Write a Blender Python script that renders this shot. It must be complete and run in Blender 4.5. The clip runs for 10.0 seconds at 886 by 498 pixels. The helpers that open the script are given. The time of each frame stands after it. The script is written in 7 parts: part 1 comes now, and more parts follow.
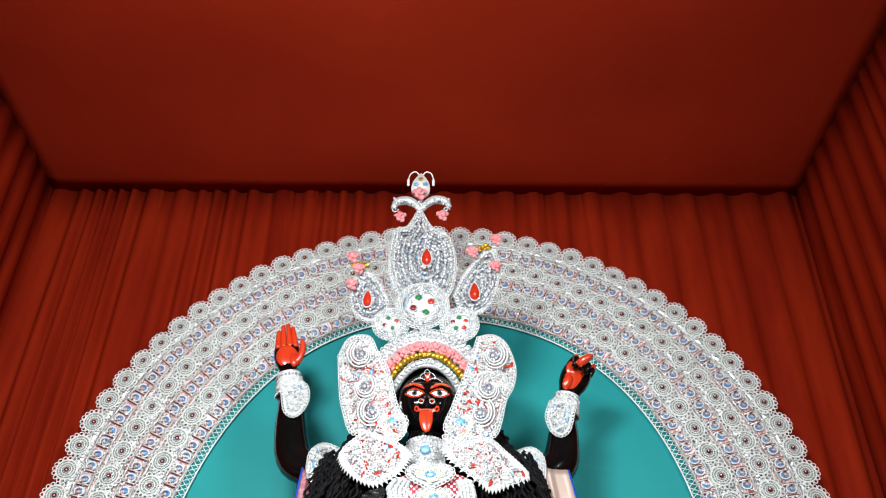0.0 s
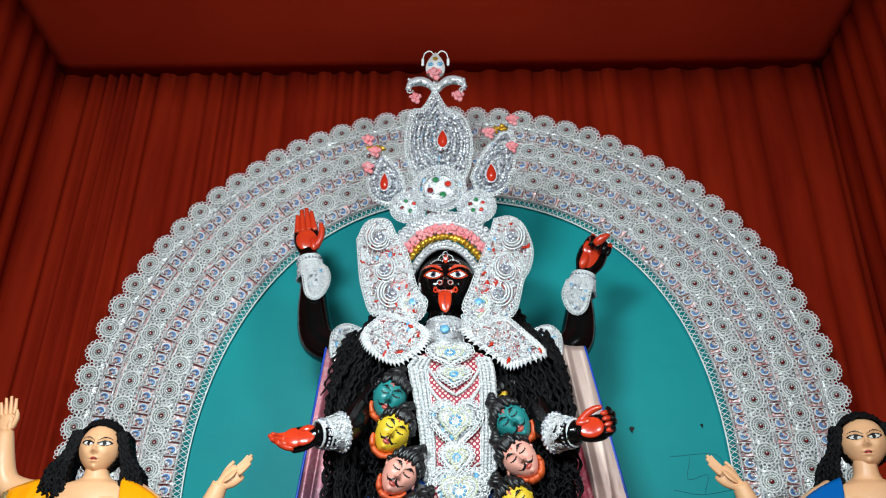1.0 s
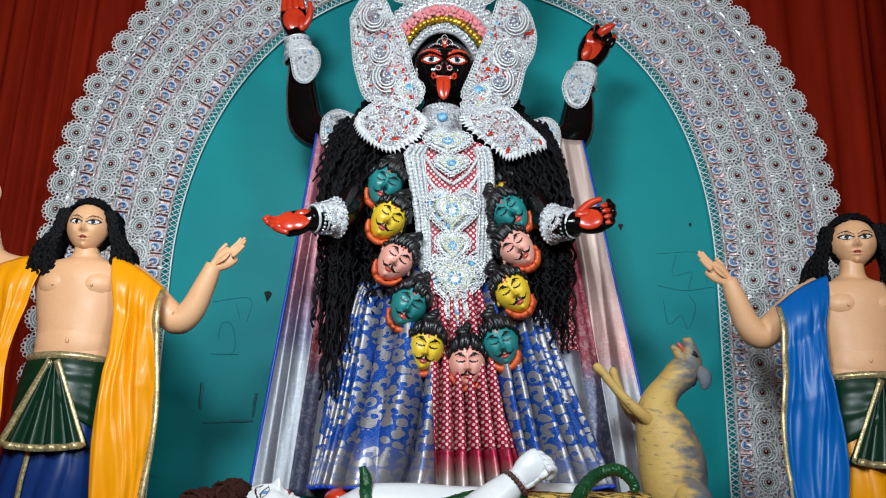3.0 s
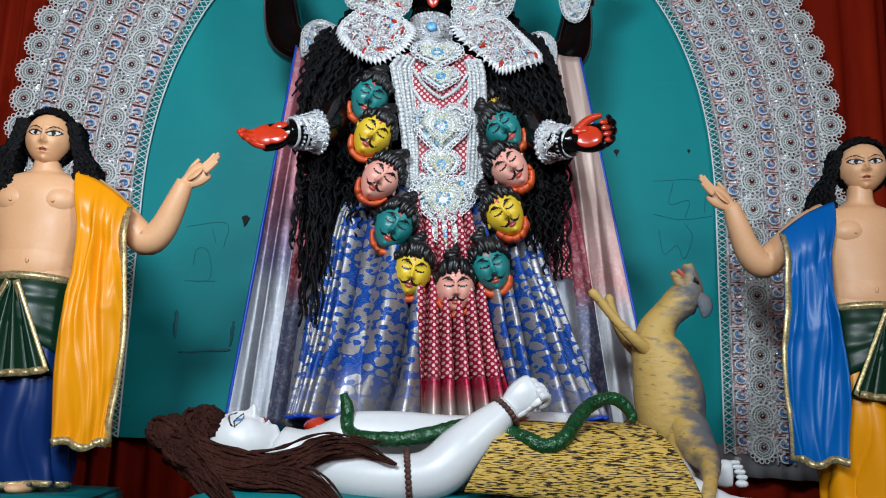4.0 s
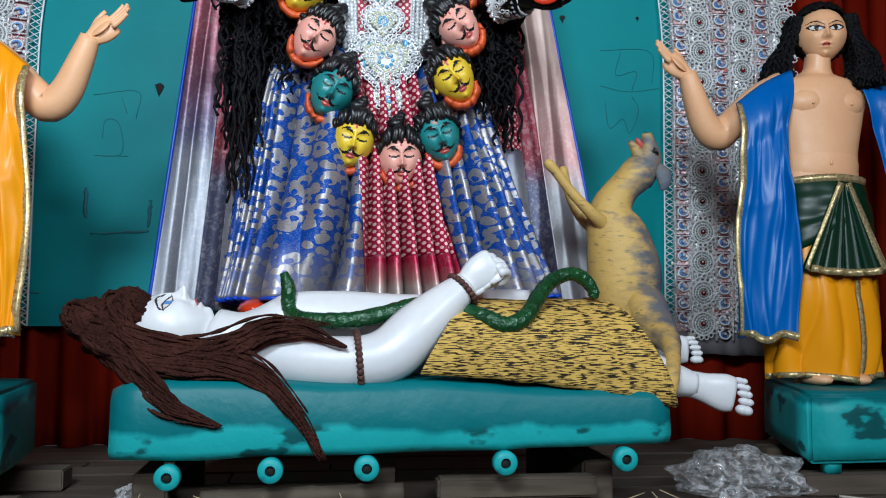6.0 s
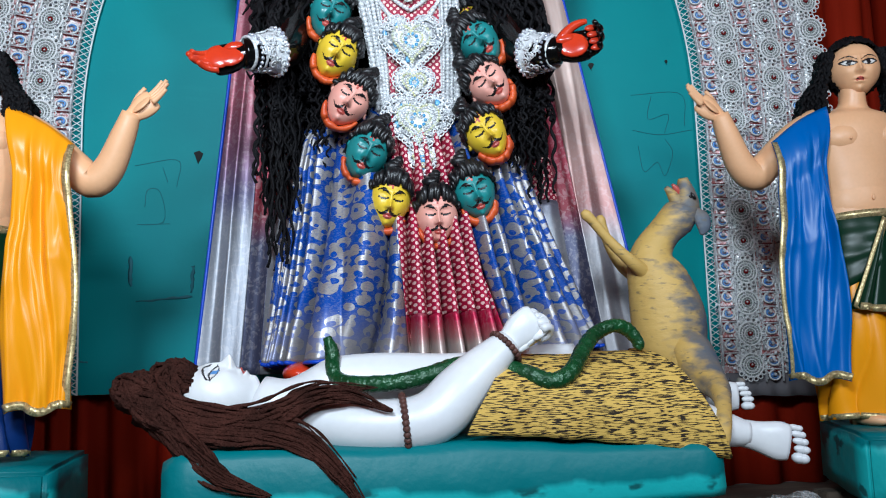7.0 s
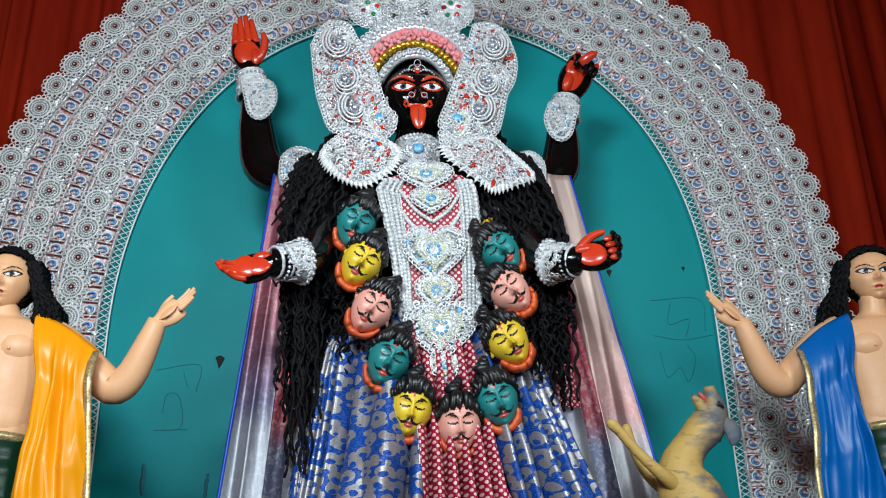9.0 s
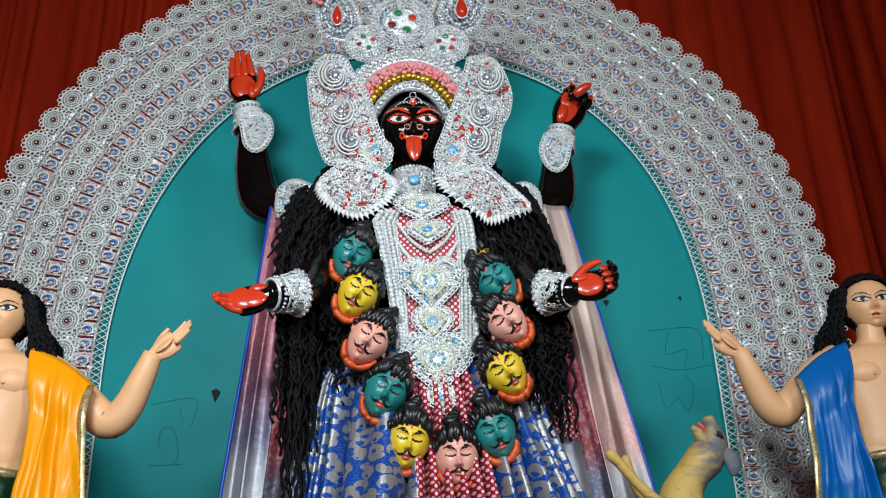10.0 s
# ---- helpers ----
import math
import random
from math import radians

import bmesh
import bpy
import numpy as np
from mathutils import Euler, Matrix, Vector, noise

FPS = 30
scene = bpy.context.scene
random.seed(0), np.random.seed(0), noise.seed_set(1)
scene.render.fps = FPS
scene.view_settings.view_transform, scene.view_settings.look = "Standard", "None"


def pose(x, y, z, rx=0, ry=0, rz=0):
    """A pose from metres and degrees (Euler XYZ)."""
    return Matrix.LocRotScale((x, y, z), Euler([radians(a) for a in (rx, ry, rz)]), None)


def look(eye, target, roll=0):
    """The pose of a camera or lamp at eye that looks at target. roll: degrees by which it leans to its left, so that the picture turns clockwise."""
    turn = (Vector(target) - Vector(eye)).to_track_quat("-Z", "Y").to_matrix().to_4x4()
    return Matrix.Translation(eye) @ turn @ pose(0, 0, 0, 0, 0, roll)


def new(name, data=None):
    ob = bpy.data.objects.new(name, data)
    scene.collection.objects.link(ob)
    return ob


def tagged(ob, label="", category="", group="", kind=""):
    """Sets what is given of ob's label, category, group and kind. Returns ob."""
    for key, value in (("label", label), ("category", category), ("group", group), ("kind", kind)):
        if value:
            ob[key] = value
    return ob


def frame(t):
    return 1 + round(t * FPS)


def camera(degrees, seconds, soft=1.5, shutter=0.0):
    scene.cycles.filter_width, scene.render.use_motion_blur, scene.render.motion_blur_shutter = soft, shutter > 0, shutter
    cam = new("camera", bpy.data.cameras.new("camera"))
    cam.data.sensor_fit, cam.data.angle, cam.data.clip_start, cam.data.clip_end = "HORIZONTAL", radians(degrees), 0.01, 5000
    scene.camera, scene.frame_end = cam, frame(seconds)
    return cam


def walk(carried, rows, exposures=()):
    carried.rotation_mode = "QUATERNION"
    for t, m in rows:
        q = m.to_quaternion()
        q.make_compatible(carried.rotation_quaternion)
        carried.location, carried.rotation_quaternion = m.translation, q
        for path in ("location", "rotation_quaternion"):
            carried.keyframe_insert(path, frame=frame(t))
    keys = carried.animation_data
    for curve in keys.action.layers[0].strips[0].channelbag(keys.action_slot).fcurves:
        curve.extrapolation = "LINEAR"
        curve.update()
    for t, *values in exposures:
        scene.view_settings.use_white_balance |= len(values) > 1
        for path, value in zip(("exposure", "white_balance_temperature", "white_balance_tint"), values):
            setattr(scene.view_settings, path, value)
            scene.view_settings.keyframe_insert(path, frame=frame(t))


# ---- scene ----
cam = camera(54.5, 10.0, soft=1.1)
PATH = [
    (0, (0.045, 0.342, 1.501), (0.033, 1.956, 2.681), 0.7),
    (0.4, (0.034, 0.32, 1.524), (0.016, 2.014, 2.587), 0.3),
    (0.5, (0.043, 0.318, 1.519), (0.014, 2.023, 2.564), 0.4),
    (1, (0.043, 0.327, 1.512), (-0.007, 2.091, 2.453), 0.4),
    (1.5, (0.017, 0.347, 1.504), (-0.028, 2.158, 2.353), 0.5),
    (1.7, (0.002, 0.348, 1.499), (-0.038, 2.182, 2.296), 1.0),
    (2, (-0.007, 0.376, 1.494), (-0.03, 2.234, 2.234), 0.2),
    (2.5, (-0.012, 0.396, 1.482), (-0.035, 2.297, 2.104), -0.2),
    (2.7, (-0.035, 0.409, 1.488), (-0.045, 2.323, 2.069), 0.5),
    (3.8, (-0.078, 0.595, 1.466), (-0.013, 2.551, 1.878), 1.5),
    (4, (-0.067, 0.638, 1.458), (-0.003, 2.598, 1.853), 1.6),
    (4.5, (-0.101, 0.735, 1.449), (0.032, 2.704, 1.775), 1.0),
    (5, (-0.153, 0.814, 1.442), (0.076, 2.788, 1.664), -1.2),
    (5.5, (-0.168, 0.854, 1.436), (0.111, 2.829, 1.592), 0.9),
    (5.7, (-0.149, 0.862, 1.434), (0.128, 2.838, 1.574), 0.9),
    (6.8, (-0.141, 0.852, 1.477), (0.059, 2.836, 1.63), -1.4),
    (7, (-0.15, 0.853, 1.478), (0.03, 2.83, 1.719), -1.8),
    (7.5, (-0.147, 0.857, 1.483), (0.007, 2.804, 1.914), -0.9),
    (8, (-0.149, 0.86, 1.493), (-0.011, 2.774, 2.054), -1.4),
    (8.5, (-0.157, 0.854, 1.495), (-0.018, 2.746, 2.13), -1.4),
    (9, (-0.163, 0.852, 1.501), (-0.019, 2.724, 2.191), -1.5),
    (9.5, (-0.166, 0.849, 1.5), (-0.013, 2.703, 2.233), -1.8),
    (10, (-0.161, 0.854, 1.496), (-0.01, 2.697, 2.256), -2.0),
]
walk(cam, [(t, look(eye, target, roll)) for t, eye, target, roll in PATH],
     ((0.0, 0.34, 7050, 10), (0.5, 0.10, 6650, 6), (1.0, -0.1, 6600, 5), (2.5, -0.27, 6550, 8), (4.0, -0.48, 6350, 10), (5.5, -0.45, 6200, 10), (7.0, -0.25, 6000, 10), (8.0, -0.24, 6050, 9), (9.0, -0.36, 6400, 7), (10.0, -0.43, 6600, 6)))

# ---------------------------------------------------------------- light
world = bpy.data.worlds.new("hall_dark")
scene.world = world
world.use_nodes = True
world.node_tree.nodes["Background"].inputs[0].default_value = (0.9, 0.95, 1.0, 1)
world.node_tree.nodes["Background"].inputs[1].default_value = 0.05


def area_lamp(name, eye, target, size, size_y, power, colour, spread):
    data = bpy.data.lights.new(name, "AREA")
    data.shape, data.size, data.size_y, data.energy, data.color = "RECTANGLE", size, size_y, power, colour
    data.spread = radians(spread)
    ob = new(name, data)
    ob.matrix_world = look(eye, target)
    return ob


area_lamp("flood_lamp", (-0.95, 0.0, 3.35), (-0.45, 4.0, 2.4), 0.8, 0.5, 78, (0.87, 0.98, 1.04), 130)
area_lamp("flood_lamp", (1.85, 0.0, 3.35), (-0.3, 3.9, 2.1), 0.7, 0.45, 32, (0.87, 0.98, 1.04), 120)
# Unseen fill added low in the middle to lift the shadowed lower board.
area_lamp("fill_lamp", (-0.2, -0.9, 2.75), (0.0, 3.7, 2.3), 1.4, 0.2, 36, (0.91, 0.98, 1.04), 120)


# ---------------------------------------------------------------- materials
def base_mat(name):
    m = bpy.data.materials.new(name)
    m.use_nodes = True
    nt = m.node_tree
    return m, nt, nt.nodes["Principled BSDF"]


def coords(nt, scale=(1, 1, 1), kind="Object"):
    tc, mp = nt.nodes.new("ShaderNodeTexCoord"), nt.nodes.new("ShaderNodeMapping")
    mp.inputs["Scale"].default_value = scale
    nt.links.new(tc.outputs[kind], mp.inputs[0])
    return mp.outputs[0]


def noise_out(nt, vec, scale, detail=4.0, distort=0.0):
    n = nt.nodes.new("ShaderNodeTexNoise")
    n.inputs["Scale"].default_value, n.inputs["Detail"].default_value, n.inputs["Distortion"].default_value = scale, detail, distort
    nt.links.new(vec, n.inputs["Vector"])
    return n.outputs["Fac"]


def ramp(nt, fac, stops, constant=False):
    r = nt.nodes.new("ShaderNodeValToRGB")
    r.color_ramp.interpolation = "CONSTANT" if constant else "LINEAR"
    el = r.color_ramp.elements
    while len(el) < len(stops):
        el.new(0.5)
    for e, (p, c) in zip(el, stops):
        e.position, e.color = p, (*c, 1) if len(c) == 3 else c
    nt.links.new(fac, r.inputs[0])
    return r.outputs[0]


def mixc(nt, fac, a, b, mode="MIX"):
    m = nt.nodes.new("ShaderNodeMix")
    m.data_type, m.blend_type = "RGBA", mode
    for sock, v in ((m.inputs["Factor"], fac), (m.inputs["A"], a), (m.inputs["B"], b)):
        if isinstance(v, (int, float)):
            sock.default_value = v
        elif isinstance(v, tuple):
            sock.default_value = (*v, 1)
        else:
            nt.links.new(v, sock)
    return m.outputs["Result"]


def calc(nt, op, a, b=0.0):
    m = nt.nodes.new("ShaderNodeMath")
    m.operation = op
    for sock, v in zip(m.inputs, (a, b)):
        if isinstance(v, (int, float)):
            sock.default_value = v
        else:
            nt.links.new(v, sock)
    return m.outputs[0]


def axis(nt, vec, which):
    s = nt.nodes.new("ShaderNodeSeparateXYZ")
    nt.links.new(vec, s.inputs[0])
    return s.outputs[which]


def bump(nt, b, height, strength=0.3, dist=0.01):
    n = nt.nodes.new("ShaderNodeBump")
    n.inputs["Strength"].default_value, n.inputs["Distance"].default_value = strength, dist
    nt.links.new(height, n.inputs["Height"])
    nt.links.new(n.outputs[0], b.inputs["Normal"])


def paint(name, c1, c2=None, rough=0.5, metal=0.0, big=3.0, fine=60.0, bumps=0.15, dist=0.004, spec=0.5, coat=0.0):
    """A painted or plain surface: two tones at a large scale, grain at a fine one."""
    m, nt, b = base_mat(name)
    c2 = c2 or tuple(0.8 * v for v in c1)
    v = coords(nt)
    col = mixc(nt, ramp(nt, noise_out(nt, v, big, 5), [(0.35, (0, 0, 0)), (0.68, (1, 1, 1))]), c1, c2)
    col = mixc(nt, calc(nt, "MULTIPLY", noise_out(nt, v, fine, 3), 0.25), col, tuple(0.6 * x for x in c1))
    nt.links.new(col, b.inputs["Base Color"])
    nt.links.new(ramp(nt, noise_out(nt, v, big * 4), [(0.3, (rough * 0.8,) * 3), (0.7, (min(1, rough * 1.2),) * 3)]), b.inputs["Roughness"])
    b.inputs["Metallic"].default_value = metal
    b.inputs["Specular IOR Level"].default_value = spec
    if coat:
        b.inputs["Coat Weight"].default_value = coat
    bump(nt, b, noise_out(nt, v, fine, 4), bumps, dist)
    return m


def fabric(name, c1, c2, rough=0.6, weave=500.0, big=(4, 4, 0.6)):
    m, nt, b = base_mat(name)
    v = coords(nt)
    col = mixc(nt, ramp(nt, noise_out(nt, coords(nt, big), 2.0, 5), [(0.3, (0, 0, 0)), (0.7, (1, 1, 1))]), c1, c2)
    nt.links.new(col, b.inputs["Base Color"])
    b.inputs["Roughness"].default_value = rough
    b.inputs["Specular IOR Level"].default_value = 0.02
    bump(nt, b, calc(nt, "ADD", noise_out(nt, v, weave, 2), calc(nt, "MULTIPLY", noise_out(nt, coords(nt, (1, 1, 0.15)), 22, 4), 3.0)), 0.2, 0.004)
    return m


def satin(name, c1, c2, rough=0.33):
    m, nt, b = base_mat(name)
    v = coords(nt)
    col = mixc(nt, noise_out(nt, coords(nt, (1, 1, 0.3)), 6, 4), c1, c2)
    nt.links.new(col, b.inputs["Base Color"])
    b.inputs["Roughness"].default_value = rough
    bump(nt, b, noise_out(nt, coords(nt, (1, 1, 0.25)), 14, 3, 0.6), 0.14, 0.004)
    b.inputs["Specular IOR Level"].default_value = 0.3
    return m


def sequin(name, c1, c2, scale=260.0, metal=0.7, rough=0.28):
    """Glittering foil: each small facet has a tilt and tone of its own."""
    m, nt, b = base_mat(name)
    vo = nt.nodes.new("ShaderNodeTexVoronoi")
    vo.inputs["Scale"].default_value = scale
    nt.links.new(coords(nt), vo.inputs["Vector"])
    f = axis(nt, vo.outputs["Color"], 0)
    nt.links.new(mixc(nt, f, c1, c2), b.inputs["Base Color"])
    b.inputs["Metallic"].default_value = metal
    b.inputs["Roughness"].default_value = rough
    bump(nt, b, f, 0.6, 0.003)
    return m


def brocade(name):
    m, nt, b = base_mat(name)
    v = coords(nt, (1.0, 0.5, 1.5))
    dis = nt.nodes.new("ShaderNodeTexNoise")
    dis.inputs["Scale"].default_value = 14
    nt.links.new(v, dis.inputs["Vector"])
    add = nt.nodes.new("ShaderNodeMix")
    add.data_type, add.inputs["Factor"].default_value = "VECTOR", 0.035
    nt.links.new(v, add.inputs[4]), nt.links.new(dis.outputs["Color"], add.inputs[5])
    spots = []
    for off in ((0.0, 0.0, 0.0), (0.006, 0.0, 0.012)):
        mp = nt.nodes.new("ShaderNodeMapping")
        mp.inputs["Location"].default_value = off
        vo = nt.nodes.new("ShaderNodeTexVoronoi")
        vo.inputs["Scale"].default_value, vo.inputs["Randomness"].default_value = 21, 0.6
        nt.links.new(add.outputs[1], mp.inputs[0]), nt.links.new(mp.outputs[0], vo.inputs["Vector"])
        spots.append(vo.outputs["Distance"])
    outer = ramp(nt, spots[0], [(0.0, (0, 0, 0)), (0.55, (1, 1, 1))], True)
    inner = ramp(nt, spots[1], [(0.0, (1, 1, 1)), (0.27, (0, 0, 0))], True)
    blue = calc(nt, "MAXIMUM", outer, inner)
    fleck = ramp(nt, noise_out(nt, coords(nt, (1, 0.5, 2.5)), 110, 2), [(0.0, (0, 0, 0)), (0.55, (1, 1, 1))], True)
    fac = mixc(nt, calc(nt, "MULTIPLY", fleck, 0.40), blue, (0.65, 0.65, 0.65))
    border = nt.nodes.new("ShaderNodeMapRange")
    border.inputs["From Min"].default_value, border.inputs["From Max"].default_value = 1.50, 1.62
    border.inputs["To Min"].default_value = 0.45
    wavy = calc(nt, "ADD", axis(nt, coords(nt), 2), calc(nt, "MULTIPLY", noise_out(nt, coords(nt), 9, 3), 0.10))
    nt.links.new(calc(nt, "SUBTRACT", wavy, 0.05), border.inputs["Value"])
    fac = calc(nt, "MULTIPLY", fac, border.outputs[0])
    nt.links.new(mixc(nt, fac, (0.36, 0.34, 0.33), (0.002, 0.050, 0.28)), b.inputs["Base Color"])
    nt.links.new(ramp(nt, fac, [(0.0, (0.6,) * 3), (1.0, (0.05,) * 3)]), b.inputs["Metallic"])
    b.inputs["Roughness"].default_value = 0.42
    b.inputs["Specular IOR Level"].default_value = 0.15
    bump(nt, b, fac, 0.25, 0.004)
    return m


def dotted(name, ground, dot, scale=55.0, size=0.3):
    m, nt, b = base_mat(name)
    vo = nt.nodes.new("ShaderNodeTexVoronoi")
    vo.inputs["Scale"].default_value, vo.inputs["Randomness"].default_value = scale, 0.0
    mp = nt.nodes.new("ShaderNodeMapping")
    mp.inputs["Rotation"].default_value = (0, radians(45), 0)
    mp.inputs["Scale"].default_value = (1, 0.0, 1)
    nt.links.new(coords(nt), mp.inputs[0])
    nt.links.new(mp.outputs[0], vo.inputs["Vector"])
    fac = ramp(nt, vo.outputs["Distance"], [(0.0, (1, 1, 1)), (size, (0, 0, 0))], True)
    tone = mixc(nt, noise_out(nt, coords(nt), 7), ground, tuple(0.6 * x for x in ground))
    nt.links.new(mixc(nt, fac, tone, dot), b.inputs["Base Color"])
    b.inputs["Roughness"].default_value = 0.45
    b.inputs["Specular IOR Level"].default_value = 0.25
    return m


def tiger_mat():
    m, nt, b = base_mat("tiger_print")
    f = noise_out(nt, coords(nt, (40, 40, 380)), 1.0, 1, 0.1)
    nt.links.new(mixc(nt, ramp(nt, f, [(0.50, (0, 0, 0)), (0.56, (1, 1, 1))]), mixc(nt, noise_out(nt, coords(nt), 8), (0.66, 0.43, 0.10), (0.52, 0.33, 0.08)), (0.025, 0.018, 0.012)), b.inputs["Base Color"])
    b.inputs["Roughness"].default_value = 0.75
    b.inputs["Specular IOR Level"].default_value = 0.15
    bump(nt, b, noise_out(nt, coords(nt, (1, 1, 6)), 40, 3), 0.3, 0.006)
    return m


def drape_mat(name, lo, mid, hi, z0, z1, z2):
    """Dip-dyed metallic cloth: three dyes one above the other."""
    m, nt, b = base_mat(name)
    v = coords(nt)
    z = calc(nt, "ADD", axis(nt, v, 2), calc(nt, "MULTIPLY", noise_out(nt, v, 4), 0.1))
    n = nt.nodes.new("ShaderNodeMapRange")
    n.inputs["From Min"].default_value, n.inputs["From Max"].default_value = z0, z2
    nt.links.new(z, n.inputs["Value"])
    k = (z1 - z0) / (z2 - z0)
    col = ramp(nt, n.outputs[0], [(0.0, lo), (k - 0.06, lo), (k + 0.06, mid), (1.0, hi)])
    fig = noise_out(nt, v, 55, 3, 1.0)
    col = mixc(nt, ramp(nt, fig, [(0.5, (0, 0, 0)), (0.62, (0.18,) * 3)]), col, (0.50, 0.46, 0.45))
    nt.links.new(col, b.inputs["Base Color"])
    b.inputs["Metallic"].default_value, b.inputs["Roughness"].default_value = 0.45, 0.45
    bump(nt, b, noise_out(nt, coords(nt, (1, 1, 0.2)), 16, 4), 0.4, 0.01)
    return m


def jackal_mat():
    m, nt, b = base_mat("jackal_paint")
    v = coords(nt)
    g = ramp(nt, calc(nt, "ADD", calc(nt, "MULTIPLY", axis(nt, v, 0), 1.0), calc(nt, "MULTIPLY", noise_out(nt, coords(nt, (1, 1, 2.5)), 13, 4), 0.30)), [(0.88, (0.56, 0.36, 0.10)), (0.96, (0.08, 0.10, 0.13))])
    nt.links.new(mixc(nt, ramp(nt, noise_out(nt, v, 9, 5), [(0.4, (0, 0, 0)), (0.8, (0.6,) * 3)]), mixc(nt, ramp(nt, noise_out(nt, coords(nt, (1, 1, 3)), 30, 3), [(0.60, (0, 0, 0)), (0.70, (0.7,) * 3)]), g, (0.10, 0.09, 0.07)), (0.40, 0.25, 0.06)), b.inputs["Base Color"])
    b.inputs["Roughness"].default_value = 0.6
    bump(nt, b, noise_out(nt, coords(nt, (1, 1, 2)), 30, 5), 0.35, 0.008)
    return m


def board_mat():
    m, nt, b = base_mat("teal_board")
    v = coords(nt)
    col = mixc(nt, ramp(nt, noise_out(nt, v, 1.3, 5), [(0.35, (0, 0, 0)), (0.7, (1, 1, 1))]), (0.005, 0.27, 0.28), (0.004, 0.21, 0.235))
    col = mixc(nt, ramp(nt, noise_out(nt, coords(nt, (1, 1, 6)), 3, 6), [(0.60, (0, 0, 0)), (0.75, (0.35,) * 3)]), col, (0.012, 0.29, 0.30))
    nt.links.new(col, b.inputs["Base Color"])
    b.inputs["Specular IOR Level"].default_value = 0.18
    b.inputs["Roughness"].default_value = 0.55
    bump(nt, b, noise_out(nt, v, 50, 4), 0.1, 0.004)
    return m


def base_teal_mat():
    m, nt, b = base_mat("teal_base_paint")
    v = coords(nt)
    edge = calc(nt, "ADD", axis(nt, v, 2), calc(nt, "MULTIPLY", noise_out(nt, coords(nt, (1, 1, 0.2)), 5, 5), 0.10))
    n = nt.nodes.new("ShaderNodeMapRange")
    n.inputs["From Min"].default_value, n.inputs["From Max"].default_value = 1.212, 1.226
    nt.links.new(edge, n.inputs["Value"])
    light = mixc(nt, noise_out(nt, v, 6, 5), (0.025, 0.42, 0.42), (0.012, 0.28, 0.29))
    light = mixc(nt, ramp(nt, noise_out(nt, coords(nt, (1, 1, 2)), 5, 4), [(0.60, (0, 0, 0)), (0.64, (1, 1, 1))]), light, (0.006, 0.09, 0.095))
    dark = mixc(nt, noise_out(nt, v, 4, 5), (0.003, 0.155, 0.17), (0.002, 0.12, 0.135))
    b.inputs["Specular IOR Level"].default_value = 0.25
    nt.links.new(mixc(nt, n.outputs[0], light, dark), b.inputs["Base Color"])
    b.inputs["Roughness"].default_value = 0.45
    bump(nt, b, noise_out(nt, v, 14, 6), 0.4, 0.012)
    return m


def wood_mat(name, c1, c2, rough=0.8, along=0):
    m, nt, b = base_mat(name)
    sc = [14, 14, 14]
    sc[along] = 1.2
    f = noise_out(nt, coords(nt, tuple(sc)), 2.5, 6, 0.5)
    info = nt.nodes.new("ShaderNodeObjectInfo")
    col = mixc(nt, ramp(nt, f, [(0.3, (0, 0, 0)), (0.7, (1, 1, 1))]), c1, c2)
    col = mixc(nt, calc(nt, "MULTIPLY", info.outputs["Random"], 0.4), col, tuple(0.5 * x for x in c2))
    nt.links.new(col, b.inputs["Base Color"])
    b.inputs["Roughness"].default_value = rough
    bump(nt, b, f, 0.4, 0.006)
    return m


def film_mat():
    m, nt, b = base_mat("clear_film")
    b.inputs["Base Color"].default_value = (0.92, 0.92, 0.92, 1)
    b.inputs["Roughness"].default_value = 0.1
    nt.links.new(ramp(nt, noise_out(nt, coords(nt), 26, 4, 1.5), [(0.45, (0.05,) * 3), (0.72, (0.5,) * 3)]), b.inputs["Alpha"])
    b.inputs["Specular IOR Level"].default_value = 1.0
    bump(nt, b, noise_out(nt, coords(nt), 40, 4, 1.0), 0.6, 0.01)
    return m


RED = fabric("red_curtain_cloth", (0.26, 0.017, 0.005), (0.17, 0.009, 0.0035), 0.7)
RED_CEIL = fabric("red_ceiling_cloth", (0.34, 0.024, 0.008), (0.28, 0.018, 0.007), 0.75, 300, (0.5, 0.5, 0.5))
TEAL = board_mat()
BASE_TEAL = base_teal_mat()
SILVER = sequin("silver_foil", (0.84, 0.85, 0.86), (0.44, 0.46, 0.49), 260, 0.4, 0.26)
SILVER_DULL = paint("silver_thread", (0.92, 0.93, 0.92), (0.76, 0.78, 0.78), 0.4, 0.05, 20, 220, 0.4)
FOIL = sequin("white_foil", (0.86, 0.87, 0.87), (0.52, 0.54, 0.56), 300, 0.2, 0.24)
RED_FOIL = sequin("red_backed_foil", (0.60, 0.04, 0.03), (0.72, 0.70, 0.70), 60, 0.15, 0.4)
SEQUIN = sequin("iridescent_sequins", (0.92, 0.95, 0.98), (0.36, 0.40, 0.52), 170, 0.7, 0.16)
LACE_RED = sequin("red_lace_ground", (0.54, 0.15, 0.14), (0.90, 0.84, 0.84), 130, 0.2, 0.4)
LACE_DARK = sequin("lace_ground", (0.50, 0.55, 0.51), (0.10, 0.13, 0.11), 330, 0.3, 0.35)
LACE_NET = sequin("silver_net", (0.92, 0.93, 0.93), (0.16, 0.18, 0.18), 120, 0.4, 0.3)
GEM_RED = paint("red_gem", (0.55, 0.03, 0.012), None, 0.15, 0, 20, 100, 0.02, coat=0.6)
GEM_DARK = paint("dark_red_bead", (0.20, 0.012, 0.015), None, 0.2, 0, 20, 100, 0.02, coat=0.5)
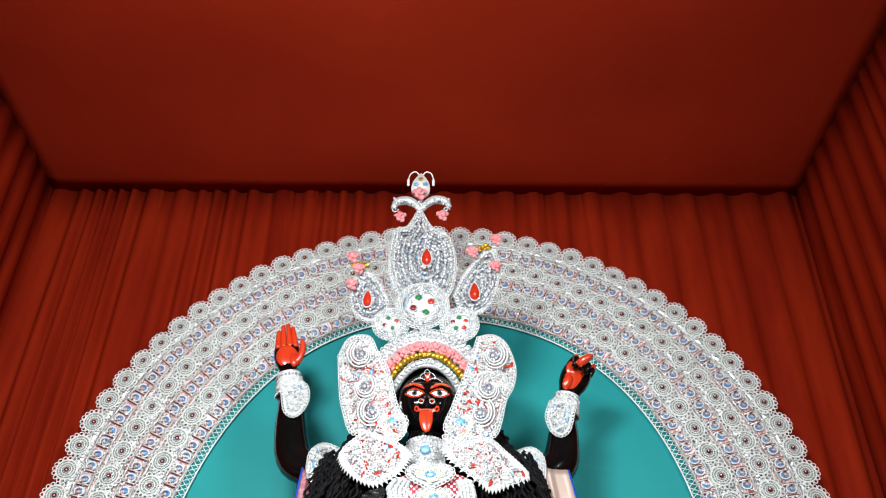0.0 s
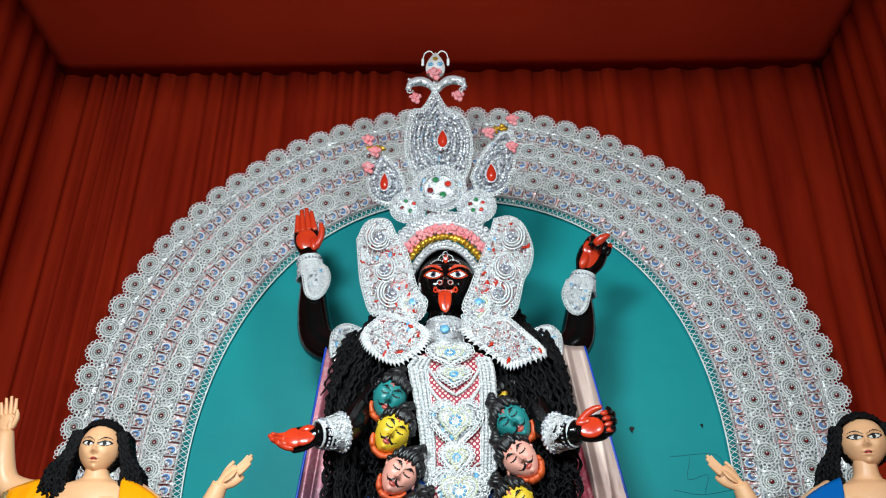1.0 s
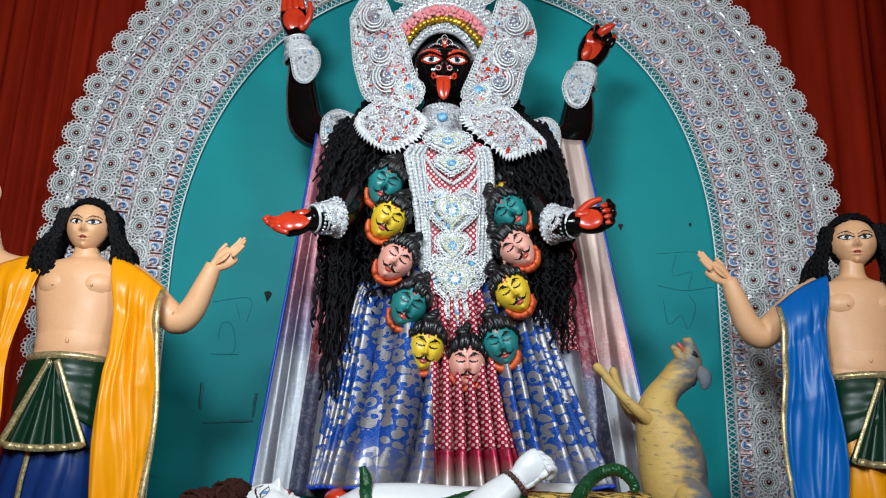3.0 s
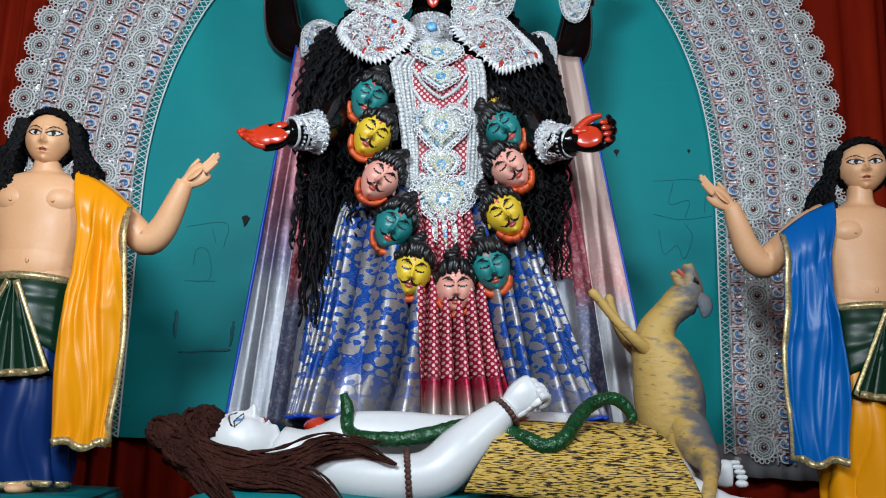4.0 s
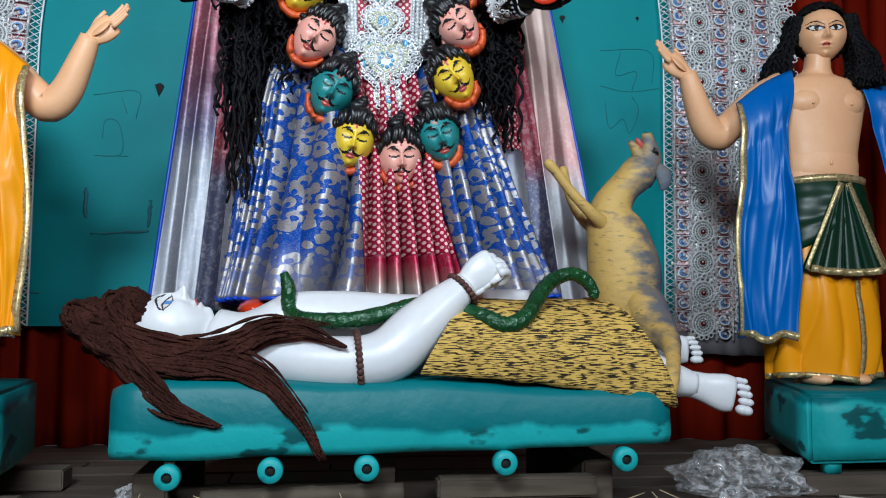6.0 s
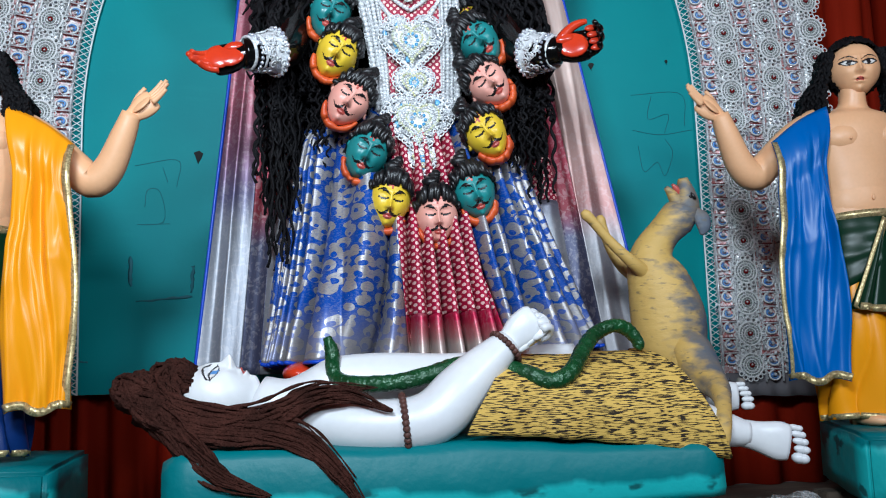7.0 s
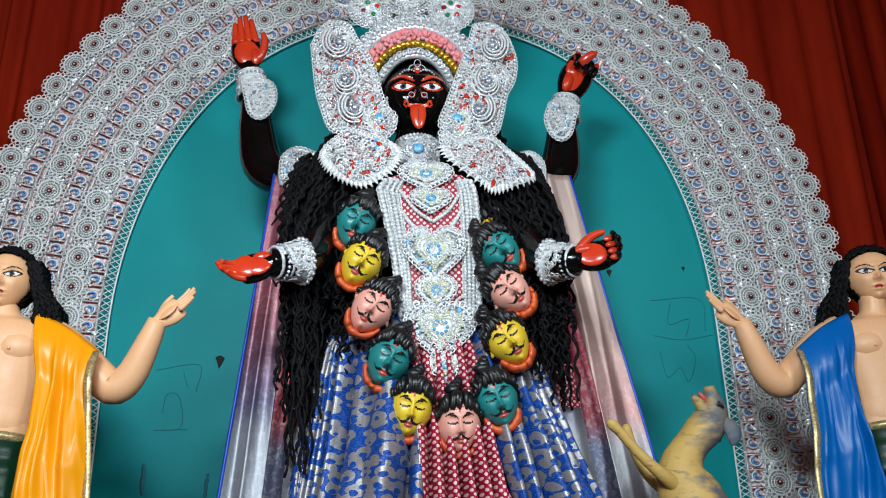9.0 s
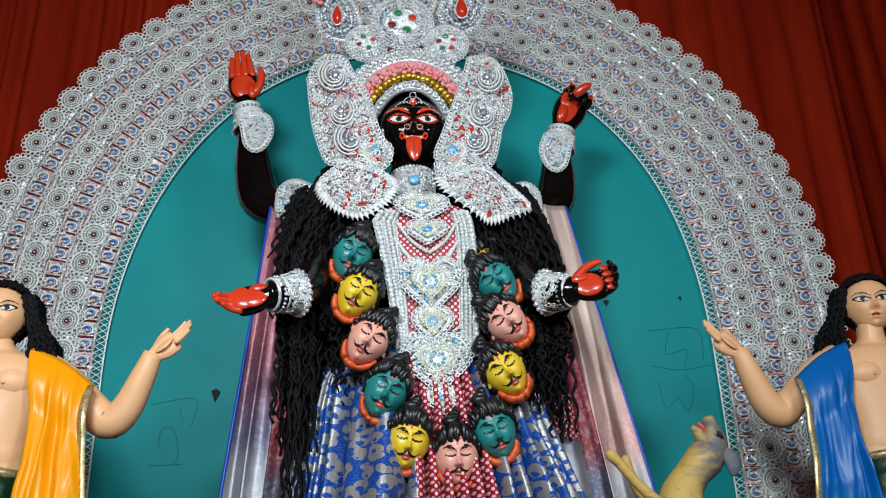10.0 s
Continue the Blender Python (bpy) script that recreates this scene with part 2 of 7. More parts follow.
GEM_GREEN = paint("green_gem", (0.02, 0.20, 0.07), None, 0.15, 0, 20, 100, 0.02, coat=0.6)
BLUE_FOIL = paint("blue_foil", (0.10, 0.27, 0.62), (0.22, 0.42, 0.72), 0.35, 0.3, 30, 200, 0.2)
PALE_STONE = paint("pale_stone", (0.64, 0.62, 0.34), (0.55, 0.60, 0.50), 0.3, 0.1, 60, 300, 0.3)
AQUA_STONE = paint("aqua_stone", (0.06, 0.32, 0.60), (0.25, 0.48, 0.65), 0.25, 0.1, 60, 300, 0.3)
PINK = paint("pink_paper", (0.80, 0.22, 0.24), (0.72, 0.32, 0.34), 0.7, 0, 30, 100, 0.3)
GOLD = sequin("gold_foil", (0.80, 0.50, 0.06), (0.45, 0.24, 0.02), 120, 0.8, 0.28)
GOLD_BORDER = sequin("gold_braid", (0.72, 0.58, 0.30), (0.34, 0.26, 0.12), 190, 0.6, 0.36)
BLACK_SKIN = paint("black_gloss_paint", (0.002, 0.002, 0.002), (0.004, 0.004, 0.004), 0.13, 0, 6, 40, 0.02, spec=0.22, coat=0.15)
RED_PAINT = paint("red_palm_paint", (0.62, 0.045, 0.012), (0.52, 0.03, 0.01), 0.22, 0, 12, 50, 0.1, coat=0.4)
WHITE_PAINT = paint("white_paint", (0.73, 0.73, 0.73), (0.67, 0.68, 0.70), 0.35, 0, 5, 60, 0.06)
HAIR = paint("black_jute_hair", (0.004, 0.004, 0.005), (0.009, 0.008, 0.009), 0.6, 0, 20, 120, 0.6, 0.01, spec=0.12)
BROWN_WOOL = paint("brown_wool", (0.062, 0.021, 0.015), (0.030, 0.011, 0.008), 0.9, 0, 18, 130, 1.0, 0.012, spec=0.08)
SKIN = paint("flesh_paint", (0.82, 0.44, 0.225), (0.86, 0.48, 0.255), 0.45, 0, 5, 90, 0.04)
SKIN_ROSE = paint("rose_flesh_paint", (0.82, 0.40, 0.32), (0.76, 0.33, 0.26), 0.4, 0, 12, 60, 0.1)
SKIN_TEAL = paint("teal_flesh_paint", (0.02, 0.24, 0.24), (0.015, 0.18, 0.18), 0.4, 0, 12, 60, 0.1)
SKIN_YELLOW = paint("yellow_flesh_paint", (0.80, 0.56, 0.035), (0.70, 0.46, 0.03), 0.4, 0, 12, 60, 0.1)
ORANGE = paint("orange_red_paint", (0.66, 0.10, 0.02), (0.50, 0.06, 0.015), 0.45, 0, 14, 50, 0.4)
LIP = paint("red_lip_paint", (0.52, 0.09, 0.07), None, 0.35)
INK = paint("black_line_paint", (0.008, 0.008, 0.009), None, 0.4)
EYE_WHITE = paint("eye_white", (0.80, 0.78, 0.74), None, 0.25)
IRIS = paint("dark_iris_paint", (0.03, 0.04, 0.07), None, 0.3)
EYE_BLUE = paint("blue_line_paint", (0.10, 0.28, 0.60), None, 0.4)
BROCADE = brocade("blue_silver_brocade")
SILVER_CLOTH = drape_mat("silver_border_cloth", (0.50, 0.42, 0.38), (0.46, 0.22, 0.21), (0.44, 0.012, 0.06), 1.44, 1.555, 1.62)
DOTS = dotted("red_dotted_cloth", (0.38, 0.007, 0.045), (0.74, 0.52, 0.47), 66, 0.32)
BLUE_EDGE = satin("blue_piping", (0.008, 0.06, 0.50), (0.01, 0.05, 0.36))
DRAPE = drape_mat("dip_dyed_drape", (0.23, 0.24, 0.27), (0.10, 0.09, 0.16), (0.26, 0.075, 0.10), 1.4, 2.02, 2.4)
DRAPE_LIGHT = drape_mat("rose_gold_drape", (0.28, 0.28, 0.30), (0.32, 0.16, 0.15), (0.52, 0.38, 0.33), 1.4, 1.95, 2.5)
DRAPE_RED = drape_mat("crimson_drape", (0.05, 0.055, 0.10), (0.15, 0.015, 0.025), (0.24, 0.012, 0.035), 1.4, 1.95, 2.3)
TIGER = tiger_mat()
JACKAL = jackal_mat()
SNAKE = paint("green_foil_wrap", (0.008, 0.075, 0.022), (0.004, 0.04, 0.012), 0.28, 0.2, 18, 60, 0.7, 0.012)
BEAD_BROWN = paint("brown_seed_beads", (0.10, 0.035, 0.025), (0.06, 0.02, 0.014), 0.6, 0, 40, 200, 0.6)
SATIN_ORANGE = satin("orange_satin", (0.92, 0.36, 0.004), (0.82, 0.28, 0.003))
SATIN_BLUE = satin("blue_satin", (0.001, 0.13, 0.46), (0.001, 0.095, 0.36))
SATIN_NAVY = satin("navy_satin", (0.006, 0.03, 0.15), (0.004, 0.02, 0.10))
SATIN_GREEN = satin("dark_green_satin", (0.002, 0.030, 0.012), (0.0015, 0.017, 0.007))
WOOD = wood_mat("grey_floor_board", (0.14, 0.105, 0.075), (0.075, 0.055, 0.04))
BAMBOO = wood_mat("weathered_bamboo", (0.12, 0.09, 0.06), (0.05, 0.036, 0.024))
FILM = film_mat()
GREY_CLOTH = fabric("grey_backing_cloth", (0.20, 0.19, 0.20), (0.14, 0.13, 0.14))
PENCIL = paint("pencil_line", (0.012, 0.15, 0.19), None, 0.7)
HOLE = paint("torn_hole", (0.01, 0.012, 0.012), None, 0.9)


# ---------------------------------------------------------------- shape helpers
def part(name, bm, material, parent=None, label="", smooth=True):
    """Links a bmesh as one mesh object under a thing or a part."""
    me = bpy.data.meshes.new(name)
    if smooth:
        for f in bm.faces:
            f.smooth = True
    bm.to_mesh(me)
    bm.free()
    for m in material if isinstance(material, (list, tuple)) else [material]:
        me.materials.append(m)
    ob = new(name, me)
    ob.parent = parent
    if label:
        tagged(ob, label)
    return ob


def thing(name, label, category, at=(0, 0, 0), group="", kind=""):
    """An empty at a thing's base; its parts are built in world places."""
    ob = new(name)
    ob.empty_display_size = 0.05
    return tagged(ob, label, category, group, kind)


def spline(pts, n):
    """Points on a smooth curve through pts (tuples of any length)."""
    p = [np.array(q, float) for q in pts]
    p = [2 * p[0] - p[1]] + p + [2 * p[-1] - p[-2]]
    out, m = [], len(pts) - 1
    for i in range(n):
        t = i / (n - 1) * m
        k = min(int(t), m - 1)
        t -= k
        a, b, c, d = p[k:k + 4]
        out.append(0.5 * (2 * b + (c - a) * t + (2 * a - 5 * b + 4 * c - d) * t * t + (3 * b - 3 * c + d - a) * t ** 3))
    return out


def tube(bm, pts, n=None, seg=8, mat=0, ends=True):
    """A swept tube through rows of (x, y, z, r) or (x, y, z, rside, rdepth)."""
    pts = [q if len(q) > 4 else (*q, q[3]) for q in pts]
    rows = spline(pts, n) if n else [np.array(q, float) for q in pts]
    P = [Vector(r[:3]) for r in rows]
    up = None
    rings = []
    for i, r in enumerate(rows):
        d = (P[min(i + 1, len(P) - 1)] - P[max(i - 1, 0)]).normalized()
        if up is None:
            up = Vector((0, -1, 0)) if abs(d.y) < 0.9 else Vector((0, 0, 1))
        up = (up - d * up.dot(d)).normalized()
        side = d.cross(up)
        ra, rb = max(r[3], 0.0002), max(r[4] if len(r) > 4 else r[3], 0.0002)
        rings.append([bm.verts.new(P[i] + side * (ra * math.cos(a)) + up * (rb * math.sin(a))) for a in (2 * math.pi * k / seg for k in range(seg))])
    for a, b in zip(rings, rings[1:]):
        for k in range(seg):
            bm.faces.new((a[k], a[(k + 1) % seg], b[(k + 1) % seg], b[k])).material_index = mat
    if ends:
        bm.faces.new(list(reversed(rings[0]))).material_index = mat
        bm.faces.new(rings[-1]).material_index = mat


def ball(bm, c, r, mat=0, seg=12, rows=8, m=None, lumps=0.0, freq=8.0):
    """An ellipsoid; lumps: uneven surface."""
    r = (r, r, r) if isinstance(r, (int, float)) else r
    m = m or Matrix.Identity(3)
    grid = []
    for i in range(1, rows):
        th = math.pi * i / rows
        ring = []
        for k in range(seg):
            ph = 2 * math.pi * k / seg
            d = Vector((math.sin(th) * math.cos(ph), math.sin(th) * math.sin(ph), math.cos(th)))
            s = 1 + lumps * noise.noise(d * freq * 0.4 + Vector(c) * 7) if lumps else 1
            ring.append(bm.verts.new(Vector(c) + m @ Vector((d.x * r[0] * s, d.y * r[1] * s, d.z * r[2] * s))))
        grid.append(ring)
    top, bot = bm.verts.new(Vector(c) + m @ Vector((0, 0, r[2]))), bm.verts.new(Vector(c) - m @ Vector((0, 0, r[2])))
    for k in range(seg):
        bm.faces.new((top, grid[0][k], grid[0][(k + 1) % seg])).material_index = mat
        bm.faces.new((bot, grid[-1][(k + 1) % seg], grid[-1][k])).material_index = mat
        for a, b in zip(grid, grid[1:]):
            bm.faces.new((a[k], b[k], b[(k + 1) % seg], a[(k + 1) % seg])).material_index = mat


def sheet(bm, nu, nv, f, mat=0, closed=False, pick=None):
    """A surface f(u, v), u and v from 0 to 1."""
    g = [[bm.verts.new(f(i / nu, j / nv)) for i in range(nu + (0 if closed else 1))] for j in range(nv + 1)]
    for j in range(nv):
        for i in range(nu):
            k = (i + 1) % len(g[0])
            fc = bm.faces.new((g[j][i], g[j][k], g[j + 1][k], g[j + 1][i]))
            fc.material_index = pick((i + 0.5) / nu, (j + 0.5) / nv) if pick else mat
    return g


def box(bm, lo, hi, mat=0, bevel=0.0):
    r = bmesh.ops.create_cube(bm, size=1)
    c, s = (Vector(lo) + Vector(hi)) / 2, Vector(hi) - Vector(lo)
    for v in r["verts"]:
        v.co = Vector((v.co.x * s.x, v.co.y * s.y, v.co.z * s.z)) + c
    for f in {f for v in r["verts"] for f in v.link_faces}:
        f.material_index = mat
    if bevel:
        bmesh.ops.bevel(bm, geom=list({e for v in r["verts"] for e in v.link_edges}), offset=bevel, segments=2, affect="EDGES")


def slab(bm, outline, y0, y1, mat=0):
    """A plate in the xz plane between the depths y0 (front) and y1."""
    a = [bm.verts.new((x, y0, z)) for x, z in outline]
    b = [bm.verts.new((x, y1, z)) for x, z in outline]
    bm.faces.new(a).material_index = mat
    bm.faces.new(list(reversed(b))).material_index = mat
    for i in range(len(a)):
        k = (i + 1) % len(a)
        bm.faces.new((a[i], b[i], b[k], a[k])).material_index = mat


def solid(ob, t):
    md = ob.modifiers.new("thickness", "SOLIDIFY")
    md.thickness, md.offset = t, 0
    return ob

# ---------------------------------------------------------------- the hall: curtains, ceiling, stage
FLOOR, WALL_Y, X0, X1, CEIL = 0.89, 4.44, -2.43, 2.21, 4.94


def pleated(name, a, b, z0, z1, inward, label, amp=0.042, pitch=0.11, seed=1):
    """A hanging pleated curtain from a to b (points on the plan), flaring a little towards the foot."""
    rnd = random.Random(seed)
    a, b, inward = Vector((*a, 0)), Vector((*b, 0)), Vector((*inward, 0))
    length = (b - a).length
    n = int(length / 0.014)
    ph = [0.0]
    for i in range(n):
        ph.append(ph[-1] + 2 * math.pi * 0.014 / pitch * (0.55 + 0.9 * noise.noise(Vector((i * 0.02, seed, 0))) ** 2 * 4))
    lean = [noise.noise(Vector((i * 0.016, seed * 3.1, 5))) for i in range(n + 1)]

    def f(u, v):
        i = u * n
        k = min(int(i), n)
        w = math.sin(ph[k] + 0.5 * v * lean[k] * 6)
        w = math.copysign(abs(w) ** 0.7, w)
        d = amp * (0.55 + 0.45 * v) * w * (0.6 + 0.8 * abs(lean[k])) + 0.03 * noise.noise(Vector((u * length * 1.2, v * 1.5, seed)))
        p = a.lerp(b, u) + inward * (d + 0.012 * v)
        return Vector((p.x, p.y, z1 + 0.035 + (z0 - z1 - 0.035) * v + (0.008 * noise.noise(Vector((u * length * 3, seed, 1))) if v == 0 else 0)))

    bm = bmesh.new()
    sheet(bm, n, 14, f)
    return tagged(solid(part(name, bm, RED), 0.004), label, "curtain", kind="structure")


pleated("wall_back", (X0, WALL_Y + 0.03), (X1, WALL_Y + 0.03), FLOOR, CEIL, (0, -1), "deep red pleated cloth curtain forming the back wall", seed=1)
pleated("wall_left", (X0, -3.0), (X0, WALL_Y + 0.03), FLOOR, CEIL, (1, 0), "red pleated cloth side curtain", pitch=0.10, amp=0.016, seed=2)
pleated("wall_right", (X1, WALL_Y + 0.03), (X1, -3.0), FLOOR, CEIL, (-1, 0), "red pleated cloth side curtain", pitch=0.10, amp=0.016, seed=3)


def plain_box(name, lo, hi, material, label, category, kind="structure"):
    bm = bmesh.new()
    box(bm, lo, hi)
    return tagged(part(name, bm, material, smooth=False), label, category, kind=kind)


bm = bmesh.new()
sheet(bm, 60, 60, lambda u, v: Vector((X0 + (X1 - X0) * u, -3 + (WALL_Y + 3.03) * v, CEIL + 0.02 - 0.02 * math.sin(v * 40) * 0.3 + 0.03 * noise.noise(Vector((u * 3, v * 3, 0))) * min(1, 20 * (1 - v)) * min(1, 20 * u) * min(1, 20 * (1 - u)))))
tagged(solid(part("ceiling", bm, RED_CEIL), 0.006), "taut dark red cloth ceiling", "ceiling", kind="structure")
# Unseen rear wall, added dark so the glossy black arms reflect little red.
plain_box("unseen_rear_wall", (X0 - 0.1, -3.2, -0.1), (X1 + 0.1, -3.0, CEIL + 0.1), fabric("dark_cloth", (0.012, 0.011, 0.011), (0.008, 0.007, 0.007)), "unseen dark wall added behind the viewer to keep reflections dark", "wall")
plain_box("wall_left_low", (X0 - 0.1, -3.0, -0.1), (X0 - 0.02, WALL_Y + 0.1, FLOOR + 0.02), RED_CEIL, "plain red cloth below the side curtain", "wall")
plain_box("wall_right_low", (X1 + 0.02, -3.0, -0.1), (X1 + 0.1, WALL_Y + 0.1, FLOOR + 0.02), RED_CEIL, "plain red cloth below the side curtain", "wall")
plain_box("ground", (X0 - 0.1, -3.2, -0.1), (X1 + 0.1, WALL_Y + 0.1, 0.0), wood_mat("trodden_earth", (0.05, 0.042, 0.036), (0.03, 0.026, 0.022)), "trodden earth floor of the hall", "ground")
plain_box("stage_front", (X0, 2.25, 0.0), (X1, 2.33, FLOOR - 0.03), RED_CEIL, "red cloth front of the raised stage", "stage")

stage = tagged(plain_box("floor", (X0, 2.25, FLOOR - 0.06), (X1, WALL_Y + 0.06, FLOOR - 0.03), WOOD, "rough grey wooden boards of the raised stage", "floor"), kind="structure")
rnd = random.Random(5)
y = 2.25
while y < WALL_Y + 0.03:
    w = rnd.uniform(0.13, 0.19)
    x = X0 + 0.01
    while x < X1 - 0.05:
        l = min(rnd.uniform(1.4, 2.6), X1 - 0.01 - x)
        bm = bmesh.new()
        box(bm, (x, y, FLOOR - 0.029), (x + l, min(y + w, WALL_Y + 0.05), FLOOR + rnd.uniform(-0.004, 0.003)), 0, 0.003)
        part("plank", bm, WOOD, stage, smooth=False)
        x += l + 0.006
    y += w + 0.007

# ---------------------------------------------------------------- the arched backdrop
IN_A, IN_B, IN_Z, OUT_A, OUT_B, OUT_Z, BOT = 1.274, 1.55, 2.40, 1.868, 1.83, 2.72, 1.36


def arch_inner(n):
    pts = [(IN_A, BOT + (IN_Z - BOT) * i / 20) for i in range(20)]
    for i in range(n + 1):
        c, d = math.cos(math.pi * i / n), math.sin(math.pi * i / n)
        e = 2 / (2.2 + 0.12 * c)
        pts.append((IN_A * math.copysign(abs(c) ** e, c), IN_Z + IN_B * d ** e))
    return pts + [(-x, z) for x, z in reversed(pts[:20])]


def outward(pts):
    out = []
    for i in range(len(pts)):
        a, b = pts[max(i - 1, 0)], pts[min(i + 1, len(pts) - 1)]
        t = Vector((b[0] - a[0], b[1] - a[1])).normalized()
        out.append(Vector((t.y, -t.x)))
    return out


def reach(p, n):
    """Distance from p along n to the outer outline."""
    d = 0.0
    while d < 1.2:
        q = Vector(p) + n * d
        x = q.x + 0.006
        if (q.y < OUT_Z and abs(x) > OUT_A) or (q.y >= OUT_Z and (x / OUT_A) ** 2 + ((q.y - OUT_Z) / OUT_B) ** 2 > 1):
            break
        d += 0.004
    return d


INNER = arch_inner(120)
NORM = outward(INNER)
WIDE = [reach(p, n) for p, n in zip(INNER, NORM)]
WIDE = [sum(WIDE[max(0, i - 4):i + 5]) / len(WIDE[max(0, i - 4):i + 5]) for i in range(len(WIDE))]


def ring_at(f):
    return [Vector(p) + n * (w * f) for p, n, w in zip(INNER, NORM, WIDE)]


def along(pts, step, start=0.0):
    """Places at even steps along a line: (point, direction angle)."""
    out, need = [], start
    for a, b in zip(pts, pts[1:]):
        l = (b - a).length
        while need <= l:
            out.append((a.lerp(b, need / l), math.atan2(b.y - a.y, b.x - a.x)))
            need += step
        need -= l
    return out


backdrop = thing("arched_backdrop", "tall teal board arch with a wide silver lace border, standing against the red curtain", "backdrop")
bm = bmesh.new()
slab(bm, [(p.x, p.y) for p in ring_at(0.16)], 4.36, 4.40)
board = part("board", bm, TEAL, backdrop, "flat teal painted board, scuffed", smooth=False)
bm = bmesh.new()
lo, hi = ring_at(0.07), ring_at(0.93)
g = [[bm.verts.new((a.lerp(b, k / 4).x, 4.345 + 0.004 * math.sin(i * 0.9 + k), a.lerp(b, k / 4).y)) for k in range(5)] for i, (a, b) in enumerate(zip(lo, hi))]
for a, b in zip(g, g[1:]):
    for k in range(4):
        bm.faces.new((a[k], a[k + 1], b[k + 1], b[k]))
lace = solid(part("lace_ground", bm, LACE_RED, backdrop, "red and silver lace ground cloth"), 0.006)

for f0, f1 in ((0.205, 0.355), (0.53, 0.68), (0.845, 0.94)):
    bm = bmesh.new()
    g = [[bm.verts.new((a.lerp(b, k / 2).x, 4.3385, a.lerp(b, k / 2).y)) for k in range(3)] for a, b in zip(ring_at(f0), ring_at(f1))]
    for a, b in zip(g, g[1:]):
        for k in range(2):
            bm.faces.new((a[k], a[k + 1], b[k + 1], b[k]))
    solid(part("net_strip", bm, LACE_NET, lace, "silver net under the medallions"), 0.002)


def medallion_mesh():
    bm = bmesh.new()
    R = 0.058
    for r, w, mt in ((0.0485, 0.0036, 0), (0.036, 0.0024, 0), (0.024, 0.0024, 0)):
        tube(bm, [(r * math.cos(a), -0.006, r * math.sin(a), w) for a in (2 * math.pi * k / 20 for k in range(21))], seg=5, mat=mt, ends=False)
    for k in range(16):
        a = 2 * math.pi * k / 16
        c, s = math.cos(a), math.sin(a)
        tube(bm, [(R * c + 0.0095 * math.cos(b), -0.005, R * s + 0.0095 * math.sin(b), 0.0027) for b in (2 * math.pi * j / 7 for j in range(8))], seg=4, ends=False)
        if k % 2 == 0:
            tube(bm, [(0.036 * c, -0.006, 0.036 * s, 0.002), (0.047 * c, -0.006, 0.047 * s, 0.002)], seg=4)
        ball(bm, (0.030 * c, -0.007, 0.030 * s), 0.0038, 1, 5, 4)
        ball(bm, (0.0415 * math.cos(a + 0.2), -0.007, 0.0415 * math.sin(a + 0.2)), 0.003, 1, 5, 4)
    sheet(bm, 16, 2, lambda u, v: Vector(((0.049 * v + 0.001) * math.cos(2 * math.pi * u), -0.002, (0.049 * v + 0.001) * math.sin(2 * math.pi * u))), 3, True)
    ball(bm, (0, -0.008, 0), (0.0115, 0.008, 0.0115), 2, 8, 6)
    ball(bm, (0.003, -0.015, 0.003), (0.0045, 0.003, 0.0045), 1, 6, 4)
    for k in range(8):
        a = 2 * math.pi * k / 8
        ball(bm, (0.015 * math.cos(a), -0.006, 0.015 * math.sin(a)), 0.0035, 1, 5, 4)
    for f in bm.faces:
        f.smooth = True
    me = bpy.data.meshes.new("medallion")
    bm.to_mesh(me)
    bm.free()
    for m in (SILVER_DULL, FOIL, GEM_DARK, LACE_DARK):
        me.materials.append(m)
    return me


def motif_mesh():
    """A peacock motif of blue foil with a silver border, about 10 cm long."""
    bm = bmesh.new()
    for ox in (-0.030, 0.030):
        tube(bm, [(0.013 * math.cos(a) + ox - 0.004, -0.007, 0.015 * math.sin(a), 0.0042, 0.003) for a in np.linspace(0.5, 4.4, 8)], seg=5, mat=1)
        tube(bm, [(ox - 0.006, -0.007, 0.004, 0.004, 0.003), (ox + 0.004, -0.007, 0.008, 0.003, 0.003)], seg=5, mat=1)
        ball(bm, (ox - 0.001, -0.006, 0.0), (0.008, 0.003, 0.010), 2, 7, 5)
        tube(bm, [(0.020 * math.cos(a) + ox - 0.003, -0.006, 0.024 * math.sin(a), 0.0042) for a in np.linspace(0.1, 5.6, 11)], seg=4, mat=0)
        tube(bm, [(ox + 0.022, -0.006, -0.034, 0.0042), (ox + 0.022, -0.006, 0.034, 0.0042)], seg=4, mat=2)
        tube(bm, [(ox + 0.027, -0.005, -0.030, 0.0024), (ox + 0.027, -0.005, 0.030, 0.0024)], seg=4, mat=3)
        for k in range(4):
            ball(bm, (ox + 0.014, -0.006, -0.026 + 0.017 * k), 0.0042, (0, 3)[k % 2], 5, 4)
            ball(bm, (ox - 0.016 + 0.010 * k, -0.006, 0.030 * (-1) ** k), 0.004, 2, 5, 4)
    for sgn in (-1, 1):
        tube(bm, [(-0.060, -0.006, sgn * 0.037, 0.0055), (0.060, -0.006, sgn * 0.037, 0.0055)], seg=4, mat=2)
    for f in bm.faces:
        f.smooth = True
    me = bpy.data.meshes.new("motif")
    bm.to_mesh(me)
    bm.free()
    for m in (SILVER_DULL, BLUE_FOIL, FOIL, GEM_DARK):
        me.materials.append(m)
    return me


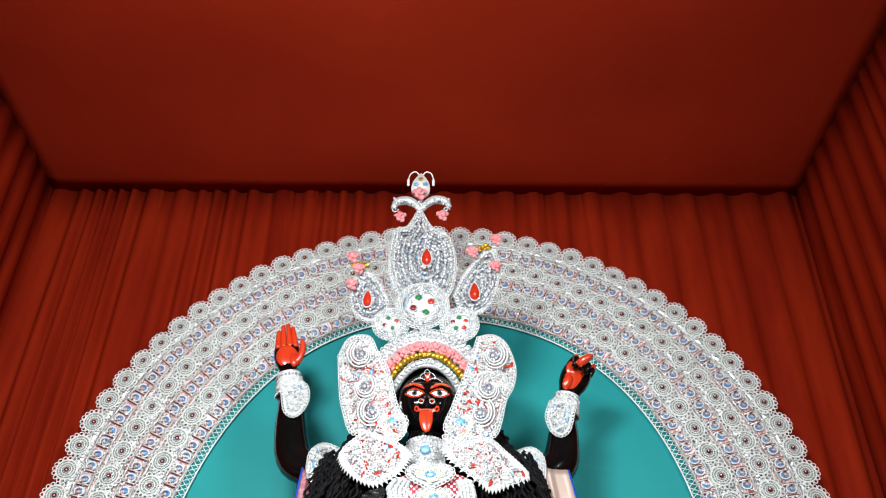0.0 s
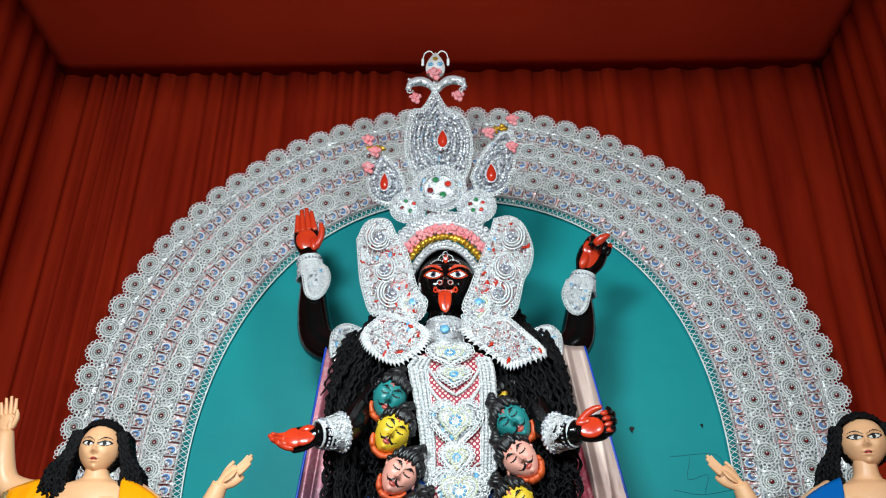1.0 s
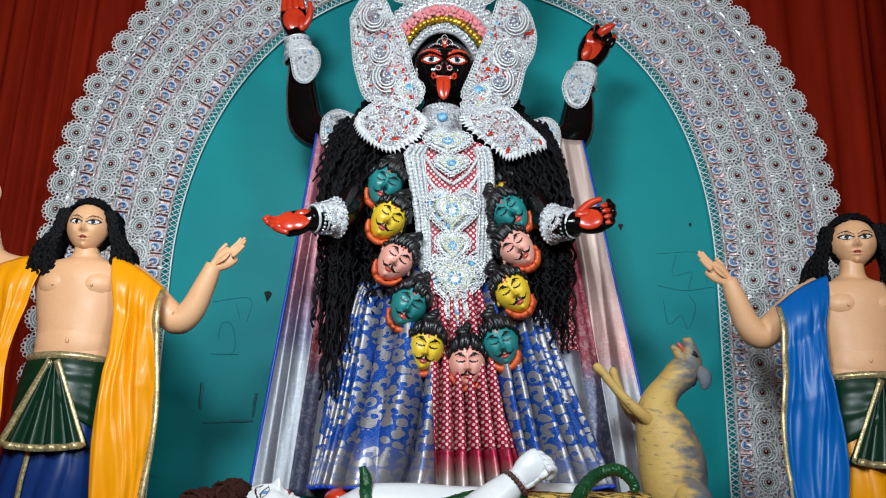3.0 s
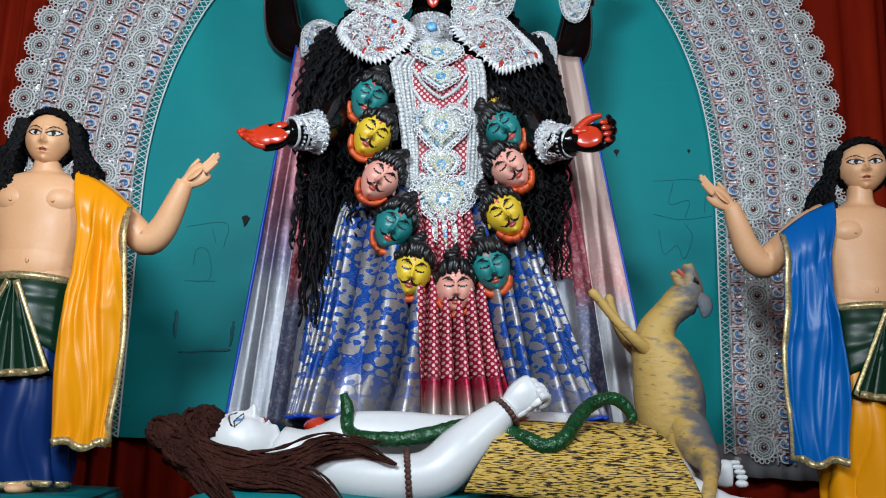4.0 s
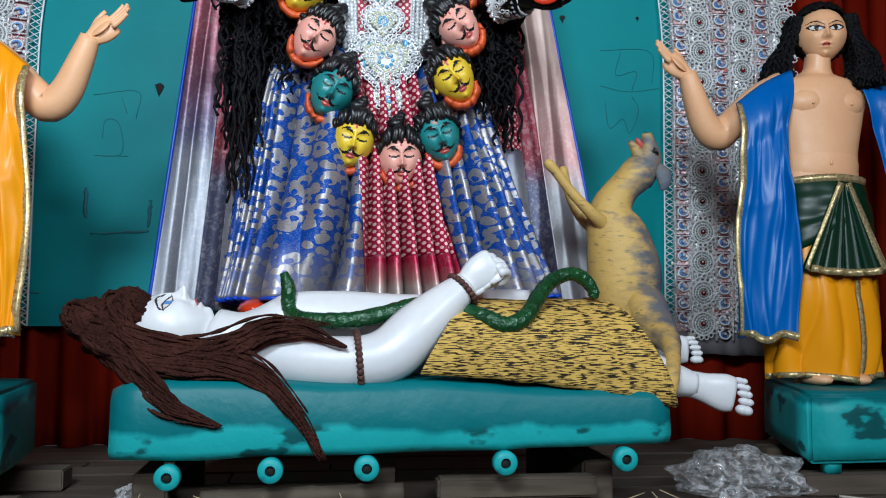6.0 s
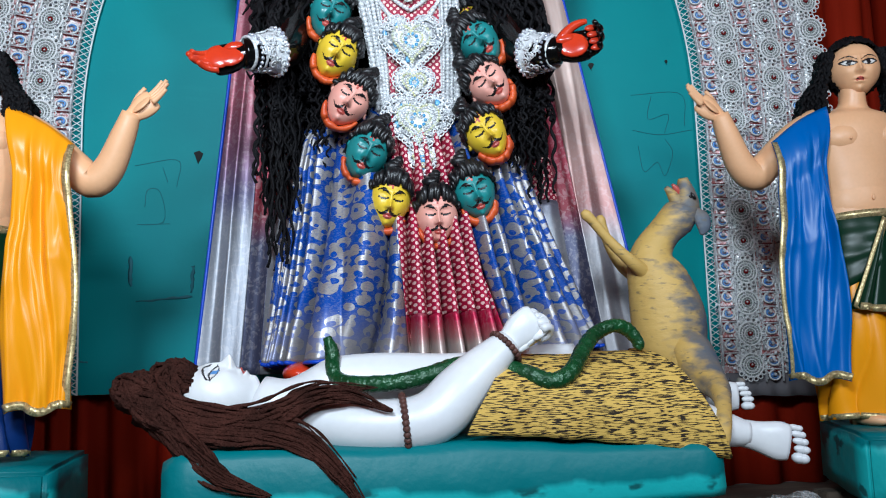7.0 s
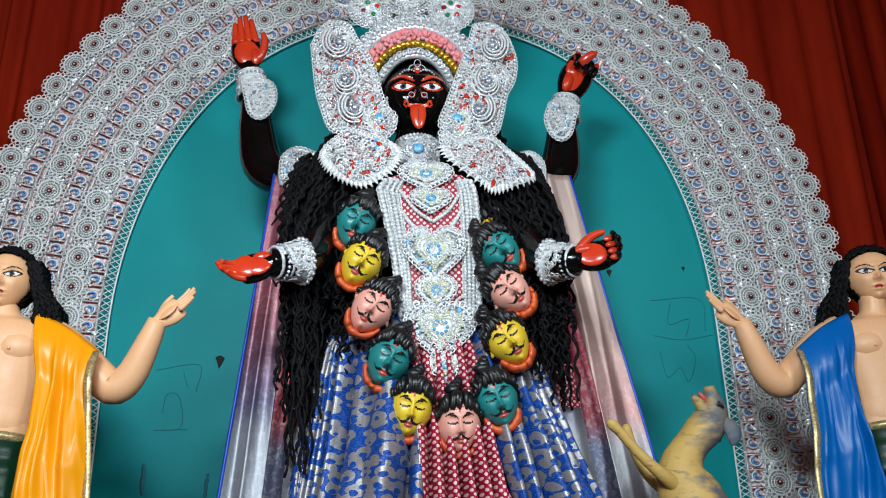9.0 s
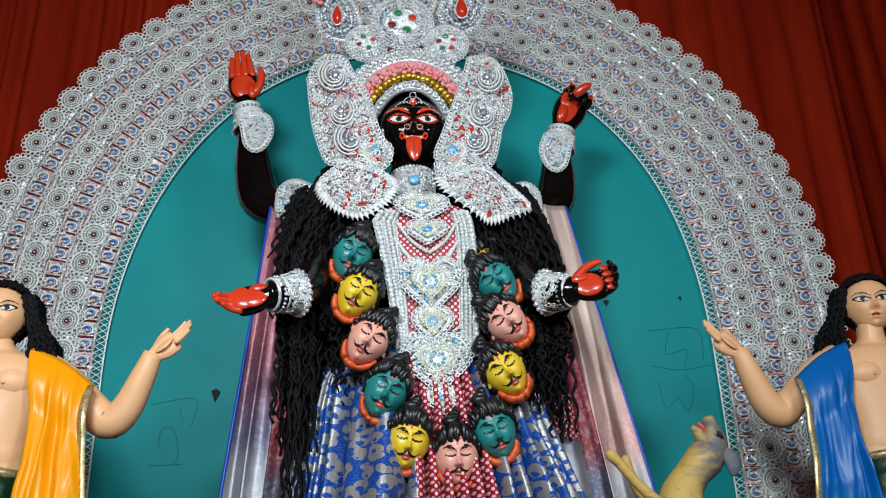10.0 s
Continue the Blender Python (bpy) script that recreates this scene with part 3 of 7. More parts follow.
MEDAL, MOTIF = medallion_mesh(), motif_mesh()
for f, start in ((0.275, 0.03), (0.60, 0.09), (0.93, 0.05)):
    for i, (p, a) in enumerate(along(ring_at(f), 0.130, start)):
        o = new("medallion", MEDAL)
        o.parent = lace
        o.matrix_basis = Matrix.Translation((p.x, 4.333 - 0.008 * rnd.random(), p.y)) @ Euler((0.16 * (rnd.random() - 0.5), -a + rnd.uniform(-0.2, 0.2), 0.16 * (rnd.random() - 0.5))).to_matrix().to_4x4()
for f, start in ((0.135, 0.09), (0.44, 0.02), (0.765, 0.07)):
    for i, (p, a) in enumerate(along(ring_at(f), 0.130, start)):
        o = new("peacock_motif", MOTIF)
        o.parent = lace
        o.matrix_basis = Matrix.Translation((p.x, 4.335, p.y)) @ Euler((0, -a, 0)).to_matrix().to_4x4()
bm = bmesh.new()
edge0, edge1 = ring_at(0.0), ring_at(0.075)
for line in (edge0, edge1):
    tube(bm, [(p.x, 4.337, p.y, 0.004) for p in line], seg=5)
for first in (0, 1):
    zig = [p + Vector((math.sin(a), -math.cos(a))) * (0.042 * ((i + first) % 2)) for i, (p, a) in enumerate(along(edge0, 0.026))]
    tube(bm, [(p.x, 4.336 - 0.004 * first, p.y, 0.0034) for p in zig], seg=4)
for p, a in along(edge1, 0.03):
    ball(bm, (p.x, 4.333, p.y), 0.006, 0, 5, 4)
tagged(part("edge_trim", bm, SILVER_DULL, lace, "narrow silver zigzag braid"), kind="stuff")
# Every second sequin is plain white: the lace's sparkle put into the colour.
bm = bmesh.new()
for k in range(3000):
    i = rnd.randrange(len(INNER))
    p = Vector(INNER[i]) + NORM[i] * (WIDE[i] * rnd.uniform(0.07, 0.9)) + Vector((rnd.uniform(-0.03, 0.03), rnd.uniform(-0.03, 0.03)))
    r = rnd.uniform(0.004, 0.0085)
    ball(bm, (p.x, 4.330 - 0.006 * rnd.random(), p.y), (r, r * 0.5, r), k % 2, 6, 4, Euler((rnd.uniform(-0.9, 0.5), 0, rnd.uniform(-0.8, 0.8))).to_matrix())
tagged(part("sequin", bm, [SEQUIN, paint("white_glint", (0.95, 0.95, 0.96), (0.88, 0.90, 0.95), 0.25, 0, 40, 200, 0.1)], lace, "scattered sequins, every second one plain white to stand for a glint"), kind="stuff")
# silver stems that divide the border across
bm = bmesh.new()
for f0, f1 in ((0.19, 0.22), (0.36, 0.39), (0.50, 0.53), (0.68, 0.71), (0.82, 0.85)):
    a, b = ring_at(f0), ring_at(f1)
    tube(bm, [(p.x, 4.338, p.y, 0.004) for p in a], seg=4)
    for p, _ in along(b, 0.024):
        ball(bm, (p.x + rnd.uniform(-0.004, 0.004), 4.335, p.y + rnd.uniform(-0.004, 0.004)), rnd.uniform(0.005, 0.008), 0, 5, 4)
tagged(part("bead_rows", bm, SILVER_DULL, lace, "rows of small silver beads"), kind="stuff")

# scratches, holes and a patch on the board
bm = bmesh.new()
for c, s in (((0.833, 2.68), 0.02), ((1.165, 2.70), 0.01), ((-0.82, 2.30), 0.03)):
    slab(bm, [(c[0] + s * math.cos(a) * (0.25 + 0.35 * rnd.random()) + 0.3 * s * math.sin(2 * a), c[1] + s * math.sin(a) * (0.8 + 0.4 * rnd.random())) for a in (2 * math.pi * k / 9 for k in range(9))], 4.354, 4.359)
part("torn_hole", bm, HOLE, board, "small torn holes in the board", smooth=False)
bm = bmesh.new()
for pts in (((-1.07, 2.27), (-0.9, 2.29), (-0.905, 2.18)), ((-1.03, 2.10), (-1.02, 2.17), (-0.97, 2.16), (-0.955, 2.04), (-1.06, 2.03), (-0.93, 2.03)), ((-0.96, 2.26), (-0.94, 2.20)),
            ((1.00, 2.555), (1.22, 2.56), (1.23, 2.42)), ((1.09, 2.55), (1.07, 2.45), (1.16, 2.47), (1.14, 2.39)), ((1.02, 2.33), (1.04, 2.22), (1.1, 2.26), (1.13, 2.2), (1.17, 2.3), (1.14, 2.36)), ((1.0, 2.40), (1.12, 2.38), (1.26, 2.40))):
    tube(bm, [(x, 4.359, z, 0.0012) for x, z in pts], n=len(pts) * 4, seg=4)
tagged(part("pencil_line", bm, PENCIL, board, "thin dark drawn lines"), kind="stuff")
bm = bmesh.new()
for x0, z0, x1, z1, w in ((-1.085, 1.90, -1.08, 1.78, 0.010), (-1.06, 1.72, -0.84, 1.735, 0.007), (-0.845, 1.75, -0.84, 1.86, 0.009), (-1.30, 1.49, -1.24, 1.488, 0.005)):
    tube(bm, [(x0 + (x1 - x0) * k / 8 + rnd.uniform(-0.003, 0.003), 4.3595, z0 + (z1 - z0) * k / 8 + rnd.uniform(-0.003, 0.003), w * rnd.uniform(0.3, 1.1), 0.001) for k in range(9)], seg=5)
part("patch_edge", bm, PENCIL, board, "dark edges of a peeled square patch")
bm = bmesh.new()
sheet(bm, 40, 3, lambda u, v: Vector((1.2 + 0.66 * u, 4.352 + 0.006 * math.sin(u * 50), 1.40 - 0.13 * v - 0.02 * u + 0.006 * noise.noise(Vector((u * 8, 0, 0))))))
tagged(solid(part("backing_cloth", bm, GREY_CLOTH, backdrop, "grey cloth hanging below the lace"), 0.004))

# ---------------------------------------------------------------- heads, hands and bodies of the painted clay figures
def face_head(bm, m, size, kind, idx, lon=56, lat=44):
    """A head with a moulded face towards -y: size = half width, half depth, half height; m: its pose; idx: material slots by name."""
    w, d, h = size
    nose = {"severed": 1.9, "lying": 1.35}.get(kind, 0.9)

    def shape(u, v):
        a = (u - 0.5) * 2
        ph = math.pi * (0.55 * a + 0.45 * a ** 3)
        th = math.pi * v
        x, y, z = math.sin(th) * math.sin(ph), -math.sin(th) * math.cos(ph), math.cos(th)
        fx, fz = x, z
        if z < 0:
            x *= 1 - 0.22 * z * z
        if y < 0:
            g = lambda cx, cz, sx, sz: math.exp(-((fx - cx) / sx) ** 2 - ((fz - cz) / sz) ** 2)
            y -= 0.08 * g(0, 0.10, 0.08, 0.26) + 0.25 * nose * g(0, -0.17, 0.10, 0.12) + 0.09 * nose * (g(-0.13, -0.22, 0.07, 0.06) + g(0.13, -0.22, 0.07, 0.06))
            y += 0.13 * (g(-0.36, 0.13, 0.17, 0.12) + g(0.36, 0.13, 0.17, 0.12))
            y -= 0.08 * (g(-0.36, 0.12, 0.12, 0.065) + g(0.36, 0.12, 0.12, 0.065))
            y -= 0.07 * (g(-0.35, 0.33, 0.25, 0.06) + g(0.35, 0.33, 0.25, 0.06))
            y -= 0.10 * g(0, -0.46, 0.2, 0.045) + 0.09 * g(0, -0.58, 0.16, 0.05) - 0.06 * g(0, -0.52, 0.2, 0.02)
            y -= 0.17 * g(0, -0.82, 0.2, 0.13) + 0.07 * (g(-0.5, -0.22, 0.2, 0.2) + g(0.5, -0.22, 0.2, 0.2))
            y *= 0.96
        return Vector((x * w, y * d, z * h)), fx, fz, y

    def almond(x, z, cx, cz, a, b):
        t = (abs(x) - cx) / a
        return abs(t) < 1 and abs(z - cz - 0.04 * t) < b * (1 - t * t)

    def pick(u, v):
        _, x, z, y = shape(u, v)
        s = "skin"
        if y > -0.15:
            return idx[s]
        if kind == "goddess":
            q = abs(x)
            if almond(x, z, 0.40, 0.10, 0.33, 0.155):
                s = "red"
            if almond(x, z, 0.40, 0.10, 0.29, 0.115):
                s = "skin"
            if almond(x, z, 0.40, 0.10, 0.26, 0.095):
                s = "white"
                r = math.hypot(q - 0.40, z - 0.11)
                if r < 0.085:
                    s = "grey" if r > 0.04 else "skin"
            t = (q - 0.44) / 0.36
            if abs(t) < 1 and abs(z - (0.38 - 0.10 * t * t + 0.10 * t)) < 0.040 * (1 - t * t) + 0.012:
                s = "red"
            if abs(x) < 0.085 * (1 - ((z - 0.60) / 0.2) ** 2) and abs(z - 0.60) < 0.2:
                s = "white" if math.hypot(x * 1.2, z - 0.60) < 0.05 else "red"
            if abs(math.hypot(x * 1.1, z - 0.58) - 0.27) < 0.016 and z > 0.52:
                s = "white"
            if abs(z - (-0.43 + 0.55 * x * x)) < 0.045 and q < 0.27:
                s = "red"
            if abs(z - (-0.475 + 0.40 * x * x)) < 0.030 and q < 0.21:
                s = "white"
            if abs(math.hypot(q - 0.33, z + 0.36) - 0.055) < 0.020:
                s = "red"
            if abs(math.hypot(q - 0.15, z + 0.20) - 0.06) < 0.014:
                s = "red"
        else:
            t = (abs(x) - 0.36) / 0.25
            if kind == "severed":
                if abs(t) < 1 and abs(z - (0.09 - 0.06 * (1 - t * t))) < 0.032:
                    s = "ink"
                if abs(t) < 1.25 and abs(z - (0.35 - 0.08 * t * t + 0.05 * t)) < 0.062 * (1.3 - abs(t)):
                    s = "ink"
                q = abs(x)
                if 0.03 < q < 0.62 and abs(z - (-0.335 - 0.16 * math.sin(min(1, q / 0.45) * 1.9) + 0.9 * max(0, q - 0.42) ** 1.2)) < 0.060 * (1 - q / 0.66) + 0.016:
                    s = "ink"
                if (x / 0.24) ** 2 + ((z + 0.54) / 0.11) ** 2 < 1 and s == "skin":
                    s = "lip"
                if 0.40 < z < 0.72 and abs(x + 0.02) < 0.04 or abs(z - 0.56 - 0.25 * x) < 0.025 and abs(x) < 0.24 or abs(z - 0.66 - 0.25 * x) < 0.022 and abs(x) < 0.22:
                    s = "lip"
            else:
                if kind == "open":
                    if almond(x, z, 0.41, 0.115, 0.36, 0.125):
                        s = "ink"
                    if almond(x, z, 0.39, 0.095, 0.27, 0.075):
                        s = "white"
                        if math.hypot(abs(x) - 0.38, z - 0.11) < 0.085:
                            s = "ink"
                    t = (abs(x) - 0.41) / 0.30
                    if abs(t) < 1.1 and abs(z - (0.34 - 0.09 * t * t + 0.04 * t)) < 0.022 * (1.15 - 0.6 * abs(t)):
                        s = "ink"
                    if (x / 0.17) ** 2 + ((z + 0.50 - 0.02 * math.cos(18 * x)) / 0.065) ** 2 < 1:
                        s = "ink" if abs(z + 0.50 - 0.3 * x * x) < 0.010 else "lip"
                else:
                    if almond(x, z, 0.40, 0.10, 0.32, 0.110):
                        s = "ink"
                    if almond(x, z, 0.39, 0.09, 0.26, 0.075):
                        s = "iris" if abs(abs(x) - 0.38) < 0.09 else "white"
                    if abs(t) < 1.3 and abs(z - (0.35 - 0.09 * t * t)) < 0.026:
                        s = "ink"
                    if (x / 0.15) ** 2 + ((z + 0.50) / 0.07) ** 2 < 1:
                        s = "lip"
                if kind == "lying":
                    if abs(z - 0.55) < 0.02 and abs(x) < 0.25 or abs(z - 0.65) < 0.02 and abs(x) < 0.25 or abs(z - 0.75) < 0.02 and abs(x) < 0.22:
                        s = "iris"
        return idx[s]

    sheet(bm, lon, lat, lambda u, v: m @ shape(u, 0.004 + 0.992 * v)[0], 0, False, pick)


def wig(bm, m, size, mat, line=0.62, side=-0.1, lumps=0.14, freq=9.0, lon=40, lat=26, low=-0.75):
    """Hair that covers a head but for its face."""
    w, d, h = size
    g = []
    for j in range(lat + 1):
        row = []
        for i in range(lon):
            th, ph = math.pi * (0.01 + 0.98 * j / lat), 2 * math.pi * i / lon
            p = Vector((math.sin(th) * math.sin(ph), -math.sin(th) * math.cos(ph), math.cos(th)))
            k = 1 + lumps * noise.noise(p * freq * 0.5) + 0.5 * lumps * noise.noise(p * freq * 1.6)
            row.append((p, bm.verts.new(m @ Vector((p.x * w * k, p.y * d * k, p.z * h * k)))))
        g.append(row)
    for j in range(lat):
        for i in range(lon):
            q = [g[j][i], g[j][(i + 1) % lon], g[j + 1][(i + 1) % lon], g[j + 1][i]]
            c = sum((a for a, _ in q), Vector()) / 4
            if c.z > low and (c.y > side or c.z > line - 0.25 * min(1, abs(c.x) * 1.2) ** 2 + 0.05):
                bm.faces.new([b for _, b in q]).material_index = mat
    bmesh.ops.delete(bm, geom=[v for v in bm.verts if not v.link_faces], context="VERTS")


def hand(bm, m, s, palm, back, flip=1, curl=0.15, fan=0.12, thumb=True):
    """A hand: wrist at the origin, fingers along +z, palm to -y, thumb to +x (flip: -1). s: its length."""
    P = lambda x, y, z: m @ Vector((flip * x * s, y * s, z * s))
    mt = m.to_3x3().normalized()
    tube(bm, [(*P(0, 0.0, -0.06), 0.13 * s, 0.10 * s), (*P(0, 0.01, 0.05), 0.15 * s, 0.10 * s), (*P(0.0, 0.02, 0.25), 0.22 * s, 0.10 * s), (*P(0, 0.02, 0.45), 0.22 * s, 0.08 * s), (*P(0, 0.02, 0.52), 0.18 * s, 0.05 * s)], n=10, seg=12, mat=back)
    ball(bm, P(0.0, -0.055, 0.27), (0.19 * s, 0.045 * s, 0.22 * s), palm, 12, 8, mt)
    ball(bm, P(0.11, -0.07, 0.18), (0.08 * s, 0.05 * s, 0.14 * s), palm, 8, 6, mt)
    for k, (x, l) in enumerate(((0.155, 0.40), (0.055, 0.47), (-0.05, 0.44), (-0.15, 0.34))):
        pts = []
        for i in range(6):
            t = i / 5
            a = curl * 5.2 * t
            reach_, drop = (math.sin(a) / a if a > 0.01 else 1) * l * t, (1 - math.cos(a)) / a * l * t if a > 0.01 else 0
            pts.append((*P(x * (1 + fan * 2 * t), -drop, 0.46 + reach_), (0.062 - 0.026 * t) * s))
        tube(bm, pts, n=9, seg=8, mat=palm if palm != back and curl < 0.3 else back)
        if palm != back and curl >= 0.3:
            ball(bm, P(x, -0.14, 0.55), (0.05 * s, 0.03 * s, 0.08 * s), palm, 8, 6, mt)
    if not thumb:
        ball(bm, P(0.02, -0.05, 0.42), (0.20 * s, 0.05 * s, 0.20 * s), palm, 12, 8, mt)
        return
    tube(bm, [(*P(0.13, -0.03, 0.12), 0.075 * s), (*P(0.24, -0.07, 0.28), 0.065 * s), (*P(0.28, -0.10, 0.42), 0.055 * s), (*P(0.27, -0.13, 0.54), 0.035 * s)], n=9, seg=8, mat=palm)


def aim(at, direction, face):
    """Pose with +z along direction and -y towards face."""
    z = Vector(direction).normalized()
    y = -Vector(face)
    y = (y - z * y.dot(z)).normalized()
    x = y.cross(z)
    return Matrix.Translation(at) @ Matrix((x, y, z)).transposed().to_4x4()


# ---------------------------------------------------------------- the tall black figure
KX = -0.03
bm = bmesh.new()
# torso, hips and neck
tube(bm, [(0.02, 3.66, 1.50, 0.26, 0.16), (0.01, 3.66, 1.95, 0.28, 0.17), (-0.01, 3.65, 2.25, 0.22, 0.14), (-0.02, 3.64, 2.55, 0.25, 0.14), (-0.03, 3.65, 2.78, 0.30, 0.12), (-0.035, 3.63, 2.86, 0.16, 0.10), (-0.04, 3.60, 2.93, 0.075, 0.08), (-0.04, 3.60, 3.02, 0.07, 0.08)], n=32, seg=24, mat=0)
face_head(bm, pose(-0.035, 3.58, 3.062, 2), (0.126, 0.125, 0.150), "goddess", {"skin": 0, "red": 1, "white": 2, "grey": 4}, 150, 130)
# tongue, nose ring, brow dots and cheek ornaments
tube(bm, [(-0.037, 3.470, 2.992, 0.024, 0.006), (-0.037, 3.448, 2.972, 0.027, 0.008), (-0.036, 3.440, 2.935, 0.026, 0.008), (-0.035, 3.441, 2.902, 0.017, 0.006), (-0.035, 3.443, 2.890, 0.004, 0.004)], n=14, seg=12, mat=1)
tube(bm, [(-0.0365, 3.434, 2.965, 0.0012), (-0.0355, 3.431, 2.93, 0.0012), (-0.035, 3.434, 2.905, 0.001)], n=8, seg=5, mat=4)
for s in (-1, 1):
    tube(bm, [(-0.036 + s * (0.022 + 0.010 * math.cos(a)), 3.446, 3.024 + 0.010 * math.sin(a), 0.0014) for a in np.linspace(0, 6.28, 11)], seg=5, mat=3)
    for k in range(9):
        ball(bm, (-0.036 + s * (0.012 + 0.008 * k), 3.462 + 0.0026 * k * k * 0.25, 3.128 + 0.005 * k - 0.0008 * k * k), 0.0036, 3, 6, 4)
    for k in range(16):
        ball(bm, (-0.036 + s * (0.098 + 0.010 * math.sin(k * 2.4)), 3.515 + 0.001 * k, 3.055 - 0.007 * k), (0.007, 0.005, 0.008), 3, 6, 4)
tube(bm, [(-0.036 + 0.011 * math.cos(a), 3.448, 3.150 + 0.015 * math.sin(a), 0.0018) for a in np.linspace(0, 6.28, 13)], seg=5, mat=3)
# upper pair of arms
tube(bm, [(-0.28, 3.70, 2.82, 0.080), (-0.40, 3.80, 2.865, 0.076), (-0.52, 3.86, 2.895, 0.074), (-0.610, 3.88, 2.955, 0.080), (-0.642, 3.88, 3.08, 0.072), (-0.660, 3.885, 3.24, 0.055), (-0.688, 3.88, 3.385, 0.045)], n=26, seg=16, mat=0)
tube(bm, [(0.22, 3.70, 2.81, 0.080), (0.34, 3.80, 2.855, 0.076), (0.45, 3.86, 2.885, 0.074), (0.53, 3.88, 2.94, 0.080), (0.555, 3.88, 3.05, 0.070), (0.565, 3.885, 3.17, 0.055), (0.590, 3.88, 3.275, 0.045)], n=26, seg=16, mat=0)
hand(bm, aim((-0.69, 3.88, 3.38), (-0.16, 0.0, 1), (0.12, -1, -0.1)), 0.27, 1, 0, 1, 0.03, -0.10)
hand(bm, aim((0.592, 3.88, 3.265), (0.45, -0.1, 1), (0.35, -1, -0.2)), 0.30, 1, 0, -1, 0.75, 0.0, False)
tube(bm, [(0.640, 3.80, 3.385, 0.022), (0.668, 3.780, 3.402, 0.020), (0.690, 3.772, 3.412, 0.014), (0.705, 3.772, 3.418, 0.004)], n=8, seg=8, mat=1)
# lower pair of arms, reaching forwards
tube(bm, [(-0.30, 3.62, 2.68, 0.08), (-0.36, 3.52, 2.52, 0.07), (-0.39, 3.40, 2.40, 0.058), (-0.45, 3.32, 2.366, 0.047), (-0.49, 3.30, 2.36, 0.043)], n=18, seg=14, mat=0)
tube(bm, [(0.24, 3.62, 2.68, 0.08), (0.31, 3.52, 2.52, 0.07), (0.35, 3.40, 2.40, 0.058), (0.40, 3.32, 2.366, 0.047), (0.44, 3.30, 2.37, 0.043)], n=18, seg=14, mat=0)
hand(bm, aim((-0.475, 3.30, 2.362), (-1, -0.05, -0.28), (0.0, -0.96, 0.28)), 0.205, 1, 0, 1, 0.26, -0.25, False)
hand(bm, aim((0.425, 3.30, 2.366), (1, -0.05, 0.22), (-0.25, -0.9, 0.1)), 0.215, 1, 0, -1, 0.45, 0.0)
# feet
for x in (-0.34, 0.12):
    ball(bm, (x, 3.38, 1.435), (0.055, 0.12, 0.032), 1, 14, 8)
tagged(part("goddess_statue", bm, [BLACK_SKIN, RED_PAINT, EYE_WHITE, SILVER, IRIS]), "glossy black four-armed clay statue with red palms and long tongue", "statue")


# black hair: long wavy locks at both sides
def lock(bm, p, r, waves=14, amp=0.012, n=60, seed=0, mat=0, seg=6, taper=0.55):
    pts = spline(p, n)
    rows = []
    for i, q in enumerate(pts):
        t = i / (n - 1)
        w = waves * 2 * math.pi * t + seed * 1.7
        rows.append((q[0] + amp * math.sin(w), q[1] + amp * math.cos(w * 1.03 + seed), q[2], r * (1.0 - taper * t) * (0.85 + 0.25 * math.sin(w * 1.9 + seed))))
    tube(bm, rows, seg=seg, mat=mat)


hair = thing("hair_locks", "long black wavy jute hair hanging down both sides of the statue", "hair")
rnd = random.Random(11)
for side in (-1, 1):
    bm = bmesh.new()
    for k in range(190):
        t = rnd.random()
        if side < 0:
            x0, x1, zb = -0.10 - 0.12 * t, -0.45 + 0.26 * rnd.random() - 0.02, rnd.uniform(1.75, 2.25)
            if x1 > -0.33:
                zb = rnd.uniform(2.05, 2.5)
        else:
            x0, x1, zb = 0.03 + 0.12 * t, 0.44 - 0.24 * rnd.random() + 0.01, rnd.uniform(1.95, 2.3)
            if x1 < 0.30:
                zb = rnd.uniform(2.1, 2.5)
        yb = rnd.uniform(3.44, 3.68)
        lock(bm, [(x0, 3.66, 3.18), (x0 + side * 0.10, 3.70, 3.0), (x1 * 0.92 - side * 0.05, rnd.uniform(3.50, 3.72), 2.80), (x1, yb, 2.55), (x1 + rnd.uniform(-0.015, 0.015), yb, 2.3), (x1 + rnd.uniform(-0.02, 0.02), yb - 0.02, zb)],
             rnd.uniform(0.008, 0.013), rnd.randint(17, 25), rnd.uniform(0.005, 0.008), 120, k, 0, 5)
    part("hair_side", bm, HAIR, hair)
    bm = bmesh.new()
    for k in range(160):
        x = KX + side * (0.13 + 0.30 * rnd.random())
        z = 3.14 - 0.85 * max(0, abs(x - KX) - 0.15) - rnd.uniform(0, 0.25)
        lock(bm, [(x, 3.68 + 0.05 * rnd.random(), z), (x + side * 0.05, 3.68, z - 0.12), (x + side * rnd.uniform(0.03, 0.09), 3.66, z - 0.28)], 0.010, 6, 0.008, 36, k, 0, 5)
    part("hair_crown", bm, HAIR, hair)
bm = bmesh.new()
wig(bm, pose(-0.035, 3.60, 3.10), (0.140, 0.13, 0.165), 0, 0.66, -0.45, 0.06)
part("hair_cap", bm, HAIR, hair)


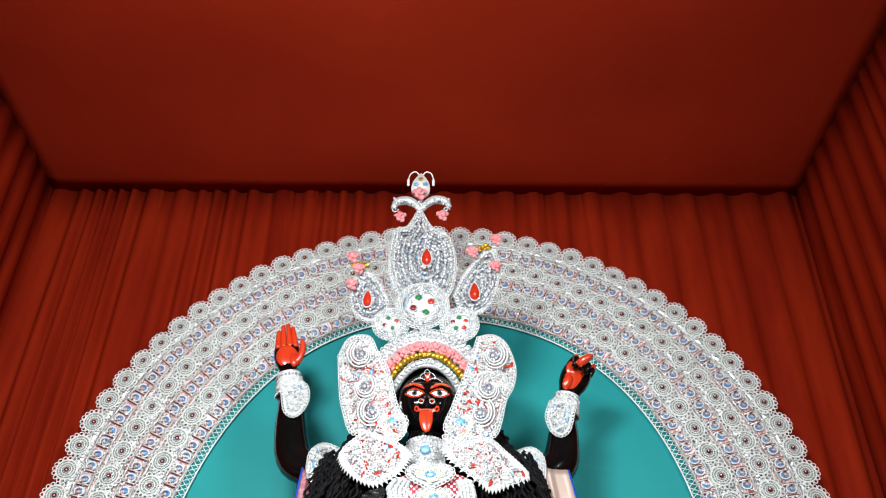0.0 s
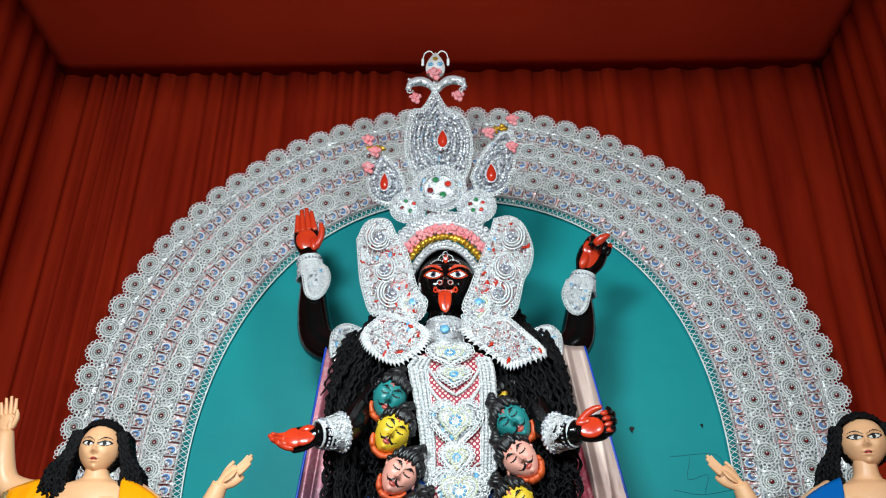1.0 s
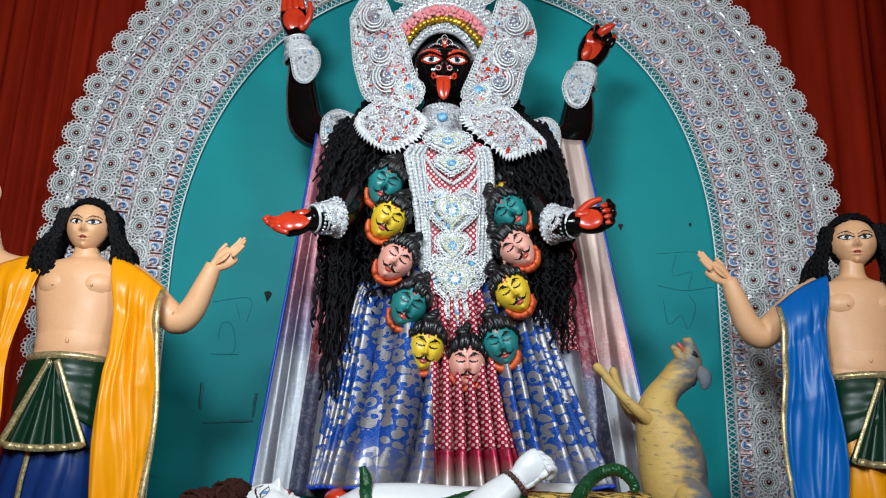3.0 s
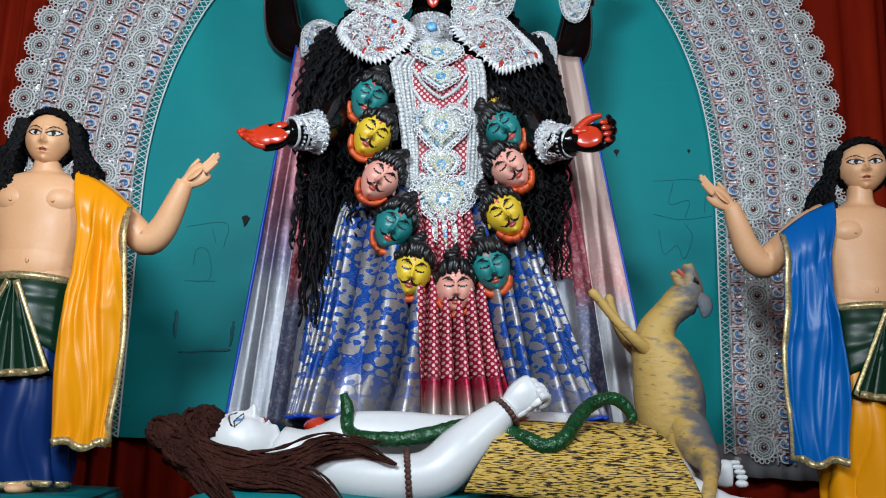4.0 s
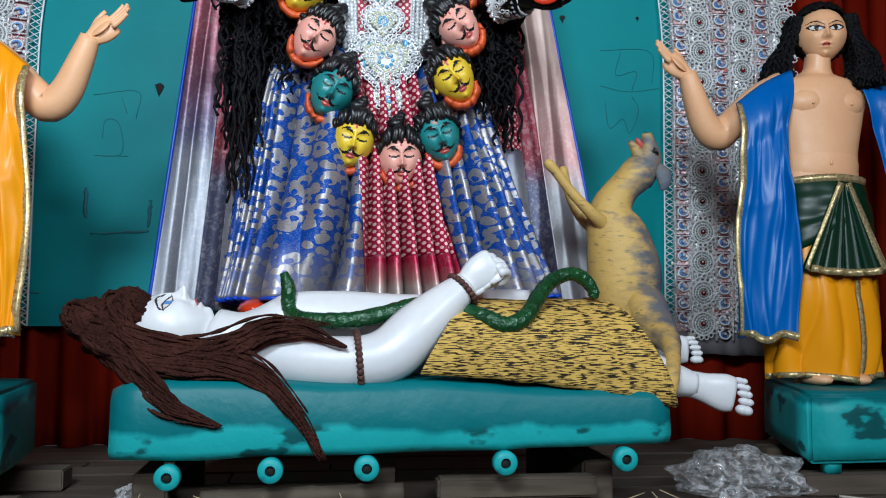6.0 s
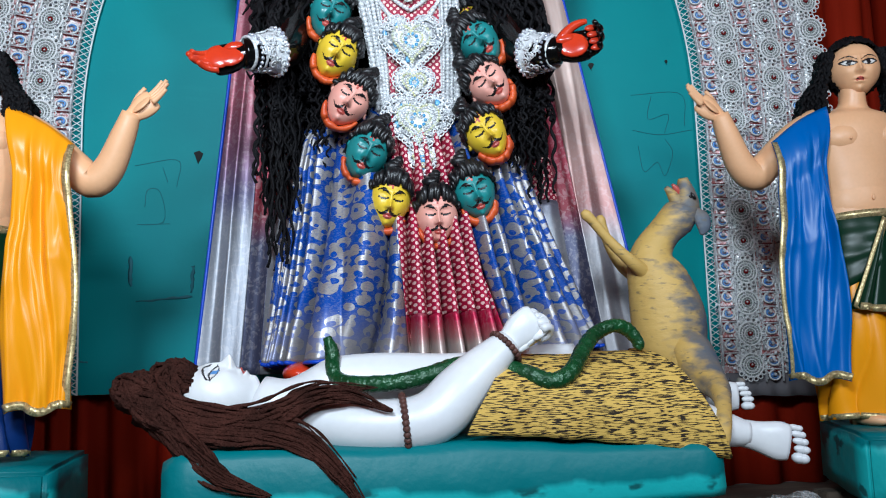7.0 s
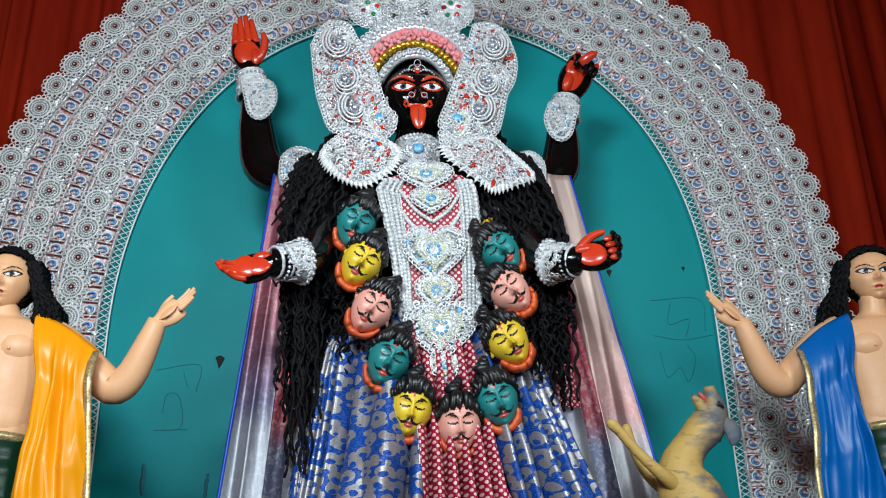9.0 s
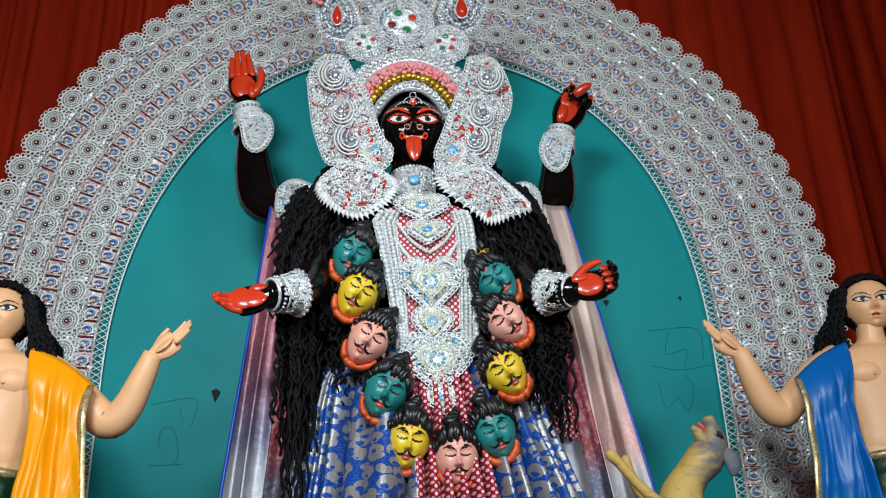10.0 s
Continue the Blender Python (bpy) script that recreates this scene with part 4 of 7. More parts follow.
# ---------------------------------------------------------------- garland of painted heads
def severed(skin, x, y, z, lean, turn=0.0, nod=12):
    m = pose(x, y, z, nod, lean, turn)
    bm = bmesh.new()
    face_head(bm, m, (0.062, 0.062, 0.084), "severed", {"skin": 0, "ink": 1, "lip": 2}, 100, 88)
    wig(bm, m @ pose(0, 0.012, 0.008), (0.068, 0.066, 0.090), 1, 0.50, -0.30, 0.2, 8, 44, 28, -0.40)
    rr = random.Random(int(1000 * abs(x) + z * 100))
    for k in range(34):
        a = rr.uniform(-1.75, 1.75)
        up = 0.044 * math.cos(a * 0.8) + 0.002
        p = Vector((0.064 * math.sin(a), -0.050 * math.cos(a * 0.75), up + rr.uniform(-0.004, 0.006)))
        q = Vector((0.060 * math.sin(a) * 0.9 + rr.uniform(-0.012, 0.012), -0.030 * math.cos(a), up + 0.036 * math.cos(a) + rr.uniform(0.0, 0.012)))
        e = Vector((0.03 * math.sin(a) + rr.uniform(-0.02, 0.02), 0.03, up + 0.045 * math.cos(a)))
        tube(bm, [(*(m @ p), 0.004), (*(m @ p.lerp(q, 0.5) + Vector((0, -0.006, 0.003))), 0.0085), (*(m @ q), 0.009), (*(m @ e), 0.004)], n=8, seg=6, mat=1)
    kx = rr.uniform(-0.012, 0.012)
    for k in range(3):
        ball(bm, m @ Vector((kx + 0.008 * k - 0.008, 0.002 + 0.006 * k, 0.098 + 0.010 * k)), (0.027 - 0.006 * k, 0.026 - 0.005 * k, 0.017), 1, 12, 8, None, 0.25, 12)
    # ragged neck and ears
    rows = []
    for k in range(25):
        a = math.pi * (0.06 + 0.88 * k / 24)
        w = 0.009 * math.sin(a) ** 0.5 + 0.003 + 0.005 * noise.noise(Vector((k * 0.45, x * 30, z * 30)))
        rows.append((*(m @ Vector((-0.054 * math.cos(a), -0.010 * math.sin(a) + 0.004 * rr.random(), -0.036 - 0.060 * math.sin(a) + 0.002 * rr.random()))), w, 0.024 + 0.006 * noise.noise(Vector((k * 0.6, z * 30, 4)))))
    tube(bm, rows, seg=9, mat=3)
    for s in (-1, 1):
        ball(bm, m @ Vector((s * 0.057, 0.005, -0.005)), (0.008, 0.014, 0.02), 0, 8, 6)
    tone = {"SKIN_TEAL": "teal", "SKIN_YELLOW": "yellow", "SKIN_ROSE": "rose"}[{SKIN_TEAL: "SKIN_TEAL", SKIN_YELLOW: "SKIN_YELLOW", SKIN_ROSE: "SKIN_ROSE"}[skin]]
    return tagged(part("head_sculpture", bm, [skin, INK, LIP, ORANGE]), f"{tone} painted clay head with black moustache, topknot and ragged orange neck", "sculpture", "garland of painted heads")


for skin, x, z, lean, turn in ((SKIN_TEAL, -0.243, 2.545, 20, 10), (SKIN_YELLOW, -0.222, 2.400, 32, 12), (SKIN_ROSE, -0.188, 2.243, 36, 10), (SKIN_TEAL, -0.138, 2.080, 27, 8), (SKIN_YELLOW, -0.076, 1.935, 12, 5),
                               (SKIN_ROSE, 0.064, 1.888, -2, 0), (SKIN_TEAL, 0.178, 1.957, -18, -4), (SKIN_YELLOW, 0.218, 2.137, -34, -8), (SKIN_ROSE, 0.232, 2.300, -44, -10), (SKIN_TEAL, 0.212, 2.440, -44, -12), (SKIN_YELLOW, 0.225, 2.565, -25, -14)):
    y = 3.375 + 0.14 * max(0, z - 2.15) if x < 0 else 3.375 + 0.18 * max(0, z - 2.2)
    severed(skin, x, y + (0.02 if z > 2.5 else 0) + (0.11 if z > 2.56 else 0), z, lean, turn)


# ---------------------------------------------------------------- the attendants
def attendant(label, cx, cy, foot, s, hh, turn, wide, shift, lift):
    """s: 1 when the arm towards the middle is at +x. hh: full height."""
    k = hh / 1.24
    bm = bmesh.new()
    X = lambda x, y, z: (cx + s * x * k, cy + y * k, foot + z * k)

    def limb(rows, n, seg=16, mat=0):
        tube(bm, [(*X(*r[:3]), *(q * k for q in r[3:])) for r in rows], n, seg, mat)

    limb([(0, 0, 0.55, 0.14, 0.09), (0, 0, 0.66, 0.135, 0.088), (0, 0, 0.75, 0.132, 0.088), (0, -0.004, 0.86, 0.150, 0.085), (0, -0.006, 0.935, 0.162, 0.084), (0, 0, 0.99, 0.13, 0.07), (0, 0, 1.018, 0.07, 0.05), (0, -0.004, 1.04, 0.044, 0.044), (0, -0.01, 1.10, 0.04, 0.042)], 28, 24)
    for x in (-0.07, 0.07):
        ball(bm, X(x * 0.88, -0.0115, 0.915), (0.084 * k, 0.079 * k, 0.066 * k), 0, 24, 16)
        ball(bm, X(x * 0.95, -0.0905, 0.905), (0.005 * k, 0.004 * k, 0.005 * k), 0, 8, 6)
    ball(bm, X(0, -0.003, 0.71), (0.132 * k, 0.089 * k, 0.13 * k), 0, 24, 16)
    ball(bm, X(0.01, -0.0925, 0.712), (0.006 * k, 0.003 * k, 0.010 * k), 0, 8, 6)
    # legs, mostly under cloth
    for x in (-0.065, 0.065):
        limb([(x, 0, 0.58, 0.075), (x, 0, 0.3, 0.058), (x, 0, 0.05, 0.042), (x, -0.02, 0.02, 0.04)], 8, 10)
        ball(bm, X(x, -0.06, 0.02), (0.04 * k, 0.09 * k, 0.022 * k), 0, 10, 6)
    # arm towards the middle, bent up with an open palm
    limb([(0.12, 0, 0.975, 0.055), (0.20, 0.02, 0.93, 0.052), (0.285, 0.04, 0.85, 0.05), (0.335, 0.04, 0.81, 0.050), (0.385, 0.03, 0.85, 0.046), (0.43, 0.01, 0.945, 0.037), (0.455, 0.0, 1.01, 0.028)], 24)
    hand(bm, aim(X(0.453, 0.0, 1.0), (s * 0.85, 0.0, 0.75), (-s * 0.5, -0.8, 0.75)), 0.165 * k, 0, 0, -s, 0.05, 0.15)
    # outer arm, raised
    limb([(-0.12, 0, 0.975, 0.055), (-0.21, 0.01, 0.97, 0.052), (-0.30, 0.02, 0.99, 0.05), (-0.345, 0.01, 1.03, 0.046), (-0.365, 0.0, 1.12, 0.038), (-0.375, 0.0, 1.20, 0.028)], 22)
    hand(bm, aim(X(-0.375, 0.0, 1.19), (-s * 0.12, 0, 1), (0, -1, 0)), 0.155 * k, 0, 0, s, 0.05, 0.1)
    head = pose(shift, 0, lift) @ pose(*X(0, -0.012, 1.135), 2, 0, turn)
    face_head(bm, head, (wide * k, 0.080 * k, 0.092 * k), "open", {"skin": 0, "ink": 2, "white": 3, "lip": 4, "iris": 5}, 140, 120)
    wig(bm, head @ pose(0, 0.014 * k, 0.014 * k), ((wide + 0.014) * k, 0.088 * k, 0.102 * k), 1, 0.60, -0.42, 0.10, 26, 80, 56, -0.9)
    rr = random.Random(3 if s > 0 else 4)
    for i in range(560):
        a = rr.uniform(-1, 1)
        out = 1 if a > 0 else -1
        t = abs(a)
        bx = out * (wide - 0.008 + 0.034 * t)
        by = 0.105 * rr.random() - 0.035
        p = [(bx * 0.93, by, 0.06), (bx + out * 0.015, by, -0.02), (bx + out * (0.03 + 0.035 * t), by * 1.2, -0.09), (bx + out * (0.02 + 0.075 * t * rr.random()), by * 1.3 - 0.01, -0.155 - 0.03 * rr.random())]
        p = [head @ Vector((q[0] * k, q[1] * k, q[2] * k)) for q in p]
        lock(bm, [tuple(q) for q in p], 0.0085 * k, 9, 0.0040 * k, 40, i, 1, 4, 0.25)
    tagged(part("attendant_statue", bm, [SKIN, HAIR, INK, EYE_WHITE, LIP, IRIS]), label, "statue")
    return X, k


def ribbon(bm, pts, w, lift, mat=0):
    """A flat braid along pts (x, y, z) with a half width w, upright across the way it runs."""
    P = [Vector(p) for p in pts]
    L, R = [], []
    for i in range(len(P)):
        d = (P[min(i + 1, len(P) - 1)] - P[max(i - 1, 0)]).normalized()
        n = d.cross(Vector((0, -1, 0))).normalized()
        o = Vector((0, -lift, 0))
        L.append(bm.verts.new(P[i] + n * w + o)), R.append(bm.verts.new(P[i] - n * w + o))
    for i in range(len(P) - 1):
        bm.faces.new((L[i], L[i + 1], R[i + 1], R[i])).material_index = mat


def clothe(X, k, s, shawl_mat, lower_mat, words):
    """Shawl, dhoti and sash of an attendant."""
    shawl = thing("shawl", f"{words[0]} satin shawl with gold braid border draped over a statue's arms", "shawl")
    for side in (1, -1):
        # from the neck over the shoulder and arm, hanging to the shins
        def f(u, v, side=side):
            inner, outer = 0.105 + 0.06 * min(1, v * 2.5), 0.312 + 0.012 * v
            x = inner + (outer - inner) * u
            near_ = 0.055 * min(1, max(0, (v - 0.22) * 4))
            top = 1.025 - 0.10 * u - 0.02 * u * u + (0.07 * u if side < 0 else 0)
            z0 = top - v * (top - 0.14)
            n1 = noise.noise(Vector((u * 2.6 + 0.8 * v, v * 0.8, side * 3 + s)))
            n2 = noise.noise(Vector((u * 5.5 - 1.2 * v, v * 1.6, side * 5 + s)))
            fold = (0.060 * abs(n1) + 0.020 * abs(n2) - 0.015) * min(1, 2.5 * v) + 0.006 * noise.noise(Vector((u * 4 + 3 * v, v * 7, side)))
            near = -0.085 - near_ - 0.012 * math.sin(3.1 * u)
            y = near + 0.055 * (1 - min(1, v * 6)) ** 2 + 0.05 * u * min(1, 2 * v) + fold
            x += 0.02 * v * (u - 0.3) + 0.012 * math.sin(v * 7 + u * 4)
            return Vector(X(side * x, y, z0 + 0.01 * math.sin(u * 9) * v))
        bm = bmesh.new()
        sheet(bm, 46, 60, f)
        fall = solid(part("fall", bm, shawl_mat, shawl), 0.003)
        for edge, inset in (("outer", 0.955), ("hem", 0.985)):
            bm = bmesh.new()
            pts = [f(inset, t) for t in np.linspace(0.01, 0.99, 50)] if edge == "outer" else [f(t, inset) for t in np.linspace(0.0, 1.0, 30)]
            ribbon(bm, pts, 0.011 * k, 0.005)
            solid(part("braid", bm, GOLD_BORDER, fall, "gold sequinned braid"), 0.003)
    dhoti = thing("dhoti", f"{words[1]} satin dhoti wrapped round the statue's legs", "dhoti")
    def g(u, v):
        a = math.pi * (-0.62 + 1.24 * u)
        r = 0.135 + 0.045 * math.sin(min(1, v * 1.6) * math.pi / 2) - 0.03 * max(0, v - 0.6)
        w = u * 30 + 7 * (u - 0.45) * math.cos(v * 3) + 3 * noise.noise(Vector((u * 3, v * 2, s)))
        r *= 1 + (0.03 + 0.16 * v) * (abs(math.sin(w)) ** 0.6 - 0.55) * (0.5 + 0.5 * v)
        sag = 0.05 * v * abs(math.sin(u * math.pi * 2 + 0.4))
        return Vector(X(r * math.sin(a) * 1.02, -0.72 * r * math.cos(a) + 0.012 * math.sin(u * 23 + v * 6) * v, 0.625 - 0.615 * v + sag * 0.3 * v))
    bm = bmesh.new()
    sheet(bm, 90, 40, g)
    skirt = solid(part("skirt", bm, lower_mat, dhoti), 0.004)
    bm = bmesh.new()
    ribbon(bm, [g(u, 0.985) for u in np.linspace(0.05, 0.95, 60)], 0.009 * k, 0.004)
    solid(part("hem_braid", bm, GOLD_BORDER, skirt, "gold braid along the hem"), 0.003)
    bm = bmesh.new()
    ribbon(bm, [g(0.42 + 0.02 * math.sin(t * 5), t) for t in np.linspace(0.3, 0.97, 40)], 0.008 * k, 0.012)
    solid(part("front_braid", bm, GOLD_BORDER, skirt, "gold braid down the front"), 0.003)
    # green sash: wrapped hips and a hanging triangular apron
    sash = thing("sash", "dark green satin sash with gold braid tied round the statue's hips", "sash")
    def h(u, v):
        a = math.pi * (-0.62 + 1.24 * u)
        r = 0.137 + 0.032 * math.sin(min(1, v * 1.3) * math.pi / 2)
        r += 0.010 * noise.noise(Vector((u * 3, v * 7 + 2 * abs(u - 0.5), s))) * v ** 0.5
        low = 0.17 + 0.10 * abs(math.sin(a * 0.9)) 
        return Vector(X(r * math.sin(a) * 1.03, -0.75 * r * math.cos(a) - 0.004, 0.655 + 0.01 * math.cos(a) - low * v))
    bm = bmesh.new()
    sheet(bm, 70, 26, h)
    wrap = solid(part("wrap", bm, SATIN_GREEN, sash), 0.004)
    bm = bmesh.new()
    ribbon(bm, [h(u, 0.03) for u in np.linspace(0.02, 0.98, 50)], 0.012 * k, 0.006)
    solid(part("waist_braid", bm, GOLD_BORDER, wrap, "gold braid round the waist"), 0.003)
    def apron(u, v):
        half = 0.012 + 0.135 * v
        x = (u - 0.5) * 2 * half - 0.01
        return Vector(X(x, -0.125 - 0.035 * v + 0.012 * math.sin(u * 26) * (0.3 + v) + 0.03 * (2 * u - 1) ** 2 * v, 0.64 - 0.28 * v - 0.015 * math.sin(u * math.pi) * v))
    bm = bmesh.new()
    sheet(bm, 40, 24, apron)
    ap = solid(part("apron", bm, SATIN_GREEN, sash), 0.003)
    bm = bmesh.new()
    ribbon(bm, [apron(0.03, t) for t in np.linspace(0, 0.97, 24)] + [apron(t, 0.97) for t in np.linspace(0.05, 0.95, 24)] + [apron(0.97, t) for t in np.linspace(0.97, 0, 24)], 0.011 * k, 0.006)
    solid(part("apron_braid", bm, GOLD_BORDER, ap, "gold braid edging"), 0.003)


XL, KL = attendant("flesh-coloured clay attendant statue with black curls, one arm raised", -1.28, 3.40, 1.215, 1, 1.225, 8, 0.073, 0.0, -0.008)
clothe(XL, KL, 1, SATIN_ORANGE, SATIN_NAVY, ("orange", "navy blue"))
XR, KR = attendant("flesh-coloured clay attendant statue with black curls and open palm", 1.565, 3.66, 1.20, -1, 1.315, -17, 0.080, 0.012, 0.018)
clothe(XR, KR, -1, SATIN_BLUE, SATIN_ORANGE, ("blue", "orange"))

# ---------------------------------------------------------------- the white reclining figure
bm = bmesh.new()
tube(bm, [(-0.42, 3.03, 1.385, 0.055, 0.06), (-0.36, 3.03, 1.36, 0.075, 0.08), (-0.28, 3.08, 1.335, 0.14, 0.068), (-0.12, 3.09, 1.332, 0.155, 0.072), (0.08, 3.09, 1.335, 0.145, 0.075), (0.28, 3.08, 1.345, 0.15, 0.085), (0.38, 3.08, 1.345, 0.15, 0.085)], n=26, seg=20)
head = aim((-0.515, 3.02, 1.388), (-0.97, -0.02, 0.12), (0.13, -0.24, 0.95))
face_head(bm, head, (0.078, 0.085, 0.108), "lying", {"skin": 0, "ink": 2, "white": 3, "lip": 4, "iris": 5}, 150, 130)
tube(bm, [(-0.30, 2.97, 1.33, 0.06), (-0.18, 2.93, 1.315, 0.062), (-0.06, 2.905, 1.315, 0.062), (0.01, 2.90, 1.335, 0.066), (0.07, 2.91, 1.39, 0.064), (0.13, 2.925, 1.445, 0.052), (0.195, 2.94, 1.50, 0.036)], n=26, seg=16)
hand(bm, aim((0.185, 2.94, 1.492), (0.8, -0.1, 0.62), (0.45, 0.75, -0.5)), 0.20, 0, 0, -1, 0.80, 0.0, False)
tube(bm, [(0.36, 3.02, 1.34, 0.10), (0.52, 3.0, 1.33, 0.085), (0.66, 2.99, 1.29, 0.058), (0.76, 2.985, 1.262, 0.040), (0.80, 2.98, 1.255, 0.030)], n=18, seg=14)
tube(bm, [(0.36, 3.20, 1.34, 0.10), (0.52, 3.25, 1.34, 0.085), (0.66, 3.28, 1.33, 0.055), (0.80, 3.30, 1.33, 0.04)], n=18, seg=14)
def foot(at, along_, sole, s):
    """A bare foot seen from its sole: toes along along_, sole towards sole."""
    m = aim(at, along_, sole)
    q = m.to_3x3()
    P = lambda x, y, z: m @ Vector((x * s, y * s, z * s))
    tube(bm, [(*P(0, 0.05, -0.25), 0.09 * s, 0.08 * s), (*P(0, 0.03, 0.0), 0.17 * s, 0.13 * s), (*P(0.01, 0.04, 0.3), 0.20 * s, 0.12 * s), (*P(0.02, 0.03, 0.58), 0.26 * s, 0.11 * s), (*P(0.02, 0.02, 0.74), 0.24 * s, 0.09 * s)], n=14, seg=14)
    for i, (x, r, l) in enumerate(((0.20, 0.075, 0.92), (0.08, 0.055, 0.94), (-0.02, 0.052, 0.91), (-0.11, 0.048, 0.87), (-0.19, 0.045, 0.82))):
        ball(bm, P(x, 0.01, l - 0.03), (r * s, r * s * 1.1, 0.10 * s), 0, 10, 7, q)
        ball(bm, P(x, -0.005, l + 0.03), (r * s * 0.95, r * s * 1.05, r * s * 1.1), 0, 10, 7, q)
foot((0.765, 2.975, 1.262), (0.93, -0.06, -0.20), (0.30, -0.9, 0.0), 0.185)
foot((0.80, 3.30, 1.335), (0.9, 0.0, -0.02), (0.3, -0.9, 0.1), 0.16)
rr_hair = random.Random(17)
# brown wool hair with a bun and loose tresses over the shoulder and the edge
wig(bm, head @ pose(0, 0.02, 0.02), (0.100, 0.105, 0.125), 1, 0.70, -0.10, 0.14, 10, 44, 28, -0.95)
for c, r in (((-0.690, 2.98, 1.405), 0.062), ((-0.612, 3.0, 1.432), 0.060), ((-0.640, 2.95, 1.365), 0.060)):
    ball(bm, c, (r, r, r * 0.85), 1, 22, 14, None, 0.3, 12)
    for k in range(46):
        q = rr_hair.uniform(0, 6.3)
        tip = [Vector((math.cos(q + 0.5 * j) * math.cos(0.4 * j - 0.6), -abs(math.sin(q + 0.5 * j)), math.sin(0.4 * j - 0.6 + q))).normalized() * r * 0.98 for j in range(4)]
        lock(bm, [tuple(Vector(c) + p) for p in tip], rr_hair.uniform(0.004, 0.008), 2, 0.004, 12, k, 1, 5, 0.5)
rr = random.Random(8)
def tress(p, r, count, spread, waves=2):
    """Woolly strands that part along p and gather to a wisp at its end."""
    n = len(p)
    for i in range(count):
        o = [rr.gauss(0, 0.55) * spread for _ in range(3)]
        stop = n if rr.random() < 0.5 else max(3, n - rr.randint(1, 2))
        rows = []
        for j, (x, y_, z) in enumerate(p[:stop]):
            w = math.sin(math.pi * min(1, (j + 0.4) / (n - 0.6)) ** 0.7) + 0.10
            rows.append((x + o[0] * w, y_ + abs(o[1]) * 0.5 * w - 0.3 * spread * w, z + o[2] * w))
        lock(bm, rows, r * rr.uniform(0.5, 1.2), waves + 2 * rr.random(), 0.004, 34, i, 1, 5, 0.82)


tress([(-0.69, 2.97, 1.405), (-0.63, 2.92, 1.365), (-0.55, 2.89, 1.33), (-0.45, 2.872, 1.312), (-0.35, 2.862, 1.305), (-0.27, 2.848, 1.27), (-0.20, 2.834, 1.195), (-0.145, 2.826, 1.105)], 0.010, 110, 0.036)
tress([(-0.66, 2.95, 1.39), (-0.61, 2.90, 1.34), (-0.55, 2.865, 1.285), (-0.50, 2.838, 1.238), (-0.44, 2.828, 1.205), (-0.372, 2.822, 1.180)], 0.009, 64, 0.028)
tress([(-0.56, 2.90, 1.345), (-0.45, 2.875, 1.325), (-0.36, 2.868, 1.345), (-0.28, 2.868, 1.385), (-0.19, 2.872, 1.388), (-0.10, 2.842, 1.352)], 0.010, 36, 0.026)
tress([(-0.40, 2.88, 1.34), (-0.31, 2.885, 1.385), (-0.23, 2.91, 1.405), (-0.13, 2.93, 1.402)], 0.008, 20, 0.016)
tress([(-0.60, 3.0, 1.46), (-0.63, 2.94, 1.42), (-0.58, 2.90, 1.36), (-0.48, 2.88, 1.32)], 0.011, 44, 0.026)
tagged(part("reclining_statue", bm, [WHITE_PAINT, BROWN_WOOL, INK, EYE_WHITE, LIP, EYE_BLUE]), "white painted clay statue lying on its back with brown wool hair", "statue")

# ---------------------------------------------------------------- the jackal
bm = bmesh.new()
JY = 3.38
tube(bm, [(0.745, JY, 1.40, 0.05, 0.06), (0.755, JY, 1.45, 0.095, 0.09), (0.755, JY, 1.55, 0.112, 0.10), (0.735, JY, 1.65, 0.098, 0.09), (0.715, JY, 1.72, 0.078, 0.075), (0.72, JY, 1.77, 0.06, 0.06), (0.755, JY, 1.82, 0.05, 0.052), (0.80, JY, 1.865, 0.055, 0.055), (0.826, JY, 1.90, 0.047, 0.05), (0.828, JY - 0.01, 1.935, 0.034, 0.038), (0.822, JY - 0.02, 1.965, 0.022, 0.026), (0.818, JY - 0.025, 1.985, 0.014, 0.016)], n=44, seg=20)
tube(bm, [(0.805, JY - 0.01, 1.905, 0.026), (0.785, JY - 0.018, 1.935, 0.017), (0.764, JY - 0.024, 1.957, 0.008)], n=8, seg=8)
tube(bm, [(0.812, JY - 0.012, 1.93, 0.016), (0.795, JY - 0.024, 1.952, 0.011), (0.782, JY - 0.03, 1.966, 0.004)], n=8, seg=6, mat=1)
ball(bm, (0.833, JY - 0.046, 1.925), (0.008, 0.004, 0.005), 2, 8, 6)
tube(bm, [(0.848, JY - 0.03, 1.885, 0.014, 0.008), (0.862, JY - 0.042, 1.86, 0.024, 0.009), (0.865, JY - 0.045, 1.83, 0.020, 0.008), (0.858, JY - 0.042, 1.808, 0.006, 0.004)], n=12, seg=10)
tube(bm, [(0.832, JY - 0.048, 1.936, 0.003), (0.838, JY - 0.050, 1.925, 0.006), (0.846, JY - 0.048, 1.916, 0.002)], n=6, seg=6, mat=2)
ball(bm, (0.85, JY + 0.04, 1.86), (0.016, 0.02, 0.034), 0, 10, 8)
